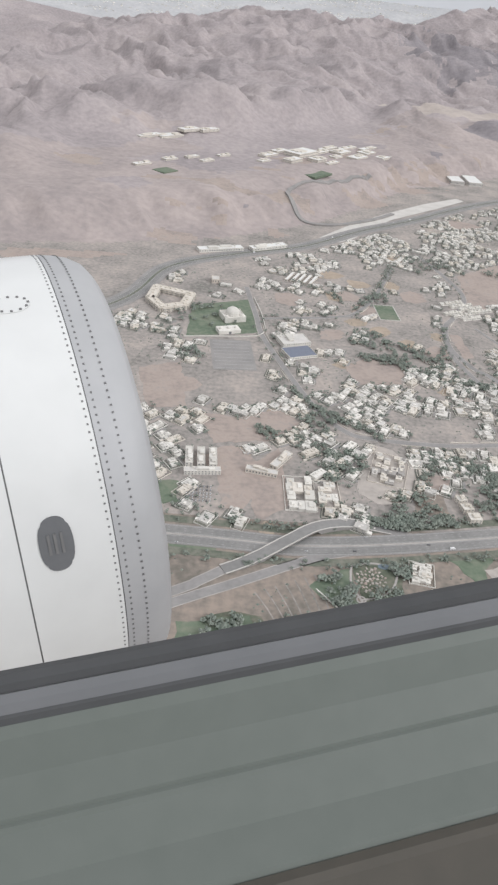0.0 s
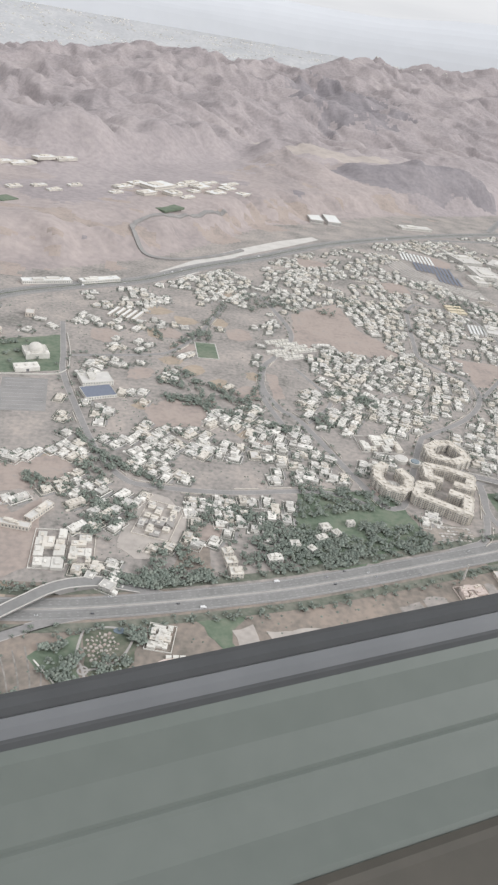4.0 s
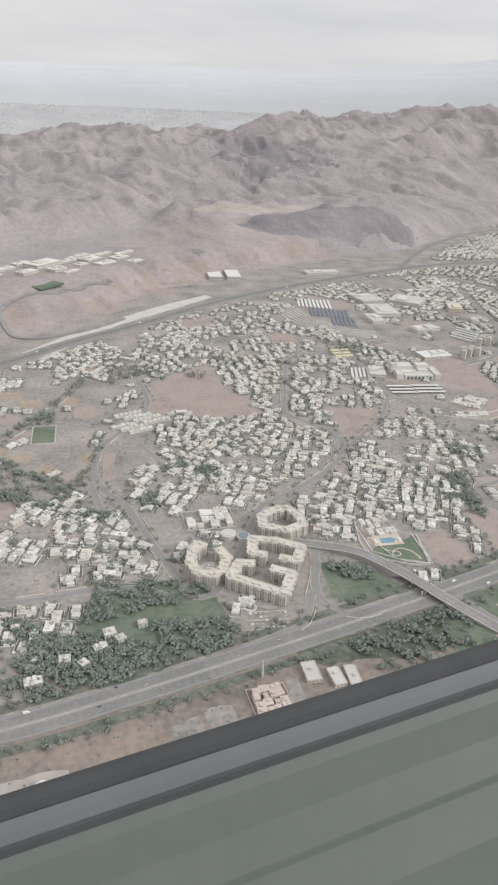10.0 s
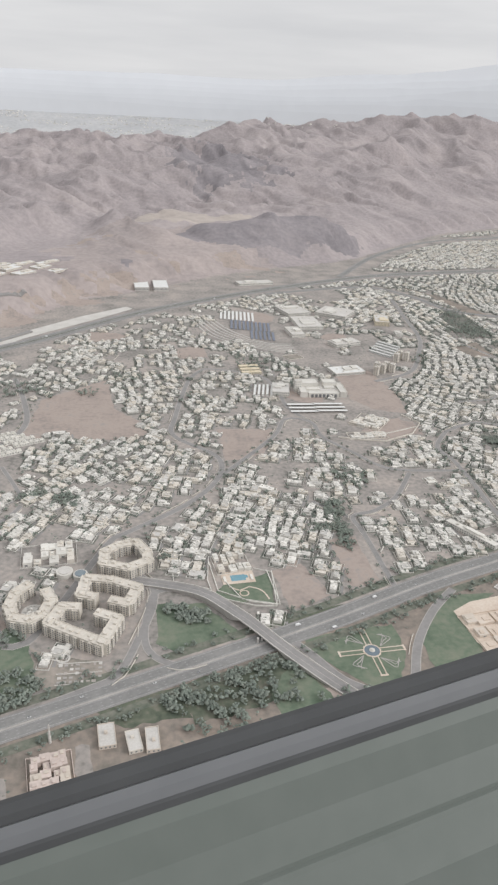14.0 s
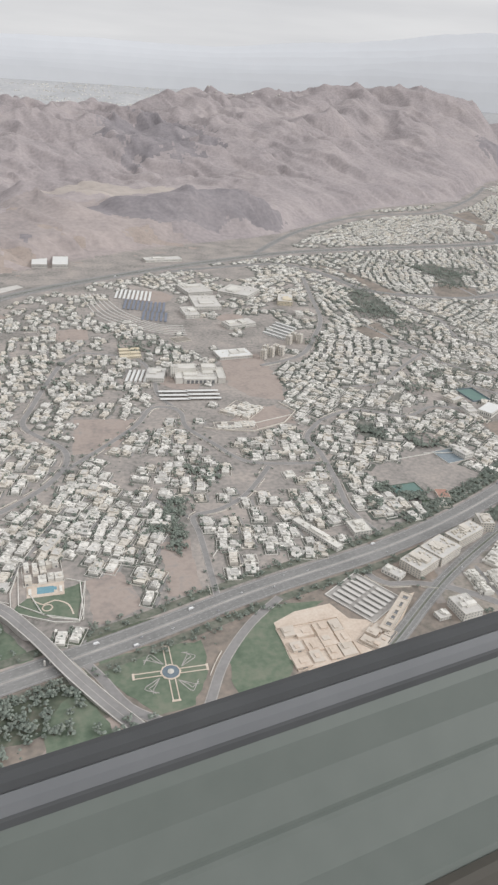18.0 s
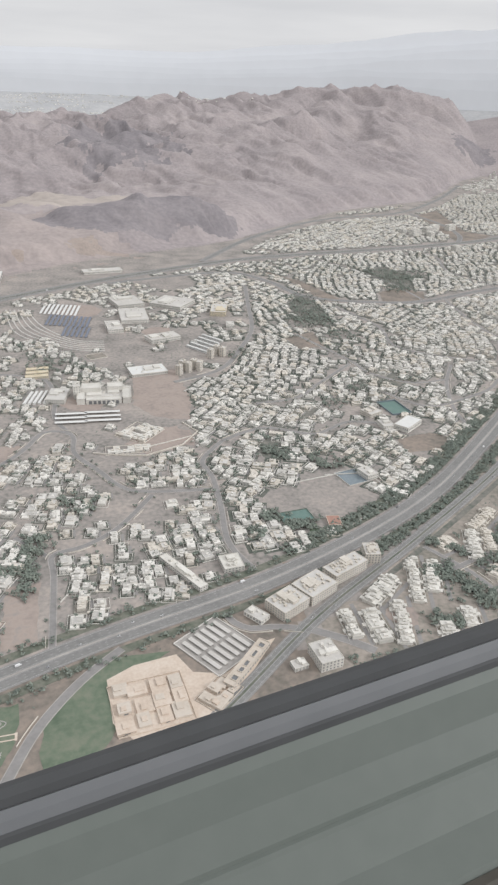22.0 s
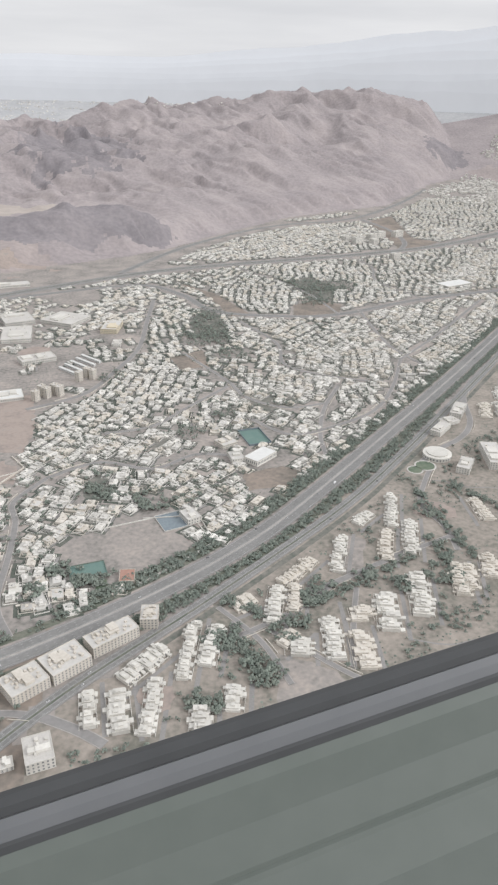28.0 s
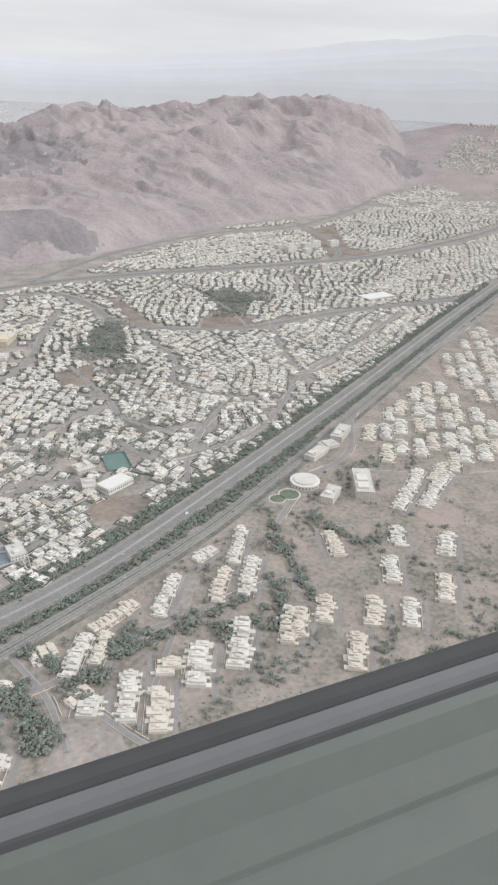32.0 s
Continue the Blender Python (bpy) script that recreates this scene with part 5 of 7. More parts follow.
# white campus and the tower group beside it
for k, c in enumerate(([(757, 1467), (800, 1500), (815, 1440), (770, 1420)], [(765, 1400), (815, 1410), (812, 1340), (770, 1330)], [(740, 1330), (765, 1340), (768, 1290), (745, 1285)], [(852, 1493), (905, 1450), (880, 1400), (832, 1430)], [(800, 1250), (850, 1270), (850, 1240), (805, 1225)])):
    block("campus_hall", "white campus hall with flat roofs", "building", c, 6.5, WHITE_THING, 2, 8, CONCRETE, "campus halls")
TW = "cream residential towers"
for x, y in ((831, 1092), (845, 1101), (838, 1110), (854, 1112), (861, 1104), (886, 1153), (897, 1166), (905, 1158)):
    block("tower_block", "cream residential tower with a flat roof", "tower", (x, y, 9, 7, 0.9), 14, CREAM, 6, 2, group=TW, steps=False)
for j in range(5):
    block("barrack_row", "long low roof of a barrack row", "building", (872 + 8 * j, 1190 + 12 * j, 44, 4, 2.2), 3, METAL_ROOF, 1, 0, METAL_ROOF, "barrack rows", steps=False)
block("ochre_block", "ochre block with a flat roof", "building", [(933, 1403), (965, 1415), (950, 1362), (921, 1357)], 8, YELLOW, 3, 4)
block("ochre_block", "pale block in the long compound", "building", [(940, 1310), (955, 1314), (950, 1290), (937, 1288)], 5, WHITE_THING, 2, 2)
block("depot", "white depot with annexes", "building", [(765, 1118), (815, 1130), (812, 1095), (762, 1090)], 4.2, WHITE_THING, 1, 9, METAL_ROOF)
for c in ([(481, 1700), (511, 1700), (513, 1632), (482, 1627)], [(523, 1700), (553, 1700), (554, 1632), (522, 1627)]):
    x, y, sx, sy, a = rect(*c)
    block("pump_house", "grey flat-roofed waterworks hall", "building", (x, y - 0, sx, sy, a), 8, CONCRETE, 1, 0, METAL_ROOF, steps=False)
block("roadside_shops", "long white roadside shops", "building", [(712, 1712), (795, 1728), (791, 1700), (713, 1684)], 5, WHITE_THING, 1, 6)

# the domed mosque in its garden, and what stands round it
mq = thing("mosque", "white domed mosque in a green walled garden", "mosque", at=(13, 793, 0), turn=0.35)
q = Build()
q.box(0, 0, -0.3, 26, 24, 6.3)
part("prayer_hall", q, WHITE_THING, mq)
part("parapet", rim(26, 24, 5.9, 0.5, 0.8), WHITE_THING, mq)
q = Build()
q.prism(drum(0, 0, 9, 24), 6.0, 7.5)
part("drum", q, WHITE_THING, mq)
part("dome", dome(8.6, 7.5, 0.85), WHITE_THING, mq, "large white dome")
for s in (-1, 1):
    part("small_dome", dome(2.6, 6.0, 0.9, 14, 5), WHITE_THING, mq, at=(s * 10, -8, 0))
gt = thing("mosque_gate", "white arched gatehouse with small domes", "gatehouse", at=(9, 755, 0), turn=0.35)
q = Build()
q.box(0, 0, -0.3, 26, 14, 4.6)
part("body", q, WHITE_THING, gt)
q = Build()
q.box(0, -7, 0, 3, 0.3, 3)
part("doorway", q, DARK, gt)
for x in (-9, 0, 9):
    part("small_dome", dome(2.4, 4.3, 0.9, 14, 5), WHITE_THING, gt, at=(x, 0, 0))
take_ring([(-45, 840), (45, 870), (50, 740), (-42, 725)], 2)
garden_wall("mosque_wall", "curved pale wall round the mosque garden", smooth_line([(-40, 732), (-8, 738), (46, 752), (50, 800), (40, 862)], 8), 1.3, 0.8)
lot = thing("car_park", "large marked car park in front of the mosque", "car park", at=(15, 697, 0), turn=0.1)
q = Build()
q.box(0, 0, -0.2, 46, 72, 0.32)
part("paving", q, PALE_ASPHALT, lot)
for k in range(9):
    q = Build()
    q.box(0, -32 + 8 * k, 0.1, 40, 0.5, 0.06)
    part("bay_line", q, PAINT, lot)
wings("hotel_ring", "white angular apartment ring round a court", [(-88, 826), (-84, 862), (-40, 846), (-46, 812), (-70, 798)], 11, 5.5, CREAM, 2, True)
block("court_hall", "white hall with a dark glazed court", "building", [(65, 745), (97, 757), (101, 733), (70, 722)], 5, WHITE_THING, 2, 4)
block("court_hall", "dark roofed court with white surrounds", "building", [(70, 718), (101, 730), (106, 706), (76, 693)], 3, WHITE_THING, 1, 0, PANEL, steps=False)
for j in range(3):
    block("flat_block", "white narrow flats in parallel rows", "apartment building", (-18 + 10 * j, 494, 25, 6.5, 1.62), 4.5, WHITE_THING, 2, 4, WHITE_THING, "parallel flats")
block("flat_block", "white cross wing of the parallel flats", "apartment building", (-6, 475, 30, 6, 0.12), 4, WHITE_THING, 2, 3)
compound("villa_compound", "white walled compound of connected villas", [(62, 474), (84, 480), (84, 440), (63, 431)], 3.0, (WHITE_THING, WHITE_THING, CREAM), 4, 3, 12)
compound("villa_compound", "cream stepped villas in a walled compound", [(87, 472), (104, 476), (104, 444), (88, 440)], 2.8, (CREAM, WHITE_THING), 4, 3, 14)
block("ribbon_block", "long cream low block on a bare slope", "building", [(27, 481), (33, 486), (58, 481), (54, 475)], 3.6, CREAM, 1, 4)
block("ribbon_block", "long cream low block on a bare slope", "building", [(49, 489), (64, 512), (70, 509), (56, 486)], 3.6, CREAM, 1, 4)
patch([(143, 537), (160, 532), (178, 511), (174, 490), (166, 470), (154, 451), (136, 450), (122, 463), (124, 484), (130, 510)], PALE_APRON, "open_plot", "pale graded apron round an unfinished estate", 0.16, 95)
compound("estate", "unfinished cream and grey estate of joined low units", [(148, 526), (171, 513), (160, 471), (134, 485)], 3.4, (CREAM, CONCRETE, STUCCO_GREY, CREAM), 7, 4, 8)
patch([(170, 472), (193, 472), (194, 440), (163, 440)], BROWN, "open_plot", "dark brown levelled lot beside the estate", 0.12, 96)
patch([(184, 496), (205, 496), (200, 475), (182, 477)], TERRACOTTA, "bare_ground", "reddish bare building plot of raw earth", 0.14, 97)
block("white_shed", "pale square shed on bare ground", "building", [(-17, 916), (-7, 919), (-6, 905), (-16, 902)], 5, SAND, 1, 0, CONCRETE, steps=False)
for c in ([(-43, 1034), (22, 1060), (24, 1045), (-40, 1020)], [(34, 1060), (88, 1092), (90, 1078), (38, 1046)]):
    block("roadside_depot", "long white roadside depot", "building", c, 4.5, WHITE_THING, 1, 8, METAL_ROOF)
for j in range(5):
    block("shed_row", "long narrow pale shed in parallel rows", "building", (90 + 8 * j, 950 - 2 * j, 34, 4, 1.2), 2.6, CREAM, 1, 0, METAL_ROOF, "shed rows", steps=False)
for j in range(4):
    terrace("dense white terrace housing in parallel ranks", (306 + 11.5 * j, 904 - 7.2 * j, 36, 6.6, 0.42), 4.6, WHITE_THING, "white terrace housing")
for j in range(3):
    terrace("dense white terrace housing in parallel ranks", (300 + 10.5 * j, 870 - 7.0 * j, 30, 6.2, 0.42), 4.4, WHITE_THING, "white terrace housing")
fld = thing("football_field", "green football field with a pale edge", "sports field", at=(210, 853, 0), turn=0.05)
q = Build()
q.box(0, 0, -0.2, 27, 48, 0.4)
part("edge", q, CONCRETE, fld)
q = Build()
q.box(0, 0, 0.2, 25, 46, 0.06)
part("turf", q, LAWN, fld)
take_ring([(195, 880), (226, 880), (224, 828), (195, 826)], 4)

# along the near side of the highway
for x, y, r in ((257, 368, 5.6), (240, 366, 4.4)):
    tk = thing("storage_dome", "white domed storage tank on bare ground", "tank", "storage domes", at=(x, y, 0))
    q = Build()
    q.prism(drum(0, 0, r, 24), -0.3, r * 0.7)
    part("wall", q, WHITE_THING, tk)
    part("dome_roof", dome(r, r * 0.7, 0.75, 24, 7), WHITE_THING, tk)
pond = thing("stepped_basin", "round stepped basin with turquoise floor", "basin", at=(168, 338, 0))
for z, r, m, nm in ((0.2, 20, PAVING, "rim"), (0.35, 16, CONCRETE, "step"), (0.5, 13, WATER, "floor")):
    q = Build()
    q.prism(drum(0, 0, r, 32, 0.75), -0.2, z)
    part(nm, q, m if nm != "floor" else material("turquoise_floor", [(0.30, 0.50, 0.45), (0.40, 0.58, 0.52)], 0.2, 0.6, 1.0), pond)
compound("stepped_house", "white stepped house of joined terraces", [(149, 382), (165, 381), (160, 362), (147, 362)], 3.4, (WHITE_THING, WHITE_THING, CREAM), 4, 3, 61)
compound("pink_villa", "pinkish flat-roofed villa of joined rooms in a yard", [(384, 433), (408, 437), (410, 413), (389, 410)], 4.6, (PINK, PINK, SAND), 4, 4, 23, False)
for c, m in (([(424, 453), (435, 456), (436, 437), (426, 436)], SAND), ([(441, 446), (450, 448), (452, 432), (444, 430)], CREAM), ([(453, 448), (463, 448), (462, 430), (455, 430)], SAND)):
    block("warehouse", "low warehouse with a pale roof beside the highway", "building", c, 2.6, m, 1, 1, CONCRETE, "roadside warehouses", steps=False)
for c in ([(352, 420), (372, 424), (380, 398), (360, 392)], [(412, 440), (421, 442), (424, 405), (414, 404)], [(330, 410), (350, 416), (356, 390), (336, 384)]):
    patch(c, EARTH, "open_plot", "pale levelled plot along the highway", 0.06 + 0.001 * (c[0][0] % 7), c[0][0])
mn = thing("signal_mast", "slim pale mast beside the highway", "mast", at=(396, 446, 0))
for z, r in ((0, 0.9), (5, 0.7), (10, 0.45)):
    q = Build()
    q.prism(drum(0, 0, r, 10), z - 0.3, z + 4.8)
    part("shaft", q, CONCRETE, mn)
take_ring([(376, 470), (440, 475), (445, 405), (380, 400)], 2)

# the academy and the white rows on the shelf


def on_slope(x, y):
    return float(height(np.array([float(x)]), np.array([float(y)]))[0])


AC = "academy buildings on the shelf"
for c, h in (((140, 1575, 70, 40, 0.9), 9), ((118, 1500, 40, 22, 0.9), 7), ((170, 1530, 34, 26, 0.9), 7), ((230, 1640, 44, 30, 0.9), 5), ((262, 1600, 46, 26, 0.9), 4), ((215, 1590, 30, 18, 0.9), 4), ((290, 1660, 40, 26, 0.9), 4), ((70, 1540, 44, 20, 0.9), 5), ((95, 1590, 40, 18, 0.9), 5), ((185, 1620, 50, 16, 0.9), 5), ((205, 1668, 60, 14, 0.9), 4), ((250, 1690, 60, 14, 0.9), 4), ((300, 1710, 60, 14, 0.9), 4), ((325, 1640, 40, 22, 0.9), 4), ((60, 1480, 30, 14, 0.9), 4), ((200, 1520, 40, 10, 0.9), 4), ((-180, 1590, 60, 20, 0.8), 5), ((-60, 1690, 50, 20, 0.8), 5), ((-20, 1500, 30, 12, 0.8), 4), ((-50, 1430, 30, 12, 0.8), 4),
             ((-140, 1620, 60, 26, 0.8), 5), ((-100, 1665, 50, 22, 0.8), 5), ((-165, 1360, 36, 14, 0.8), 4), ((-120, 1420, 30, 14, 0.8), 4), ((-80, 1450, 30, 12, 0.8), 4)):
    ob = block("academy_hall", "cream academy building on the mountain shelf", "building", c, h, CREAM, 2, 5, METAL_ROOF, AC)
    ob.location.z = on_slope(c[0], c[1]) - 1.0
for x, y, w, d in ((160, 1420, 60, 34), (-120, 1330, 36, 30)):
    yd = thing("sports_field", "dark green sports field on the shelf", "sports field", at=(x, y, on_slope(x, y) + 0.5), turn=0.9)
    q = Build()
    q.box(0, 0, -3, w, d, 3.6)
    part("turf", q, LAWN, yd)
loop = smooth_line([(277, 1489), (205, 1420), (120, 1345), (99, 1279), (121, 1227), (177, 1222), (248, 1272), (300, 1330)], 3.5)
b = Build()
b.strip(loop, -4, 4, -2, 0)
b.v = [(x, y, on_slope(x, y) + (2.6 if z == 0 else -4)) for x, y, z in b.v]
tagged(new("road", b.mesh("road", PALE_ASPHALT)), "looping grey road up to the shelf", "road", kind="structure")
b = Build()
b.prism([(150, 1108), (200, 1150), (290, 1292), (400, 1404), (474, 1484), (462, 1500), (380, 1430), (300, 1345), (215, 1245), (150, 1150)], -0.2, 0.2)
tagged(new("channel", b.mesh("channel", CONCRETE)), "pale gravel flood channel beside the expressway", "channel", kind="structure")
for x, y in ((1634, 2065), (1690, 2100), (1725, 2135), (1780, 2139)):
    block("clinic_block", "white mid-rise block at the end of the valley", "building", (x, y, 34, 16, 0.5), 16, WHITE_THING, 5, 4)


def flyover():
    """A ramp that climbs on an earth bank, crosses the highway on piers and comes down beside it."""
    ob = thing("flyover", "grey concrete flyover ramp across the highway", "bridge")
    line = smooth_line([(14, 363), (38, 377), (63, 396), (76, 407), (90, 415), (109, 420.5), (123, 420.5), (141, 418)], 5.0)
    n = len(line)
    run = [0.0]
    for (ax, ay), (bx, by) in zip(line, line[1:]):
        run.append(run[-1] + math.hypot(bx - ax, by - ay))
    top = [0.42 + 4.0 * float(step(0.0, 0.44, r / run[-1]) * (1 - step(0.56, 1.0, r / run[-1]))) for r in run]
    for nm, w0, w1, lo, hi, mat in (("deck", -5, 5, -0.8, 0.0, PALE_ASPHALT), ("carriageway", -4, 4, -0.2, 0.06, ASPHALT), ("parapet", 4.4, 5, -0.2, 0.6, CONCRETE), ("parapet", -5, -4.4, -0.2, 0.6, CONCRETE)):
        b = Build()
        b.strip(line, w0, w1, 0, 0)
        for i in range(n):
            for j in range(4):
                x, y, _ = b.v[4 * i + j]
                over = 383 < line[i][1] < 411
                b.v[4 * i + j] = (x, y, (top[i] + lo if nm != "deck" or over else -0.4) if j < 2 else top[i] + hi)
        part(nm, b, mat, ob)
    for x, y in ((60, 393), (72, 404)):
        b = Build()
        b.prism(drum(0, 0, 0.9, 10), -0.3, 3.4)
        part("pier", b, CONCRETE, ob, at=(x, y, 0))


flyover()
rockery = thing("rockery", "rough brown rockery with winding pale paths and a pond", "garden", at=(118, 362, 0))
for k in range(46):
    a, d = k * 2.4, 11 * (k / 46) ** 0.5
    q = Build()
    q.box(d * math.cos(a), d * math.sin(a) * 1.2, -0.2, hand.uniform(1.5, 3.2), hand.uniform(1.0, 2.4), hand.uniform(0.5, 1.2), a, 0, 0.6)
    part("stone", q, PALE_APRON if k % 3 else TERRACOTTA, rockery)
for k, line in enumerate(([(-13, 13), (-15, -6), (-10, -19), (-6, -36)], [(-13, 13), (-3, 17), (9, 17), (20, 9)], [(-10, -19), (2, -16), (14, -6), (20, 9)])):
    q = Build()
    q.strip(smooth_line(line, 3), -0.8, 0.8, 0, 0.3 + 0.01 * k)
    part("path", q, VERGE_STONE, rockery)
q = Build()
q.prism(drum(11, 15, 4.6, 16, 0.6), -0.1, 0.34)
part("pond", q, POND, rockery, "small dark garden pond")
q = Build()
q.strip([*drum(-10, -19, 3.0), (-7, -19)], -0.6, 0.6, 0, 0.31)
part("ring_path", q, VERGE_STONE, rockery)
garden_wall("plot_wall", "straight pale wall along a garden edge", [(78, 350), (100, 323), (118, 300)], 0.9, 0.8)
patch([(204, 380), (219, 386), (227, 360), (211, 347)], PALE_APRON, "open_plot", "pale levelled lot beside the lawn", 0.12, 131)
patch([(22, 343), (45, 356), (67, 367), (91, 328), (61, 302), (32, 323)], BROWN, "field", "brown ploughed field with worn tracks", 0.03, 132)
for k in range(7):
    q = Build()
    q.strip(smooth_line([(36 + 7 * k, 344 + 3.4 * k), (44 + 6.6 * k, 330 + 2 * k), (52 + 5.6 * k, 312 + 2 * k)], 5), -0.5, 0.5, 0, 0.07 + 0.002 * k)
    tagged(new("wheel_track", q.mesh("wheel_track", EARTH)), "pale wheel track over the field", "track", kind="structure")
PKV = "villas in the park"
for x, y, w, d, a in ((292, 500, 9, 8, 0.3), (300, 493, 7, 6, 0.5), (262, 475, 8, 7, 0.1), (243, 456, 12, 7, 0.2), (286, 485, 10, 6, 0.4), (208, 450, 9, 8, 0.2), (211, 438, 10, 9, 0.1), (206, 461, 8, 7, 0.3), (275, 470, 6, 6, 0.7), (316, 508, 7, 5, 0.2)):
    block("park_villa", "pale stepped villa among park trees", "house", (x, y, w, d, a), 4.0, CREAM if x < 215 else WHITE_THING, 2, 4, WHITE_THING, PKV)

for ring in [[(927, 683), (1000, 730), (989, 766)], [(864, 770), (895, 771), (952, 783)], [(516, 629), (519, 585), (544, 568), (564, 562), (566, 571), (564, 609)], [(484, 629), (484, 601), (512, 588)], [(525, 601), (537, 572), (566, 562), (568, 606), (553, 613)], [(687, 673), (687, 645), (673, 625)], [(729, 865), (783, 884), (820, 898)]]:
    garden_wall("plot_wall", "long white wall along an open plot", ring, 1.0, 0.7, WHITE_THING)


# ---- the town ----
SEEDS_A = [(-34, 760, 0.3), (95, 591, 0.45), (155, 603, 0.9), (118, 701, 0.4), (82, 483, 0.4), (103, 518, 0.7), (199, 517, 0.6), (254, 590, 0.8), (267, 479, 0.5), (183, 936, 0.25), (302, 1152, 0.6), (378, 1099, 0.6), (18, 899, 0.3),
           (139, 1009, 0.35), (230, 803, 0.12), (509, 1121, 0.8), (218, 451, 0.5), (-52, 1058, 0.12)]
SEEDS_B = [(247, 608, 0.8), (286, 613, 0.8), (264, 508, 0.4), (425, 773, 0.9), (402, 710, 0.9), (496, 770, 0.9), (530, 690, 1.0), (607, 779, 0.9), (499, 611, 1.0), (611, 661, 0.95), (347, 1180, 0.5), (476, 1182, 0.7), (590, 1184, 0.7),
           (433, 1013, 0.6), (551, 989, 0.7), (615, 956, 0.45), (835, 1450, 0.5), (792, 1270, 0.35), (1269, 2036, 0.9), (1037, 1508, 0.9), (653, 824, 0.7), (712, 822, 0.5), (548, 1316, 0.4)]
SEEDS_C = [(661, 789, 0.7), (685, 752, 0.6), (606, 742, 0.95), (615, 642, 0.9), (690, 642, 0.55), (726, 624, 0.65), (746, 743, 0.45), (801, 692, 0.75), (801, 821, 0.9), (883, 917, 0.97), (1016, 1110, 0.97), (1203, 1267, 0.97), (1321, 1694, 0.97),
           (1299, 2027, 0.95), (999, 1283, 0.9), (1040, 864, 0.8), (1942, 2423, 0.9), (1035, 1551, 0.8), (758, 933, 0.3), (744, 1272, 0.2), (700, 700, 0.5)]
SEEDS_D = [(1066, 1325, 0.95), (1195, 1137, 0.97), (1283, 1102, 0.97), (1504, 1360, 0.97), (1270, 1573, 0.95), (1557, 1633, 0.9), (1471, 2125, 0.97), (2225, 2598, 0.97), (2054, 1875, 0.97), (1238, 2062, 0.97), (1459, 1191, 0.97), (1102, 973, 0.9),
           (1033, 815, 0.8), (1750, 1750, 0.95), (1900, 2150, 0.9), (1120, 1750, 0.6), (2450, 2300, 0.9), (1650, 1900, 0.95), (1200, 900, 0.9)]
SEEDS = SEEDS_A + SEEDS_B + SEEDS_C + SEEDS_D
town = random.Random(21)


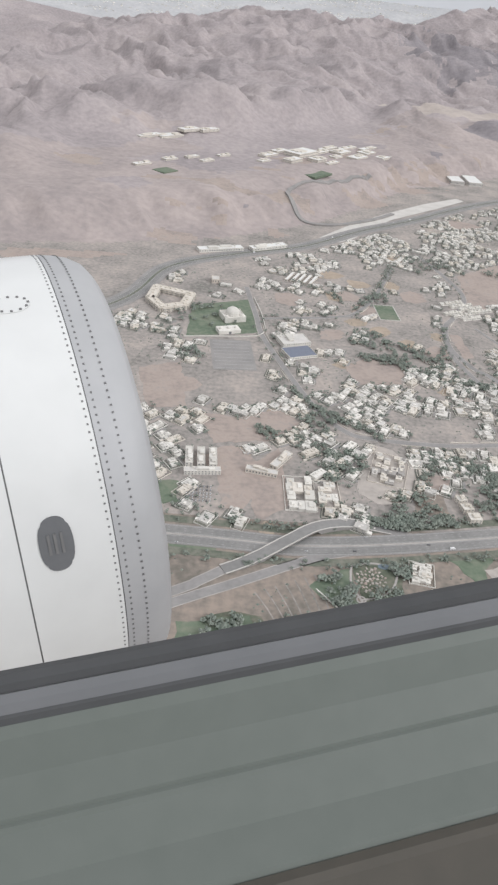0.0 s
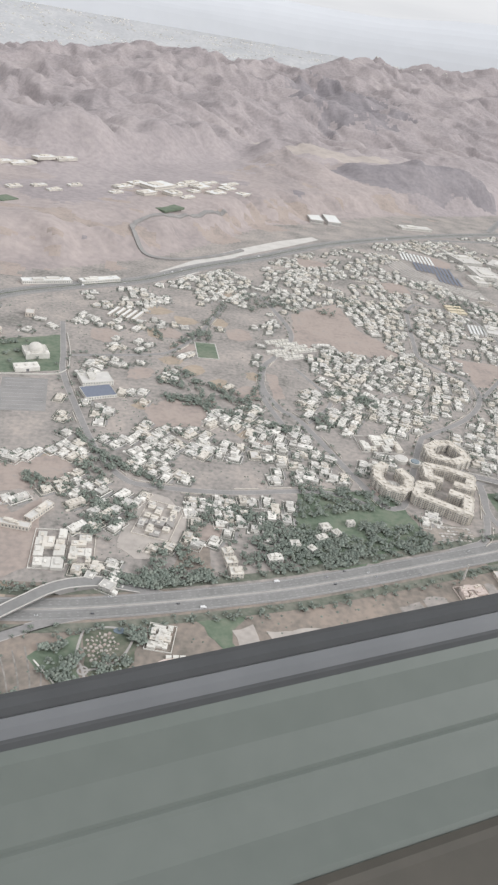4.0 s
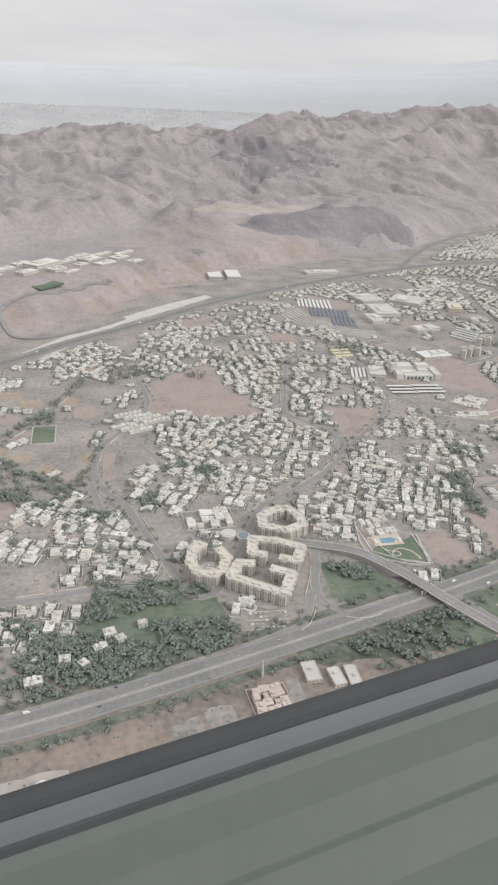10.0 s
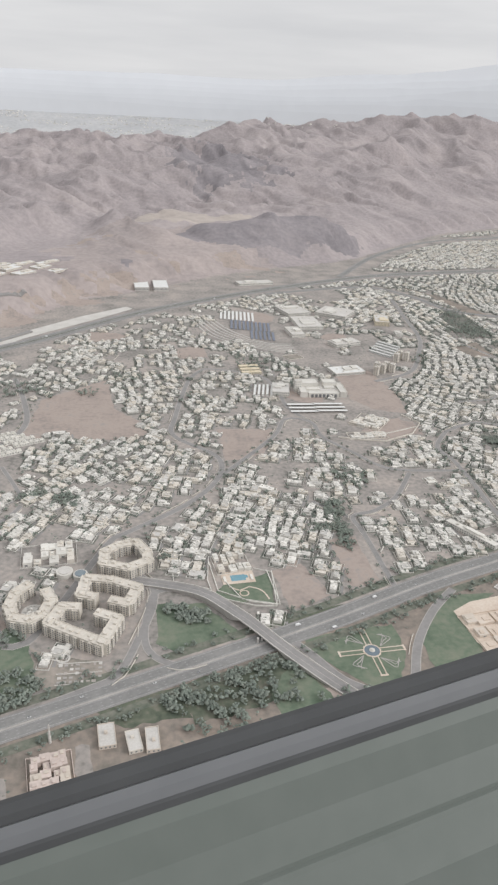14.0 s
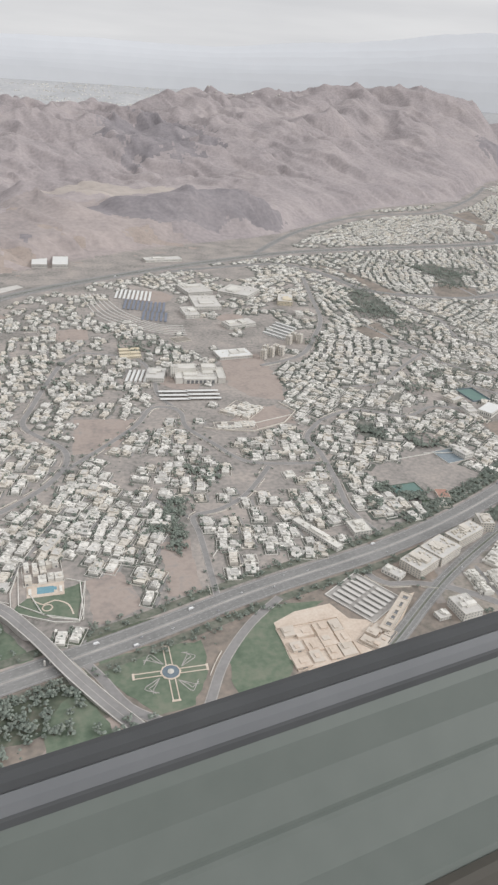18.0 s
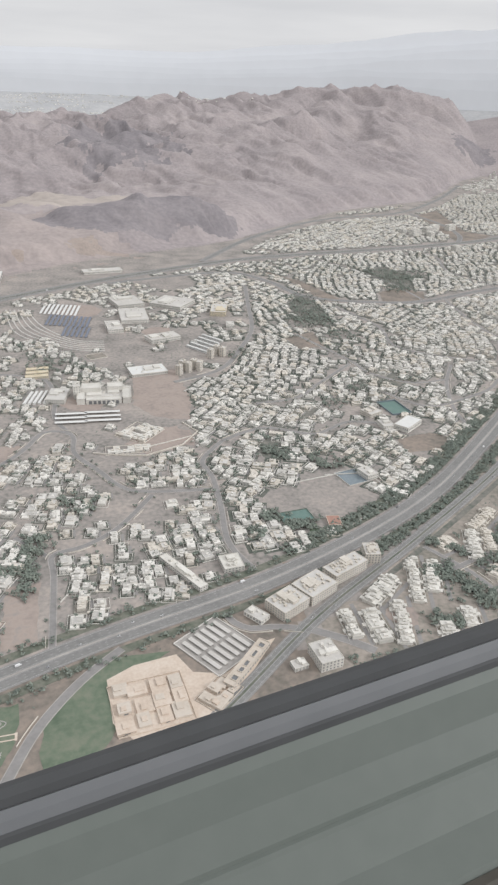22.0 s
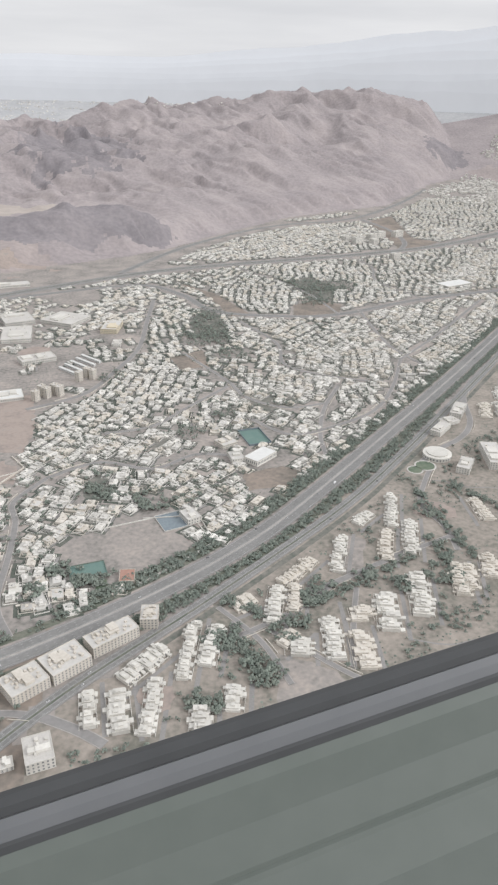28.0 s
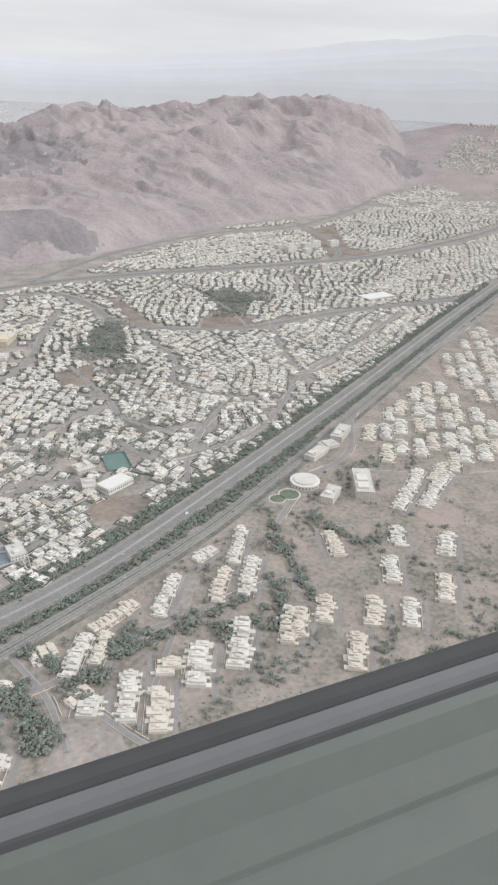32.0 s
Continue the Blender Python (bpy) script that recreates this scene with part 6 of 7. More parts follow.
def villa_boxes(r, near):
    """The boxes of one flat-roofed villa, as (part, slot, x, y, z, sx, sy, sz): a compact block, an angled house, a pair or a short terrace."""
    kind, out = r.random(), []
    h1, h2 = r.uniform(1.5, 2.1), r.uniform(0.9, 1.7)
    if kind < 0.22:
        w, d = r.uniform(11.5, 15.5), r.uniform(5.6, 7.4)
        n = r.choice((3, 4))
        for i in range(n):
            sh, hh = r.uniform(-0.7, 0.7), h1 + h2 * r.uniform(0.35, 1.0)
            out.append(("ground_storey", 0, (i + 0.5) * w / n - w / 2, sh, -0.4 - 0.003 * i, w / n + 0.01, d, hh + 0.4))
            out.append(("stair_room", 0, (i + r.uniform(0.3, 0.7)) * w / n - w / 2, sh + r.uniform(-0.25, 0.25) * d, hh, 1.5, r.uniform(1.4, 2.6), r.uniform(0.5, 1.1)))
        tx, ty, tw, td, tz, ux, uy, uw, ud, two = 0, 0, 0, 0, 0, 0, 0, w, d, False
    else:
        w, d = (r.uniform(6.4, 9.5), r.uniform(5.8, 8.2)) if kind < 0.8 else (r.uniform(9.5, 13), r.uniform(7.5, 9.5))
        out.append(("ground_storey", 0, 0, 0, -0.4, w, d, h1 + 0.4))
        uw, ud = w * r.uniform(0.45, 0.9), d * r.uniform(0.5, 0.92)
        ux, uy = (w - uw) / 2 * r.choice((-1, 1)) * 0.92, (d - ud) / 2 * r.choice((-1, 1)) * 0.92
        two = r.random() < 0.85
        if two:
            out.append(("upper_storey", 0, ux, uy, h1, uw, ud, h2))
        tx, ty, tw, td, tz = (ux, uy, uw, ud, h1 + h2) if two else (0, 0, w, d, h1)
        s = r.choice((-1, 1))
        out.append(("side_wing", 0, s * (w / 2 + r.uniform(0.2, 1.4)), r.uniform(-0.35, 0.35) * d, -0.3, r.uniform(2.4, 4.2), d * r.uniform(0.35, 0.75), h1 * r.uniform(0.7, 1.5)))
        if kind > 0.45:
            out.append(("side_wing", 0, w * r.uniform(-0.32, 0.32), r.choice((-1, 1)) * (d / 2 + r.uniform(0.2, 1.2)), -0.3, w * r.uniform(0.3, 0.6), r.uniform(2.0, 3.6), h1 * r.uniform(0.6, 1.3)))
        for s in (1, -1):
            out.append(("parapet", 0, tx + s * (tw / 2 - 0.1), ty, tz, 0.3, td, 0.4))
            out.append(("parapet", 0, tx, ty + s * (td / 2 - 0.1), tz, tw - 0.7, 0.3, 0.4))
        out.append(("roof_deck", 2, tx, ty, tz, tw - 0.6, td - 0.6, 0.08))
        out.append(("roof_patch", 1, tx + r.uniform(-0.2, 0.2) * tw, ty + r.uniform(-0.2, 0.2) * td, tz, tw * r.uniform(0.15, 0.3), td * r.uniform(0.15, 0.3), 0.12))
        out.append(("stair_room", 0, tx + r.uniform(-0.25, 0.25) * tw, ty + r.uniform(-0.25, 0.25) * td, tz, r.uniform(1.5, 3.2), r.uniform(1.5, 2.8), r.uniform(0.6, 1.3)))
        if r.random() < 0.6:
            out.append(("porch", 0, w * r.uniform(-0.3, 0.3), -d / 2 - 0.9, -0.3, r.uniform(2, 3.5), 1.9, 1.6))
    if r.random() < 0.5:
        out.append(("outhouse", 0, (w / 2 + 2.4) * r.choice((-1, 1)), (d / 2 + 1.6) * r.choice((-1, 1)), -0.3, r.uniform(1.6, 3.4), r.uniform(1.5, 2.4), r.uniform(1.1, 1.6)))
    if near:
        for s in (1, -1):
            for k in (-0.24, 0.24):
                out.append(("window", 1, k * w, s * d / 2, 0.5, 0.9, 0.1, 0.8))
                if two:
                    out.append(("window", 1, ux + k * uw, uy + s * ud / 2, h1 + 0.25, 0.85, 0.1, 0.7))
        px, py = r.uniform(1.6, 3.2), r.uniform(1.4, 2.6)
        for s in (1, -1):
            out.append(("boundary_wall", 0, s * (w / 2 + px), 0, -0.2, 0.32, d + 2 * py + 0.32, 0.95))
            out.append(("boundary_wall", 0, 0, s * (d / 2 + py), -0.2, w + 2 * px - 0.32, 0.32, 0.93))
    return out


def near_seed(x, y):
    return min(range(len(SEEDS)), key=lambda i: (SEEDS[i][0] - x) ** 2 + (SEEDS[i][1] - y) ** 2)


PLOTS = []
EX, EY = [p[0] for p in EXPRESSWAY], [p[1] for p in EXPRESSWAY]
HX, HY = [p[0] for p in HIGHWAY], [p[1] for p in HIGHWAY]
for i, (sx, sy, dens) in enumerate(SEEDS):
    a = 0.3 + 1.5 * float(fbm(np.array([sx / 260.0]), np.array([sy / 260.0]), 2)[0])
    if sx > 1900:
        a = 1.1
    c, s = math.cos(a), math.sin(a)
    for m in range(-26, 27):
        for n in range(-26, 27):
            u = m * (12.8 if sx > 850 else 10.2)
            v = (n // 2) * (27.5 if sx > 850 else 22.5) + (n % 2) * (11.8 if sx > 850 else 9.4)
            u, v = u + town.uniform(-2.4, 2.4) + 3 * math.sin(v / 31 + i), v + town.uniform(-1.7, 1.7)
            x, y = sx + u * c - v * s, sy + u * s + v * c
            wx, wy = float(value_noise(np.float64(x / 85 + 3), np.float64(y / 85))) - 0.5, float(value_noise(np.float64(x / 85), np.float64(y / 85 + 7))) - 0.5
            gap = float(value_noise(np.float64(x / 38 + 11), np.float64(y / 38 + 5)))
            x, y = x + 34 * wx, y + 34 * wy
            if gap > (0.9 if x > 850 else 0.76) or gap > 1.15 * dens + 0.15:
                continue
            keep = town.random()
            if not free(x, y) or keep > dens ** 0.5 or (x < 1060 and y > np.interp(x, EX, EY) + 14) or y < np.interp(x, HX, HY) + 17 or y > np.interp(x, FOOT_X, FOOT_Y) - 45:
                continue
            if near_seed(x, y) != i:
                continue
            take(x, y, 4.4 if sx > 850 else 3.2)
            PLOTS.append((x, y, a + town.uniform(-0.13, 0.13) + 0.9 * wx + (math.pi / 2 if town.random() < 0.13 else 0), town.random()))
PLOTS.sort(key=lambda q: q[1])
near_plots = [q for q in PLOTS if q[1] < np.interp(q[0], HX, HY) + 260]
single = set(id(q) for q in near_plots[::max(1, len(near_plots) // 103)][:103])
VT = ["white two-storey flat-roofed villa in a walled plot", "pale stepped villa with roof stair room", "white cube villa with small dark windows"]
# twelve villas are built part by part, and the rest of the single ones repeat them
models = []
for k in range(12):
    r = random.Random(300 + k)
    boxes = villa_boxes(r, True)
    groups = {}
    for nm, slot, x, y, z, w, d, h in boxes:
        if nm in ("parapet", "boundary_wall"):
            groups.setdefault(nm, []).append((slot, x, y, z, w, d, h))
        else:
            groups.setdefault((nm, len(groups)), []).append((slot, x, y, z, w, d, h))
    models.append(groups)


def villa_thing(k, x, y, a):
    ob = thing("villa", VT[k % 3], "villa", "single villas", at=(x, y, 0), turn=a)
    for nm, bs in models[k].items():
        b = Build()
        for slot, bx, by, z, w, d, h in bs:
            b.box(bx, by, z, w, d, h)
        part(nm if isinstance(nm, str) else nm[0], b, (WHITE_THING if k % 4 else CREAM, DARK, ROOFGREY)[bs[0][0]], ob)
    return ob


built = {}
lanes, yards, green_yards = Build(), Build(), Build()
clusters = {}
for q in PLOTS:
    x, y, a, pick = q
    if id(q) in single:
        k = int(pick * 12)
        m = pose(x, y, 0) @ Matrix.Rotation(a, 4, "Z")
        if k in built:
            copy_thing(built[k], m)
        else:
            built[k] = villa_thing(k, x, y, a)
        continue
    near = y < np.interp(x, HX, HY) + 330
    b = clusters.setdefault((near_seed(x, y)), Build())
    c, s = math.cos(a), math.sin(a)
    lanes.box(x - 7.0 * -s, y - 7.0 * c, -0.1, 10.5, 2.6, 0.19 + 0.02 * pick, a, 0, 1.0, False)
    # Dark sheet under each villa: planting plus painted shade of the gaps.
    (green_yards if x > 830 else yards).box(x, y, -0.1, *((21.0, 18.0) if x > 830 else (17.0, 14.5)), 0.13 + 0.02 * pick, a, 0, 1.0, False)
    tone = 3 if pick * 7 % 1 > 0.7 else 0
    small = 1.08 if x > 850 else 1.0
    for nm, slot, bx, by, z, w, d, h in villa_boxes(random.Random(int(pick * 1e6)), near):
        bx, by, w, d, h = bx * small, by * small, w * small, d * small, h
        if nm == "roof_patch" and near:
            slot = 2
        if not near and nm in ("outhouse", "porch") and y > 1300 or y > 1400 and nm in ("parapet", "roof_deck") or y > 2000 and nm == "roof_patch":
            continue
        b.box(x + bx * c - by * s, y + bx * s + by * c, z, w, d, h, a, tone if slot == 0 else slot, 1.0, False)
for k, b in clusters.items():
    tagged(new("villas", b.mesh("villas", WHITE, DARK, ROOFGREY, CREAM)), "crowded white flat-roofed villas with roof boxes", "villas", kind="stuff")
tagged(new("yards", yards.mesh("yards", YARD)), "dark planted yards round the villas", "yards", kind="stuff")
tagged(new("yards", green_yards.mesh("yards", GREEN_YARD)), "green planted yards between crowded villas", "yards", kind="stuff")
tagged(new("lanes", lanes.mesh("lanes", PALE_ASPHALT)), "narrow grey lanes between the villas", "lanes", kind="stuff")

# ---- the round pool and the domed tanks below the highway ----
pool = thing("round_pool", "round teal basin with a coral-coloured terrace ring", "pool", at=(165, 340, 0))
for r, z, m, nm, lab in ((17.0, 0.28, PINK, "terrace", "coral-coloured terrace"), (12.2, 0.34, TEAL, "coping", "teal coping ring"), (10.6, 0.38, WATER, "basin", "pale teal water")):
    q = Build()
    q.prism(drum(0, 0, r, 40, 0.9), -0.2, z)
    part(nm, q, m, pool, lab)
q = Build()
for k in range(3):
    q.box(-4.5 + 4.5 * k, 15.2, 0.2, 3.6, 2.2, 1.2 + 0.2 * (k % 2))
part("changing_hut", q, WHITE_THING, pool)
for x, y, r in ((257, 373, 5.6), (238, 367, 4.4)):
    tank = thing("domed_tank", "white domed tank on a pale paved yard", "tank", "domed tanks", at=(x, y, 0))
    q = Build()
    rows, n = 7, 24
    pts = [(r * math.cos(j * math.pi / 2 / rows) * math.cos(i * 2 * math.pi / n), r * math.cos(j * math.pi / 2 / rows) * math.sin(i * 2 * math.pi / n), 0.9 + 0.85 * r * math.sin(j * math.pi / 2 / rows)) for j in range(rows) for i in range(n)] + [(0, 0, 0.9 + 0.85 * r)]
    q.face_loop(pts, [(j * n + i, j * n + (i + 1) % n, (j + 1) * n + (i + 1) % n, (j + 1) * n + i) for j in range(rows - 1) for i in range(n)] + [((rows - 1) * n + i, (rows - 1) * n + (i + 1) % n, rows * n) for i in range(n)])
    part("dome", q, WHITE_THING, tank)
    q = Build()
    q.prism(drum(0, 0, r + 0.25, 24), -0.2, 1.0)
    part("ring_wall", q, CONCRETE, tank)
    q = Build()
    q.prism(drum(0, 0, 0.5, 10), 0.85 * r + 0.8, 0.85 * r + 1.3)
    part("vent_cap", q, CONCRETE, tank)
patch([(228, 380), (270, 386), (276, 362), (232, 354)], PALE_APRON, "yard", "pale paved yard round the domed tanks", 0.08, 260)

# ---- walled plots on the open land ----
walls = random.Random(61)
plot_walls = 0
while plot_walls < 120:
    x, y, w, d, a = walls.uniform(-80, 900), walls.uniform(440, 1450), walls.uniform(16, 38), walls.uniform(14, 28), walls.uniform(0, 1.5)
    if y > np.interp(x, EX, EY) - 30 or y < np.interp(x, HX, HY) + 40:
        continue
    ring = ring_of(x, y, w, d, a)
    plot_walls += 1
    if not all(free(px, py) for px, py in ring + [(x, y)]):
        continue
    garden_wall("plot_wall", "low pale wall round an open plot", ring, 0.8, 0.45, CREAM, True)
    if walls.random() < 0.5:
        patch(ring, walls.choice((TERRACOTTA, SCRUB, SCRUB)), "walled_plot", "bare earth inside a walled plot", 0.02 + 0.0003 * plot_walls, plot_walls)

# ---- walls along the streets ----
b = Build()
for line, w in MINOR:
    run, side = [], walls.choice((1, -1))
    for k, (x, y) in enumerate(line[1:-1]):
        (ax, ay), (bx, by) = line[k], line[k + 2]
        d = math.hypot(bx - ax, by - ay) or 1.0
        off = (0.9 * w + 2.6) * side
        run.append((x - (by - ay) / d * off, y + (bx - ax) / d * off))
        if len(run) > walls.randint(2, 6):
            if walls.random() < 0.62 and y > 440:
                b.strip(run, -0.22, 0.22, -0.2, 0.85)
            run, side = [], walls.choice((1, -1))
tagged(new("street_walls", b.mesh("street_walls", CREAM)), "low pale boundary walls along the streets", "walls", kind="stuff")

# ---- trees ----
BARK = material("tree_bark", [(0.12, 0.09, 0.07), (0.19, 0.15, 0.12)], 0.8, 0.95, 4.0)


def tree_boxes(b, x, y, h, spread, r, clumps):
    """Trunk, three limbs and a crown of many loose leaf clumps."""
    t = 0.06 * h
    b.box(x, y, -0.2, t * 2, t * 2, h * 0.5, r.random(), 1, 0.6)
    for k in range(3 if clumps > 4 else 1):
        a = r.uniform(0, 6.28)
        ex, ey, ez = x + math.cos(a) * spread * 0.45, y + math.sin(a) * spread * 0.45, h * r.uniform(0.6, 0.8)
        b.face_loop([(x - t, y, h * 0.35), (x + t, y, h * 0.35), (ex, ey, ez), (x, y + t, h * 0.4)], [(0, 1, 2), (1, 3, 2), (3, 0, 2)], 1)
    for k in range(clumps):
        a, rad, up = r.uniform(0, 6.28), spread * math.sqrt(r.random()), r.uniform(0.42, 1.0)
        rad *= 1.15 - 0.6 * abs(up - 0.62)
        px, py, pz = x + math.cos(a) * rad, y + math.sin(a) * rad, h * up
        q = spread * r.uniform(0.3, 0.52)
        w = r.uniform(0, 1.57)
        rim_pts = [(px + q * r.uniform(0.65, 1.35) * math.cos(w + 1.2566 * j), py + q * r.uniform(0.65, 1.35) * math.sin(w + 1.2566 * j), pz - q * r.uniform(0.1, 0.5)) for j in range(5)]
        b.face_loop(rim_pts + [(px + r.uniform(-0.2, 0.2) * q, py + r.uniform(-0.2, 0.2) * q, pz + q * r.uniform(0.4, 0.9))],
                    [(0, 1, 5), (1, 2, 5), (2, 3, 5), (3, 4, 5), (4, 0, 5)], 0)


grove = random.Random(77)
GROVES = [((92, 350), 14, 36), ((128, 345), 12, 26), ((140, 372), 8, 16), ((100, 332), 8, 14), ((-15, 795), 38, 40), ((-30, 690), 14, 16), ((98, 566), 16, 22), ((118, 505), 18, 34), ((170, 765), 26, 40), ((200, 735), 26, 46), ((240, 722), 22, 34), ((205, 900), 18, 30), ((330, 690), 14, 16), ((390, 745), 14, 22),
          ((650, 1150), 26, 40), ((655, 705), 14, 34), ((632, 670), 9, 16), ((690, 770), 20, 22), ((930, 1160), 22, 24), ((1090, 1310), 44, 120), ((1120, 1230), 30, 60), ((1010, 960), 20, 32), ((955, 815), 22, 40), ((1060, 1010), 16, 22),
          ((1420, 1620), 46, 90), ((1330, 1500), 30, 50), ((400, 1040), 16, 16), ((300, 1060), 30, 46), ((540, 1010), 20, 26), ((455, 1100), 20, 28), ((165, 430), 30, 60), ((20, 300), 24, 50), ((60, 300), 24, 40), ((885, 695), 8, 18), ((862, 712), 8, 16),
          ((1035, 610), 18, 30), ((1075, 650), 14, 22), ((1180, 650), 16, 22), ((1215, 745), 16, 20), ((1140, 640), 12, 16), ((845, 690), 10, 16), ((590, 440), 30, 40), ((500, 470), 34, 90), ((540, 480), 26, 60), ((420, 470), 12, 10), ((155, 428), 12, 40), ((185, 428), 10, 34), ((990, 605), 16, 34), ((1005, 570), 16, 30), ((960, 550), 12, 20), ((1060, 640), 12, 20), ((1115, 660), 10, 16), ((250, 480), 24, 60), ((300, 470), 20, 50), ((335, 500), 14, 40), ((500, 552), 10, 24), ((483, 560), 10, 24)]
BELTS = [([(161, 718), (198, 706), (233, 682), (286, 665)], 9, 170),
         ([(77, 624), (105, 587), (131, 569), (151, 550)], 6, 90),
         ([(97, 525), (109, 502), (102, 482)], 12, 90),
         ([(122, 428), (143, 426), (169, 424)], 4, 70),
         ([(43, 547), (58, 536)], 9, 40),
         ([(170, 853), (204, 912), (227, 983), (250, 1038)], 7, 80),
         ([(282, 1014), (323, 1053), (354, 1028)], 8, 60),
         ([(90, 935), (143, 901), (156, 868)], 5, 40),
         ([(274, 815), (257, 734), (260, 694)], 4, 30),
         ([(172, 458), (186, 498), (200, 525)], 5, 40),
         ([(209, 518), (247, 503), (283, 488)], 14, 130),
         ([(218, 457), (266, 460), (300, 475)], 16, 120),
         ([(608, 1252), (642, 1157), (700, 1101)], 6, 70),
         ([(494, 1097), (546, 1085)], 6, 50),
         ([(348, 756), (367, 762)], 8, 50),
         ([(644, 697), (650, 660), (644, 640)], 8, 110),
         ([(1042, 1384), (1066, 1328), (1109, 1314)], 12, 120),
         ([(818, 1265), (831, 1234)], 8, 40),
         ([(687, 1142), (714, 1127)], 8, 40),
         ([(890, 851), (911, 833)], 10, 70),
         ([(869, 724), (882, 695), (906, 696)], 8, 70),
         ([(1312, 1704), (1348, 1602), (1429, 1591)], 14, 120),
         ([(1084, 1478), (1125, 1402), (1122, 1310)], 14, 140),
         ([(973, 610), (995, 594), (1000, 572)], 9, 60),
         ([(992, 655), (1015, 630)], 7, 50),
         ([(1219, 778), (1218, 718), (1220, 674)], 6, 80),
         ([(1063, 633), (1115, 657), (1165, 677)], 4, 70),
         ([(1194, 702), (1195, 671), (1185, 638)], 7, 70),
         ([(1262, 781), (1291, 736), (1330, 748)], 8, 60)]
spots = []
for line, wide, count in BELTS:
    way = smooth_line(line, 4.0)
    for _ in range(count):
        x, y = grove.choice(way)
        spots.append((x + grove.gauss(0, wide * 0.5), y + grove.gauss(0, wide * 0.6), grove.uniform(2.2, 4.2)))
for (gx, gy), r, n in GROVES:
    for _ in range(n):
        a, d = grove.uniform(0, 6.28), r * math.sqrt(grove.random())
        spots.append((gx + d * math.cos(a), gy + d * math.sin(a), grove.uniform(3.0, 5.2)))
for ring in HOLLOWS:
    x0, x1, y0, y1 = min(p[0] for p in ring), max(p[0] for p in ring), min(p[1] for p in ring), max(p[1] for p in ring)
    for _ in range(int((x1 - x0) * (y1 - y0) / 44)):
        x, y = grove.uniform(x0, x1), grove.uniform(y0, y1)
        if inside(x, y, ring) and value_noise(np.float64(x / 16), np.float64(y / 16)) > 0.45:
            spots.append((x + grove.gauss(0, 13), y + grove.gauss(0, 20), grove.uniform(2.4, 5.2)))
PARK = [(280, 563), (364, 560), (378, 525), (385, 490), (310, 452), (268, 446), (252, 466), (271, 527)]
for _ in range(900):
    x, y = grove.uniform(242, 395), grove.uniform(436, 568)
    if inside(x, y, PARK) and not 492 < y + 0.25 * (300 - x) < 520 or (y < np.interp(x, HX, HY) + 34 and y > np.interp(x, HX, HY) + 15):
        spots.append((x, y, grove.uniform(2.2, 4.5)))
for k in range(len(HIGHWAY) - 1):
    (ax, ay), (bx, by) = HIGHWAY[k], HIGHWAY[k + 1]
    d = math.hypot(bx - ax, by - ay)
    nx, ny = -(by - ay) / d, (bx - ax) / d
    if -100 < ax < 2000:
        sv = np.interp(ax, [p[0] for p in SERVICE], [p[1] for p in SERVICE]) if ax > 930 else None
        for _ in range(64 if ax > 860 else 8):
            f, side = grove.random(), grove.choice((1, -1))
            off = grove.uniform(14, 31 if ax > 860 else 26) * side if side > 0 or ax < 930 else -grove.uniform(14, 34 if ax < 1300 else 22)
            spots.append((ax + (bx - ax) * f + nx * off, ay + (by - ay) * f + ny * off, grove.uniform(1.8, 3.4)))
dense = [q for q in PLOTS if q[0] > 850 and q[1] < 1900]
for k in range(12400):
    x, y, _a, _p = grove.choice(PLOTS if k < 5200 else dense)
    if k < 5200 or value_noise(np.float64(x / 60 + 9), np.float64(y / 60)) > 0.5:
        reach = 7 if k < 5200 else 9
        spots.append((x + grove.uniform(-reach, reach), y + grove.uniform(-reach, reach), grove.uniform(1.7, 3.2) if k < 5200 else grove.uniform(2.2, 3.8)))
west = [q for q in PLOTS if q[0] < 850]
for _ in range(4200):
    x, y, _a, _p = grove.choice(west)
    spots.append((x + grove.uniform(-11, 11), y + grove.uniform(-11, 11), grove.uniform(1.8, 3.4)))
for line, w in MINOR:
    for (ax, ay), (bx, by) in zip(line, line[1:]):
        if -100 < ax < 1300 and 560 < ay < 1500 and value_noise(np.float64(ax / 60), np.float64(ay / 60)) > 0.48:
            f, off = grove.random(), (w + grove.uniform(1.6, 4)) * grove.choice((1, -1))
            d = math.hypot(bx - ax, by - ay) or 1
            spots.append((ax + (bx - ax) * f - (by - ay) / d * off, ay + (by - ay) * f + (bx - ax) / d * off, grove.uniform(1.8, 3.2)))
SX, SY = [p[0] for p in SERVICE], [p[1] for p in SERVICE]
spots = [q for q in spots if abs(q[1] - np.interp(q[0], HX, HY)) > 15 and not (q[0] > 700 and abs(q[1] - np.interp(q[0], SX, SY)) < 9)]
for _ in range(9000):
    x, y = grove.uniform(-250, 1250), grove.uniform(280, 1700)
    if free(x, y) and y < np.interp(x, EX, EY) - 14 and value_noise(np.float64(x / 30), np.float64(y / 30)) > 0.45:
        spots.append((x, y, grove.uniform(0.8, 1.5)))
for _ in range(7000):
    x, y = grove.uniform(870, 1420), grove.uniform(470, 900)
    if free(x, y) and y < np.interp(x, SX, SY) - 10 and value_noise(np.float64(x / 26), np.float64(y / 26)) > 0.52:
        spots.append((x, y, grove.uniform(1.4, 3.2)))
spots.sort(key=lambda q: q[1] - np.interp(q[0], HX, HY))
tree_models = []
single_trees = [q for q in spots if q[2] > 2.4][20:20 + 720:6]
left = [q for q in spots if q not in set(single_trees)]
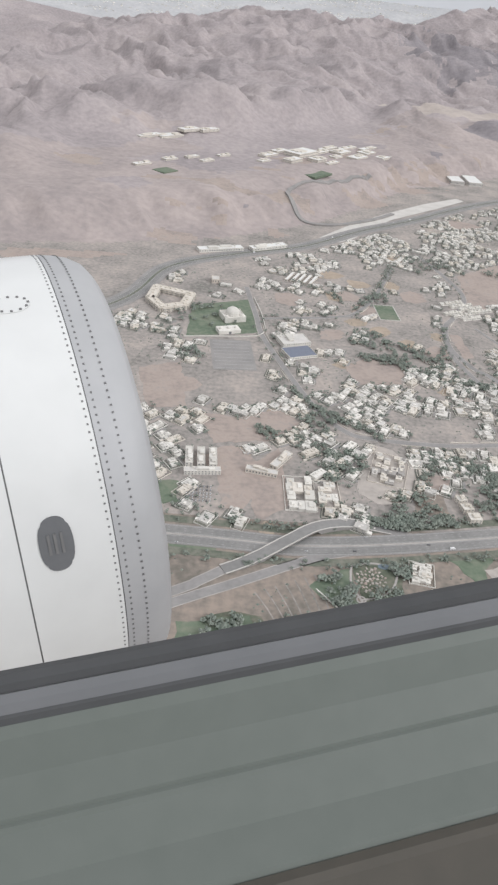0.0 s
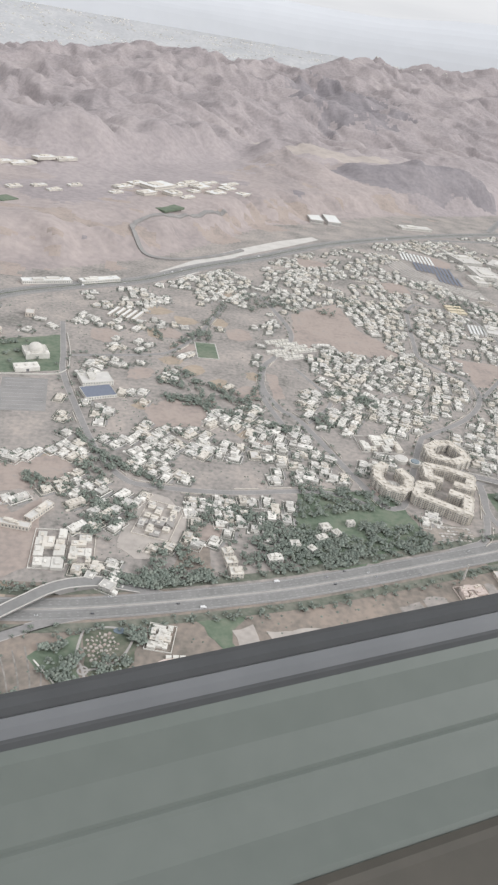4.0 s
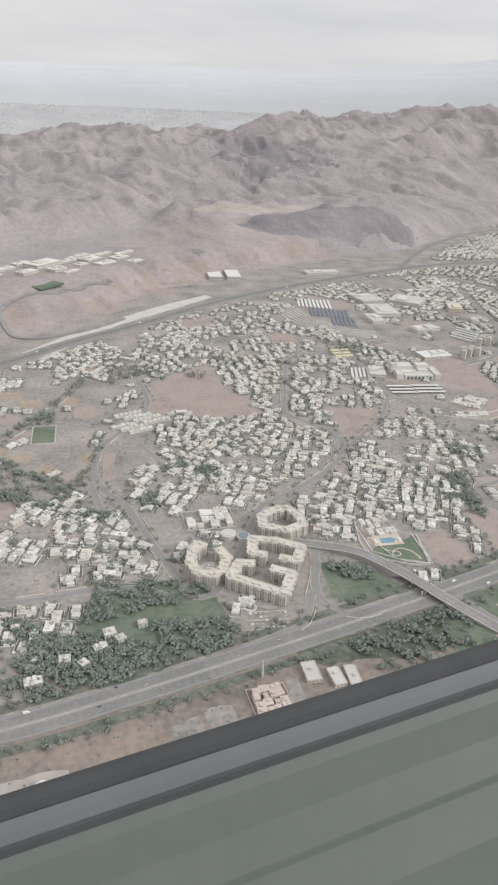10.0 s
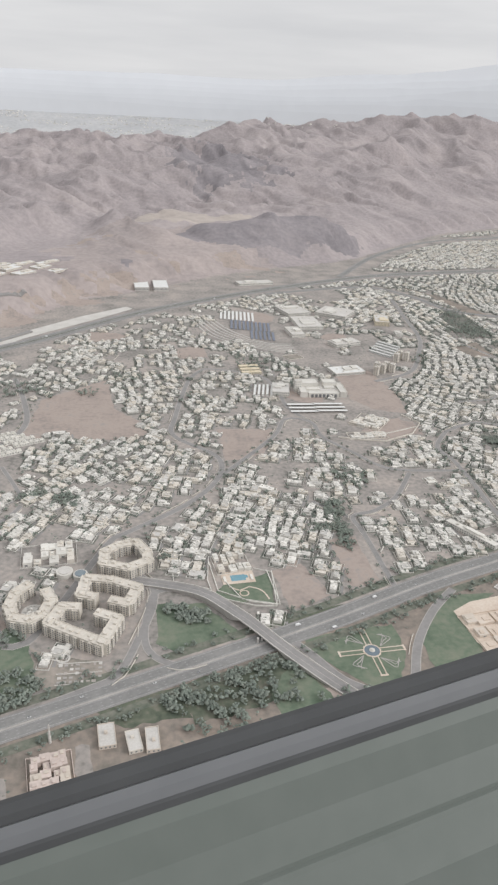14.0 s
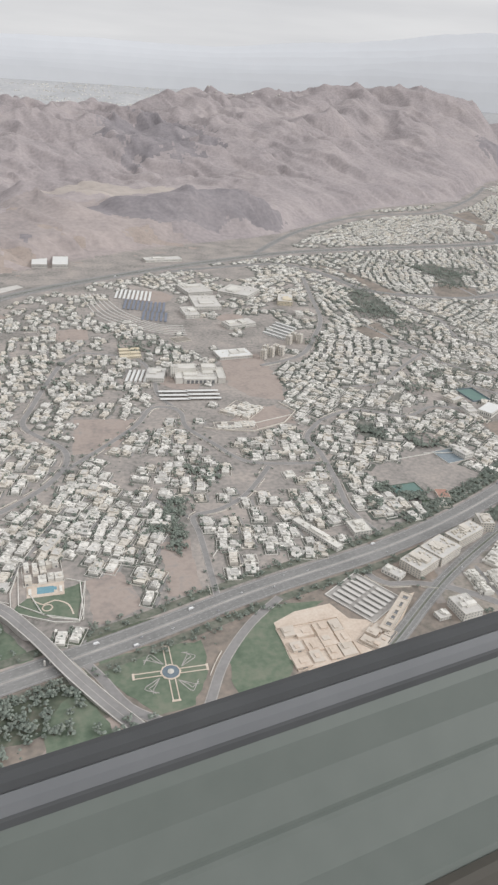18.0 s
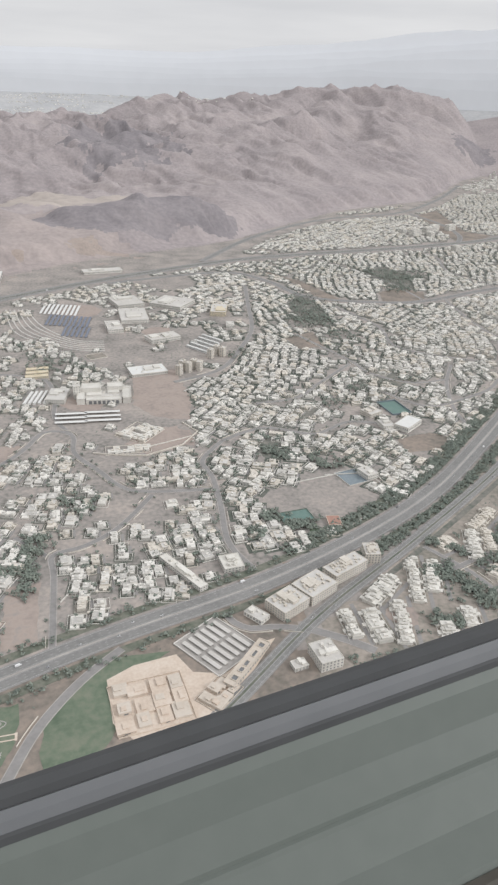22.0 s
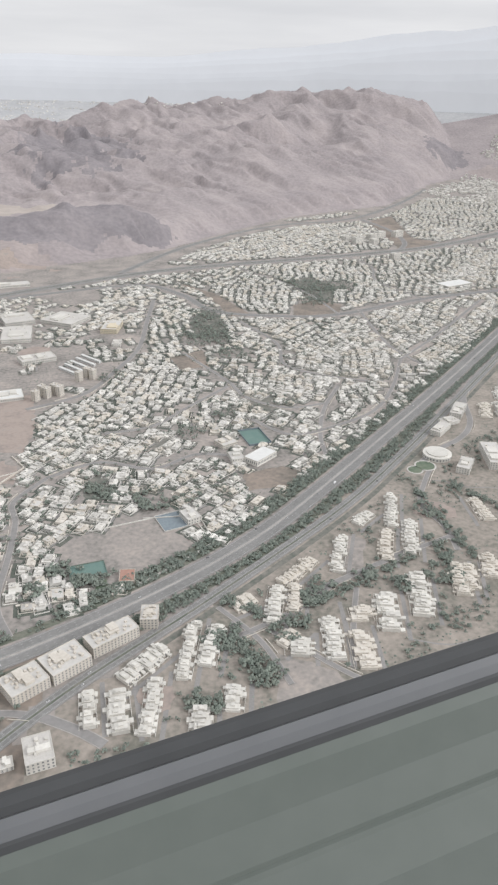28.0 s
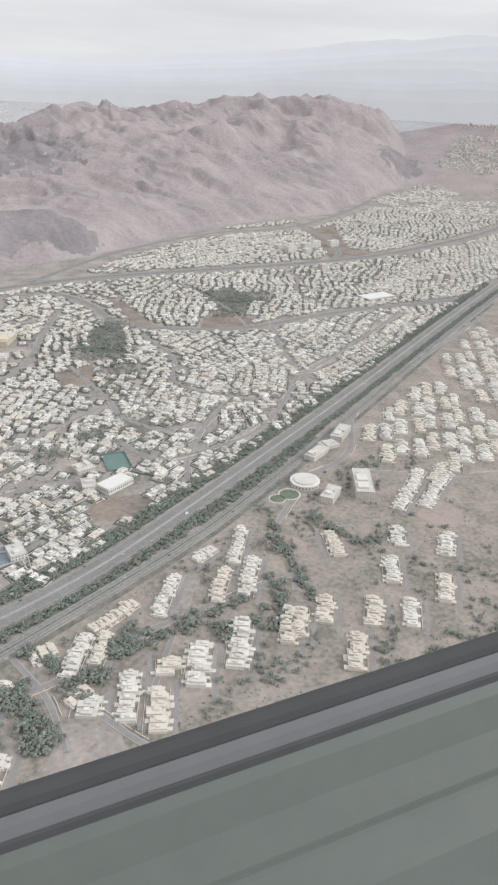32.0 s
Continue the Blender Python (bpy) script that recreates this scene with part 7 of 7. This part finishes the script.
for k in range(6):
    r = random.Random(500 + k)
    b = Build()
    tree_boxes(b, 0, 0, 3.4, 1.9, r, 60)
    leaf, wood = Build(), Build()
    for f, mi in zip(b.f, b.mi):
        (wood if mi else leaf).face_loop([b.v[i] for i in f], [tuple(range(len(f)))])
    tree_models.append((leaf.mesh("crown", LEAF), wood.mesh("trunk", BARK)))
for k, (x, y, h) in enumerate(single_trees):
    t = thing("tree", "dark green broad-crowned street tree", "tree", "street trees", at=(x, y, 0), turn=k * 1.7)
    t.scale = (h / 3.4,) * 3
    part("crown", tree_models[k % 6][0], None, t)
    part("trunk", tree_models[k % 6][1], None, t)
for lo, hi in ((-1e9, 250), (250, 600), (600, 1000), (1000, 1e9)):
    b = Build()
    for x, y, h in left:
        if lo <= x < hi:
            tree_boxes(b, x, y, h, h * grove.uniform(0.5, 0.72), grove, 4 if h < 1.6 else 11 if y < 900 else 6)
    tagged(new("trees", b.mesh("trees", LEAF, BARK)), "scattered dark green trees and shrubs", "trees", kind="stuff")

# ---- low scrub, dirt tracks and lanes ----
brush = random.Random(88)
b = Build()
count = 0
while count < 15000:
    x, y = (brush.uniform(-260, 900), brush.uniform(290, 1500)) if count < 10500 else (brush.uniform(860, 1420), brush.uniform(470, 940))
    count += 1
    if not free(x, y) or y > np.interp(x, EX, EY) - 10 or (x > 860 and y > np.interp(x, SX, SY) - 10) or value_noise(np.float64(x / 22), np.float64(y / 22)) < 0.36:
        continue
    h, w = brush.uniform(0.4, 1.1), brush.uniform(0.5, 1.4)
    b.face_loop([(x + w, y, 0), (x, y + w, 0), (x - w, y, 0), (x, y - w, 0), (x + 0.2 * w, y, h)], [(0, 1, 4), (1, 2, 4), (2, 3, 4), (3, 0, 4)])
tagged(new("scrub", b.mesh("scrub", LEAF)), "low grey-green desert scrub on open ground", "scrub", kind="stuff")
b = Build()
for k in range(64):
    x, y = (brush.uniform(-120, 620), brush.uniform(450, 1350)) if k < 46 else (brush.uniform(900, 1350), brush.uniform(500, 800))
    a, pts = brush.uniform(0, 3.1), []
    for j in range(5):
        pts.append((x, y))
        a += brush.uniform(-0.5, 0.5)
        x, y = x + 26 * math.cos(a), y + 26 * math.sin(a)
    if all(free(px, py) or j in (0, 4) for j, (px, py) in enumerate(pts)) and max(p[1] - np.interp(p[0], EX, EY) for p in pts) < -20:
        b.strip(smooth_line(pts, 5.0), -0.8, 0.8, -0.1, 0.012 + 0.0002 * k)
tagged(new("dirt_tracks", b.mesh("dirt_tracks", PALE_ASPHALT)), "pale worn dirt tracks over open ground", "tracks", kind="stuff")
b = Build()
for k, (c, h) in enumerate(SLABS):
    cx, cy, sx, sy, a = rect(*c) if len(c) == 4 else c
    off = sy * 0.65 + 4.2
    b.box(cx - off * -math.sin(a) * 1, cy - off * math.cos(a), -0.1, sx + 16, 3.4, 0.14 + 0.002 * k, a)
tagged(new("lanes", b.mesh("lanes", PALE_ASPHALT)), "narrow pale lanes beside the terrace rows", "lanes", kind="stuff")

# ---- the far towns ----
far = random.Random(31)
b = Build()
for _ in range(17000):
    x, y = far.uniform(2300, 4200), far.uniform(2600, 4900)
    if y > np.interp(x, FOOT_X, FOOT_Y) - 60 or value_noise(np.float64(x / 120), np.float64(y / 120)) < 0.42 or y < 2500 + 0.35 * (x - 2150):
        continue
    b.box(x, y, 290 * max(0, (math.hypot(x - 600, y - 200) - 3950) / 950) - 2.3, far.uniform(7, 15), far.uniform(7, 12), far.uniform(6, 10), 1.0)
tagged(new("villas", b.mesh("villas", WHITE)), "pale houses far up the valley", "villas", kind="stuff")
b = Build()
for _ in range(6000):
    x, y = far.uniform(-1300, 1700), far.uniform(4300, 5150)
    if value_noise(np.float64(x / 150), np.float64(y / 26)) < 0.54:
        continue
    b.box(x, y, float(height(np.array([x]), np.array([y]))[0]) - 2, far.uniform(5, 11), far.uniform(4, 8), far.uniform(3, 4.5), 0.5)
tagged(new("villas", b.mesh("villas", WHITE)), "pale houses on the far plain", "villas", kind="stuff")

# ---- cars ----
CARS = [material("white_car_paint", [(0.7, 0.7, 0.7), (0.75, 0.75, 0.75)], 1, 0.3), material("dark_car_paint", [(0.06, 0.06, 0.07), (0.09, 0.09, 0.1)], 1, 0.3), material("silver_car_paint", [(0.4, 0.4, 0.42), (0.46, 0.46, 0.48)], 1, 0.3)]
RUBBER = material("black_rubber", [(0.02, 0.02, 0.02), (0.04, 0.04, 0.04)], 1, 0.8)


def car(k, x, y, z, a, truck=False):
    L, W = (4.6, 1.3) if truck else (2.3, 0.95)
    ob = thing("truck" if truck else "car", ("white box truck on the highway" if truck else ("white", "dark", "silver")[k] + " passenger car on the asphalt"), "truck" if truck else "car", "cars on the roads", at=(x, y, z), turn=a)
    b = Build()
    b.box(0, 0, 0.15, L, W, 0.42, 0, 0, 0.94)
    part("body", b, CARS[k], ob)
    b = Build()
    if truck:
        b.box(-0.5, 0, 0.57, L * 0.72, W, 1.0)
        part("cargo_box", b, CARS[0], ob)
    else:
        b.box(-0.1, 0, 0.57, L * 0.55, W * 0.9, 0.32, 0, 0, 0.75)
        part("cabin", b, DARK, ob)
    wheel = Build()
    wheel.prism(drum(0, 0, 0.2, 8), -0.08, 0.08)
    wheel.v = [(vx, vz, vy) for vx, vy, vz in wheel.v]
    me = wheel.mesh("wheel", RUBBER)
    for sx in (-1, 1):
        for sy in (-1, 1):
            part("wheel", me, None, ob, at=(sx * L * 0.33, sy * W * 0.46, 0.2))
    return ob


car_models = {}
drive = random.Random(9)


def put_car(k, x, y, z, a, truck=False):
    if (k, truck) in car_models:
        copy_thing(car_models[k, truck], pose(x, y, z) @ Matrix.Rotation(a, 4, "Z"))
    else:
        car_models[k, truck] = car(k, x, y, z, a, truck)


for line, lanes, every, z in ((HIGHWAY, (3, 6, 9, -3, -6, -9), 3.6, 0.38), (SERVICE, (-3, 2.5), 6, 0.42), (EXPRESSWAY, (4, -4, 8), 9, 0.34)):
    for k in range(4, len(line) - 2):
        if drive.random() < 1 / every and -60 < line[k][0] < 1900:
            (ax, ay), (bx, by) = line[k], line[k + 1]
            d = math.hypot(bx - ax, by - ay)
            w, f = drive.choice(lanes), drive.random()
            put_car(drive.choice((0, 0, 0, 1, 2)), ax + (bx - ax) * f - (by - ay) / d * w, ay + (by - ay) * f + (bx - ax) / d * w, z, math.atan2(by - ay, bx - ax), drive.random() < 0.1)
for i in range(8):
    for j in range(5):
        put_car(drive.choice((0, 1, 2, 0)), -17 + 2.7 * i, 438 + 4.6 * j, 0.05, 1.45)

# ---- the aircraft: the ledge beside the camera's way and the engine ----
SEAL = material("window_rubber", [(0.055, 0.057, 0.059), (0.073, 0.075, 0.077)], 2.0, 0.6, 20.0)
BAND = material("window_bezel", [(0.125, 0.13, 0.136), (0.15, 0.154, 0.16)], 2.0, 0.45, 20.0)
PLASTIC = material("cabin_plastic", [(0.114, 0.13, 0.117), (0.131, 0.146, 0.133)], 0.8, 0.5, 30.0)
TRIM = material("dark_cabin_trim", [(0.066, 0.062, 0.053), (0.086, 0.078, 0.066)], 0.8, 0.6, 30.0)
COWL = material("white_aircraft_paint", [(0.62, 0.63, 0.62), (0.68, 0.69, 0.68)], 0.6, 0.28, 4.0)
LIP = material("brushed_lip_metal", [(0.36, 0.365, 0.375), (0.42, 0.425, 0.43)], 0.8, 0.58, 5.0, metal=0.15)
SEAM = material("dark_seam", [(0.15, 0.15, 0.15), (0.2, 0.2, 0.2)], 2.0, 0.7, 9.0)


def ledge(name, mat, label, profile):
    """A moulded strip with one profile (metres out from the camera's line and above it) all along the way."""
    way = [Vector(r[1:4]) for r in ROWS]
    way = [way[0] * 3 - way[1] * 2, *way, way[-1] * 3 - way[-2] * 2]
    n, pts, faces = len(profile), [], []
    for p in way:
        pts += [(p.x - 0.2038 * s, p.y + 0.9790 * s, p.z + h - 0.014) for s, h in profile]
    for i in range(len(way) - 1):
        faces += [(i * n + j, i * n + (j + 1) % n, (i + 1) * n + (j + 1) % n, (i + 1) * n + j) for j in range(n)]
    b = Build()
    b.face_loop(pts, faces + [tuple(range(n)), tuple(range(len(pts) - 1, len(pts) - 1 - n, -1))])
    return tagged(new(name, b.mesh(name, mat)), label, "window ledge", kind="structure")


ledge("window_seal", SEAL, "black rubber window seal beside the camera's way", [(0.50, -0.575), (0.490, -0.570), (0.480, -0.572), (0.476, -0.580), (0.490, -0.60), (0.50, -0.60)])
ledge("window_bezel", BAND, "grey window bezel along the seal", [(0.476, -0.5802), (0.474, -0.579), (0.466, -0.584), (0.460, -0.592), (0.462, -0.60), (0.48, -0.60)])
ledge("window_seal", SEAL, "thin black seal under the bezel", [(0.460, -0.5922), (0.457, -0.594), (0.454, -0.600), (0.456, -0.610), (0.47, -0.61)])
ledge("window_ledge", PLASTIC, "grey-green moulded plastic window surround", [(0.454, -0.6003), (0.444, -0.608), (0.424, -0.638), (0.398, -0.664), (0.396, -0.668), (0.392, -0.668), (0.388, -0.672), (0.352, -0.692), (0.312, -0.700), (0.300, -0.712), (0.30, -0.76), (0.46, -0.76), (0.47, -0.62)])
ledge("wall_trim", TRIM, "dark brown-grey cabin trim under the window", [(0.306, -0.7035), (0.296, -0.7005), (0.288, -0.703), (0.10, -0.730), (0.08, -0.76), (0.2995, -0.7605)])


def engine():
    """The engine beside the first place of the way: white cowl, bare metal lip, seams, rivets and a vent."""
    ax = Vector((0.9198, 0.3858, 0.071)).normalized()
    up = (Vector((0, 0, 1)) - ax * ax.z).normalized()
    side = ax.cross(up)
    m = Matrix((side, up, ax)).transposed().to_4x4()
    m.translation = Vector((-0.8194, 5.2525, 339.1523))
    ob = new("jet_engine")
    ob.matrix_world = m
    tagged(ob, "white jet engine cowl with a bare grey metal lip", "jet engine")

    def lathe(profile, seg=96):
        b = Build()
        n = len(profile)
        pts = [(r * math.cos(2 * math.pi * k / seg), r * math.sin(2 * math.pi * k / seg), z) for k in range(seg) for r, z in profile]
        b.face_loop(pts, [(k * n + j, ((k + 1) % seg) * n + j, ((k + 1) % seg) * n + j + 1, k * n + j + 1) for k in range(seg) for j in range(n - 1)])
        return b

    def smooth(o):
        o.data.polygons.foreach_set("use_smooth", [True] * len(o.data.polygons))
        return o
    R = 1.429
    smooth(part("inlet_lip", lathe([(R, -0.27), (R - 0.012, -0.18), (R - 0.035, -0.09), (R - 0.075, -0.02), (R - 0.13, 0.02), (R - 0.19, 0.01), (R - 0.23, -0.05), (R - 0.25, -0.3), (R - 0.24, -0.9)]), LIP, ob, "bare grey metal intake lip"))
    smooth(part("fan_cowl", lathe([(R + 0.001, -0.276), (R + 0.006, -0.5), (R + 0.008, -0.733)]), COWL, ob))
    smooth(part("rear_cowl", lathe([(R + 0.008, -0.741), (R + 0.008, -1.2), (R - 0.01, -1.8), (R - 0.10, -2.6), (R - 0.24, -3.3), (R - 0.45, -3.8)]), COWL, ob))
    for z, r in ((-0.272, R - 0.003), (-0.737, R + 0.004)):
        part("seam", lathe([(r - 0.01, z - 0.008), (r, z - 0.008), (r, z + 0.008), (r - 0.01, z + 0.008)]), SEAM, ob)
    b = Build()
    for z in (-0.245, -0.30, -0.16):
        for k in range(220):
            a = 2 * math.pi * k / 220
            r = R - 0.014 if z > -0.2 else R - 0.003 if z > -0.27 else R + 0.001
            b.box(r * math.cos(a), r * math.sin(a), z, 0.004, 0.010, 0.010, a)
    tagged(part("rivets", b, SEAM, ob), kind="stuff")

    def plate(name, a0, z0, wa, wz, t, mat, label=""):
        b = Build()
        n, pts = 9, []
        for lift in (0.0, t):
            for i in range(n):
                for j in range(n):
                    u, v = 2 * i / (n - 1) - 1, 2 * j / (n - 1) - 1
                    k = (1 - 0.14 * (u * v) ** 2 * 2)
                    a, z = a0 + wa * u * k, z0 + wz * v * k
                    pts.append(((R + 0.006 + lift) * math.cos(a), (R + 0.006 + lift) * math.sin(a), z))
        fs = [(n * n + i * n + j, n * n + (i + 1) * n + j, n * n + (i + 1) * n + j + 1, n * n + i * n + j + 1) for i in range(n - 1) for j in range(n - 1)]
        for i in range(n - 1):
            for s in (0, n - 1):
                fs.append((i * n + s, (i + 1) * n + s, n * n + (i + 1) * n + s, n * n + i * n + s))
                fs.append((s * n + i, s * n + i + 1, n * n + s * n + i + 1, n * n + s * n + i))
        b.face_loop(pts, fs)
        return part(name, b, mat, ob, label)
    VENT_A, VENT_Z = ENGINE_VENT
    vent = plate("vent_panel", VENT_A, VENT_Z, 0.10, 0.085, 0.006, BAND, "grey rounded vent panel with three slots")
    for s in (-1, 0, 1):
        b = Build()
        for k in range(2):
            a = VENT_A + 0.004 * k
            b.box((R + 0.012) * math.cos(a), (R + 0.012) * math.sin(a), VENT_Z - 0.01 + s * 0.032, 0.008, 0.10, 0.014, a)
        part("slot", b, SEAM, vent)
    ACC_A, ACC_Z = ENGINE_HATCH
    hatch = plate("access_hatch", ACC_A, ACC_Z, 0.05, 0.11, 0.004, COWL, "white access hatch with dark screws")
    for k in range(12):
        u = k * math.pi / 6
        b = Build()
        a, z = ACC_A + 0.043 * math.sin(u), ACC_Z + 0.095 * math.cos(u)
        b.box((R + 0.010) * math.cos(a), (R + 0.010) * math.sin(a), z, 0.006, 0.014, 0.014, a)
        part("screw", b, SEAM, hatch)


ENGINE_VENT, ENGINE_HATCH = (0.385, -0.562), (1.325, -0.53)
engine()
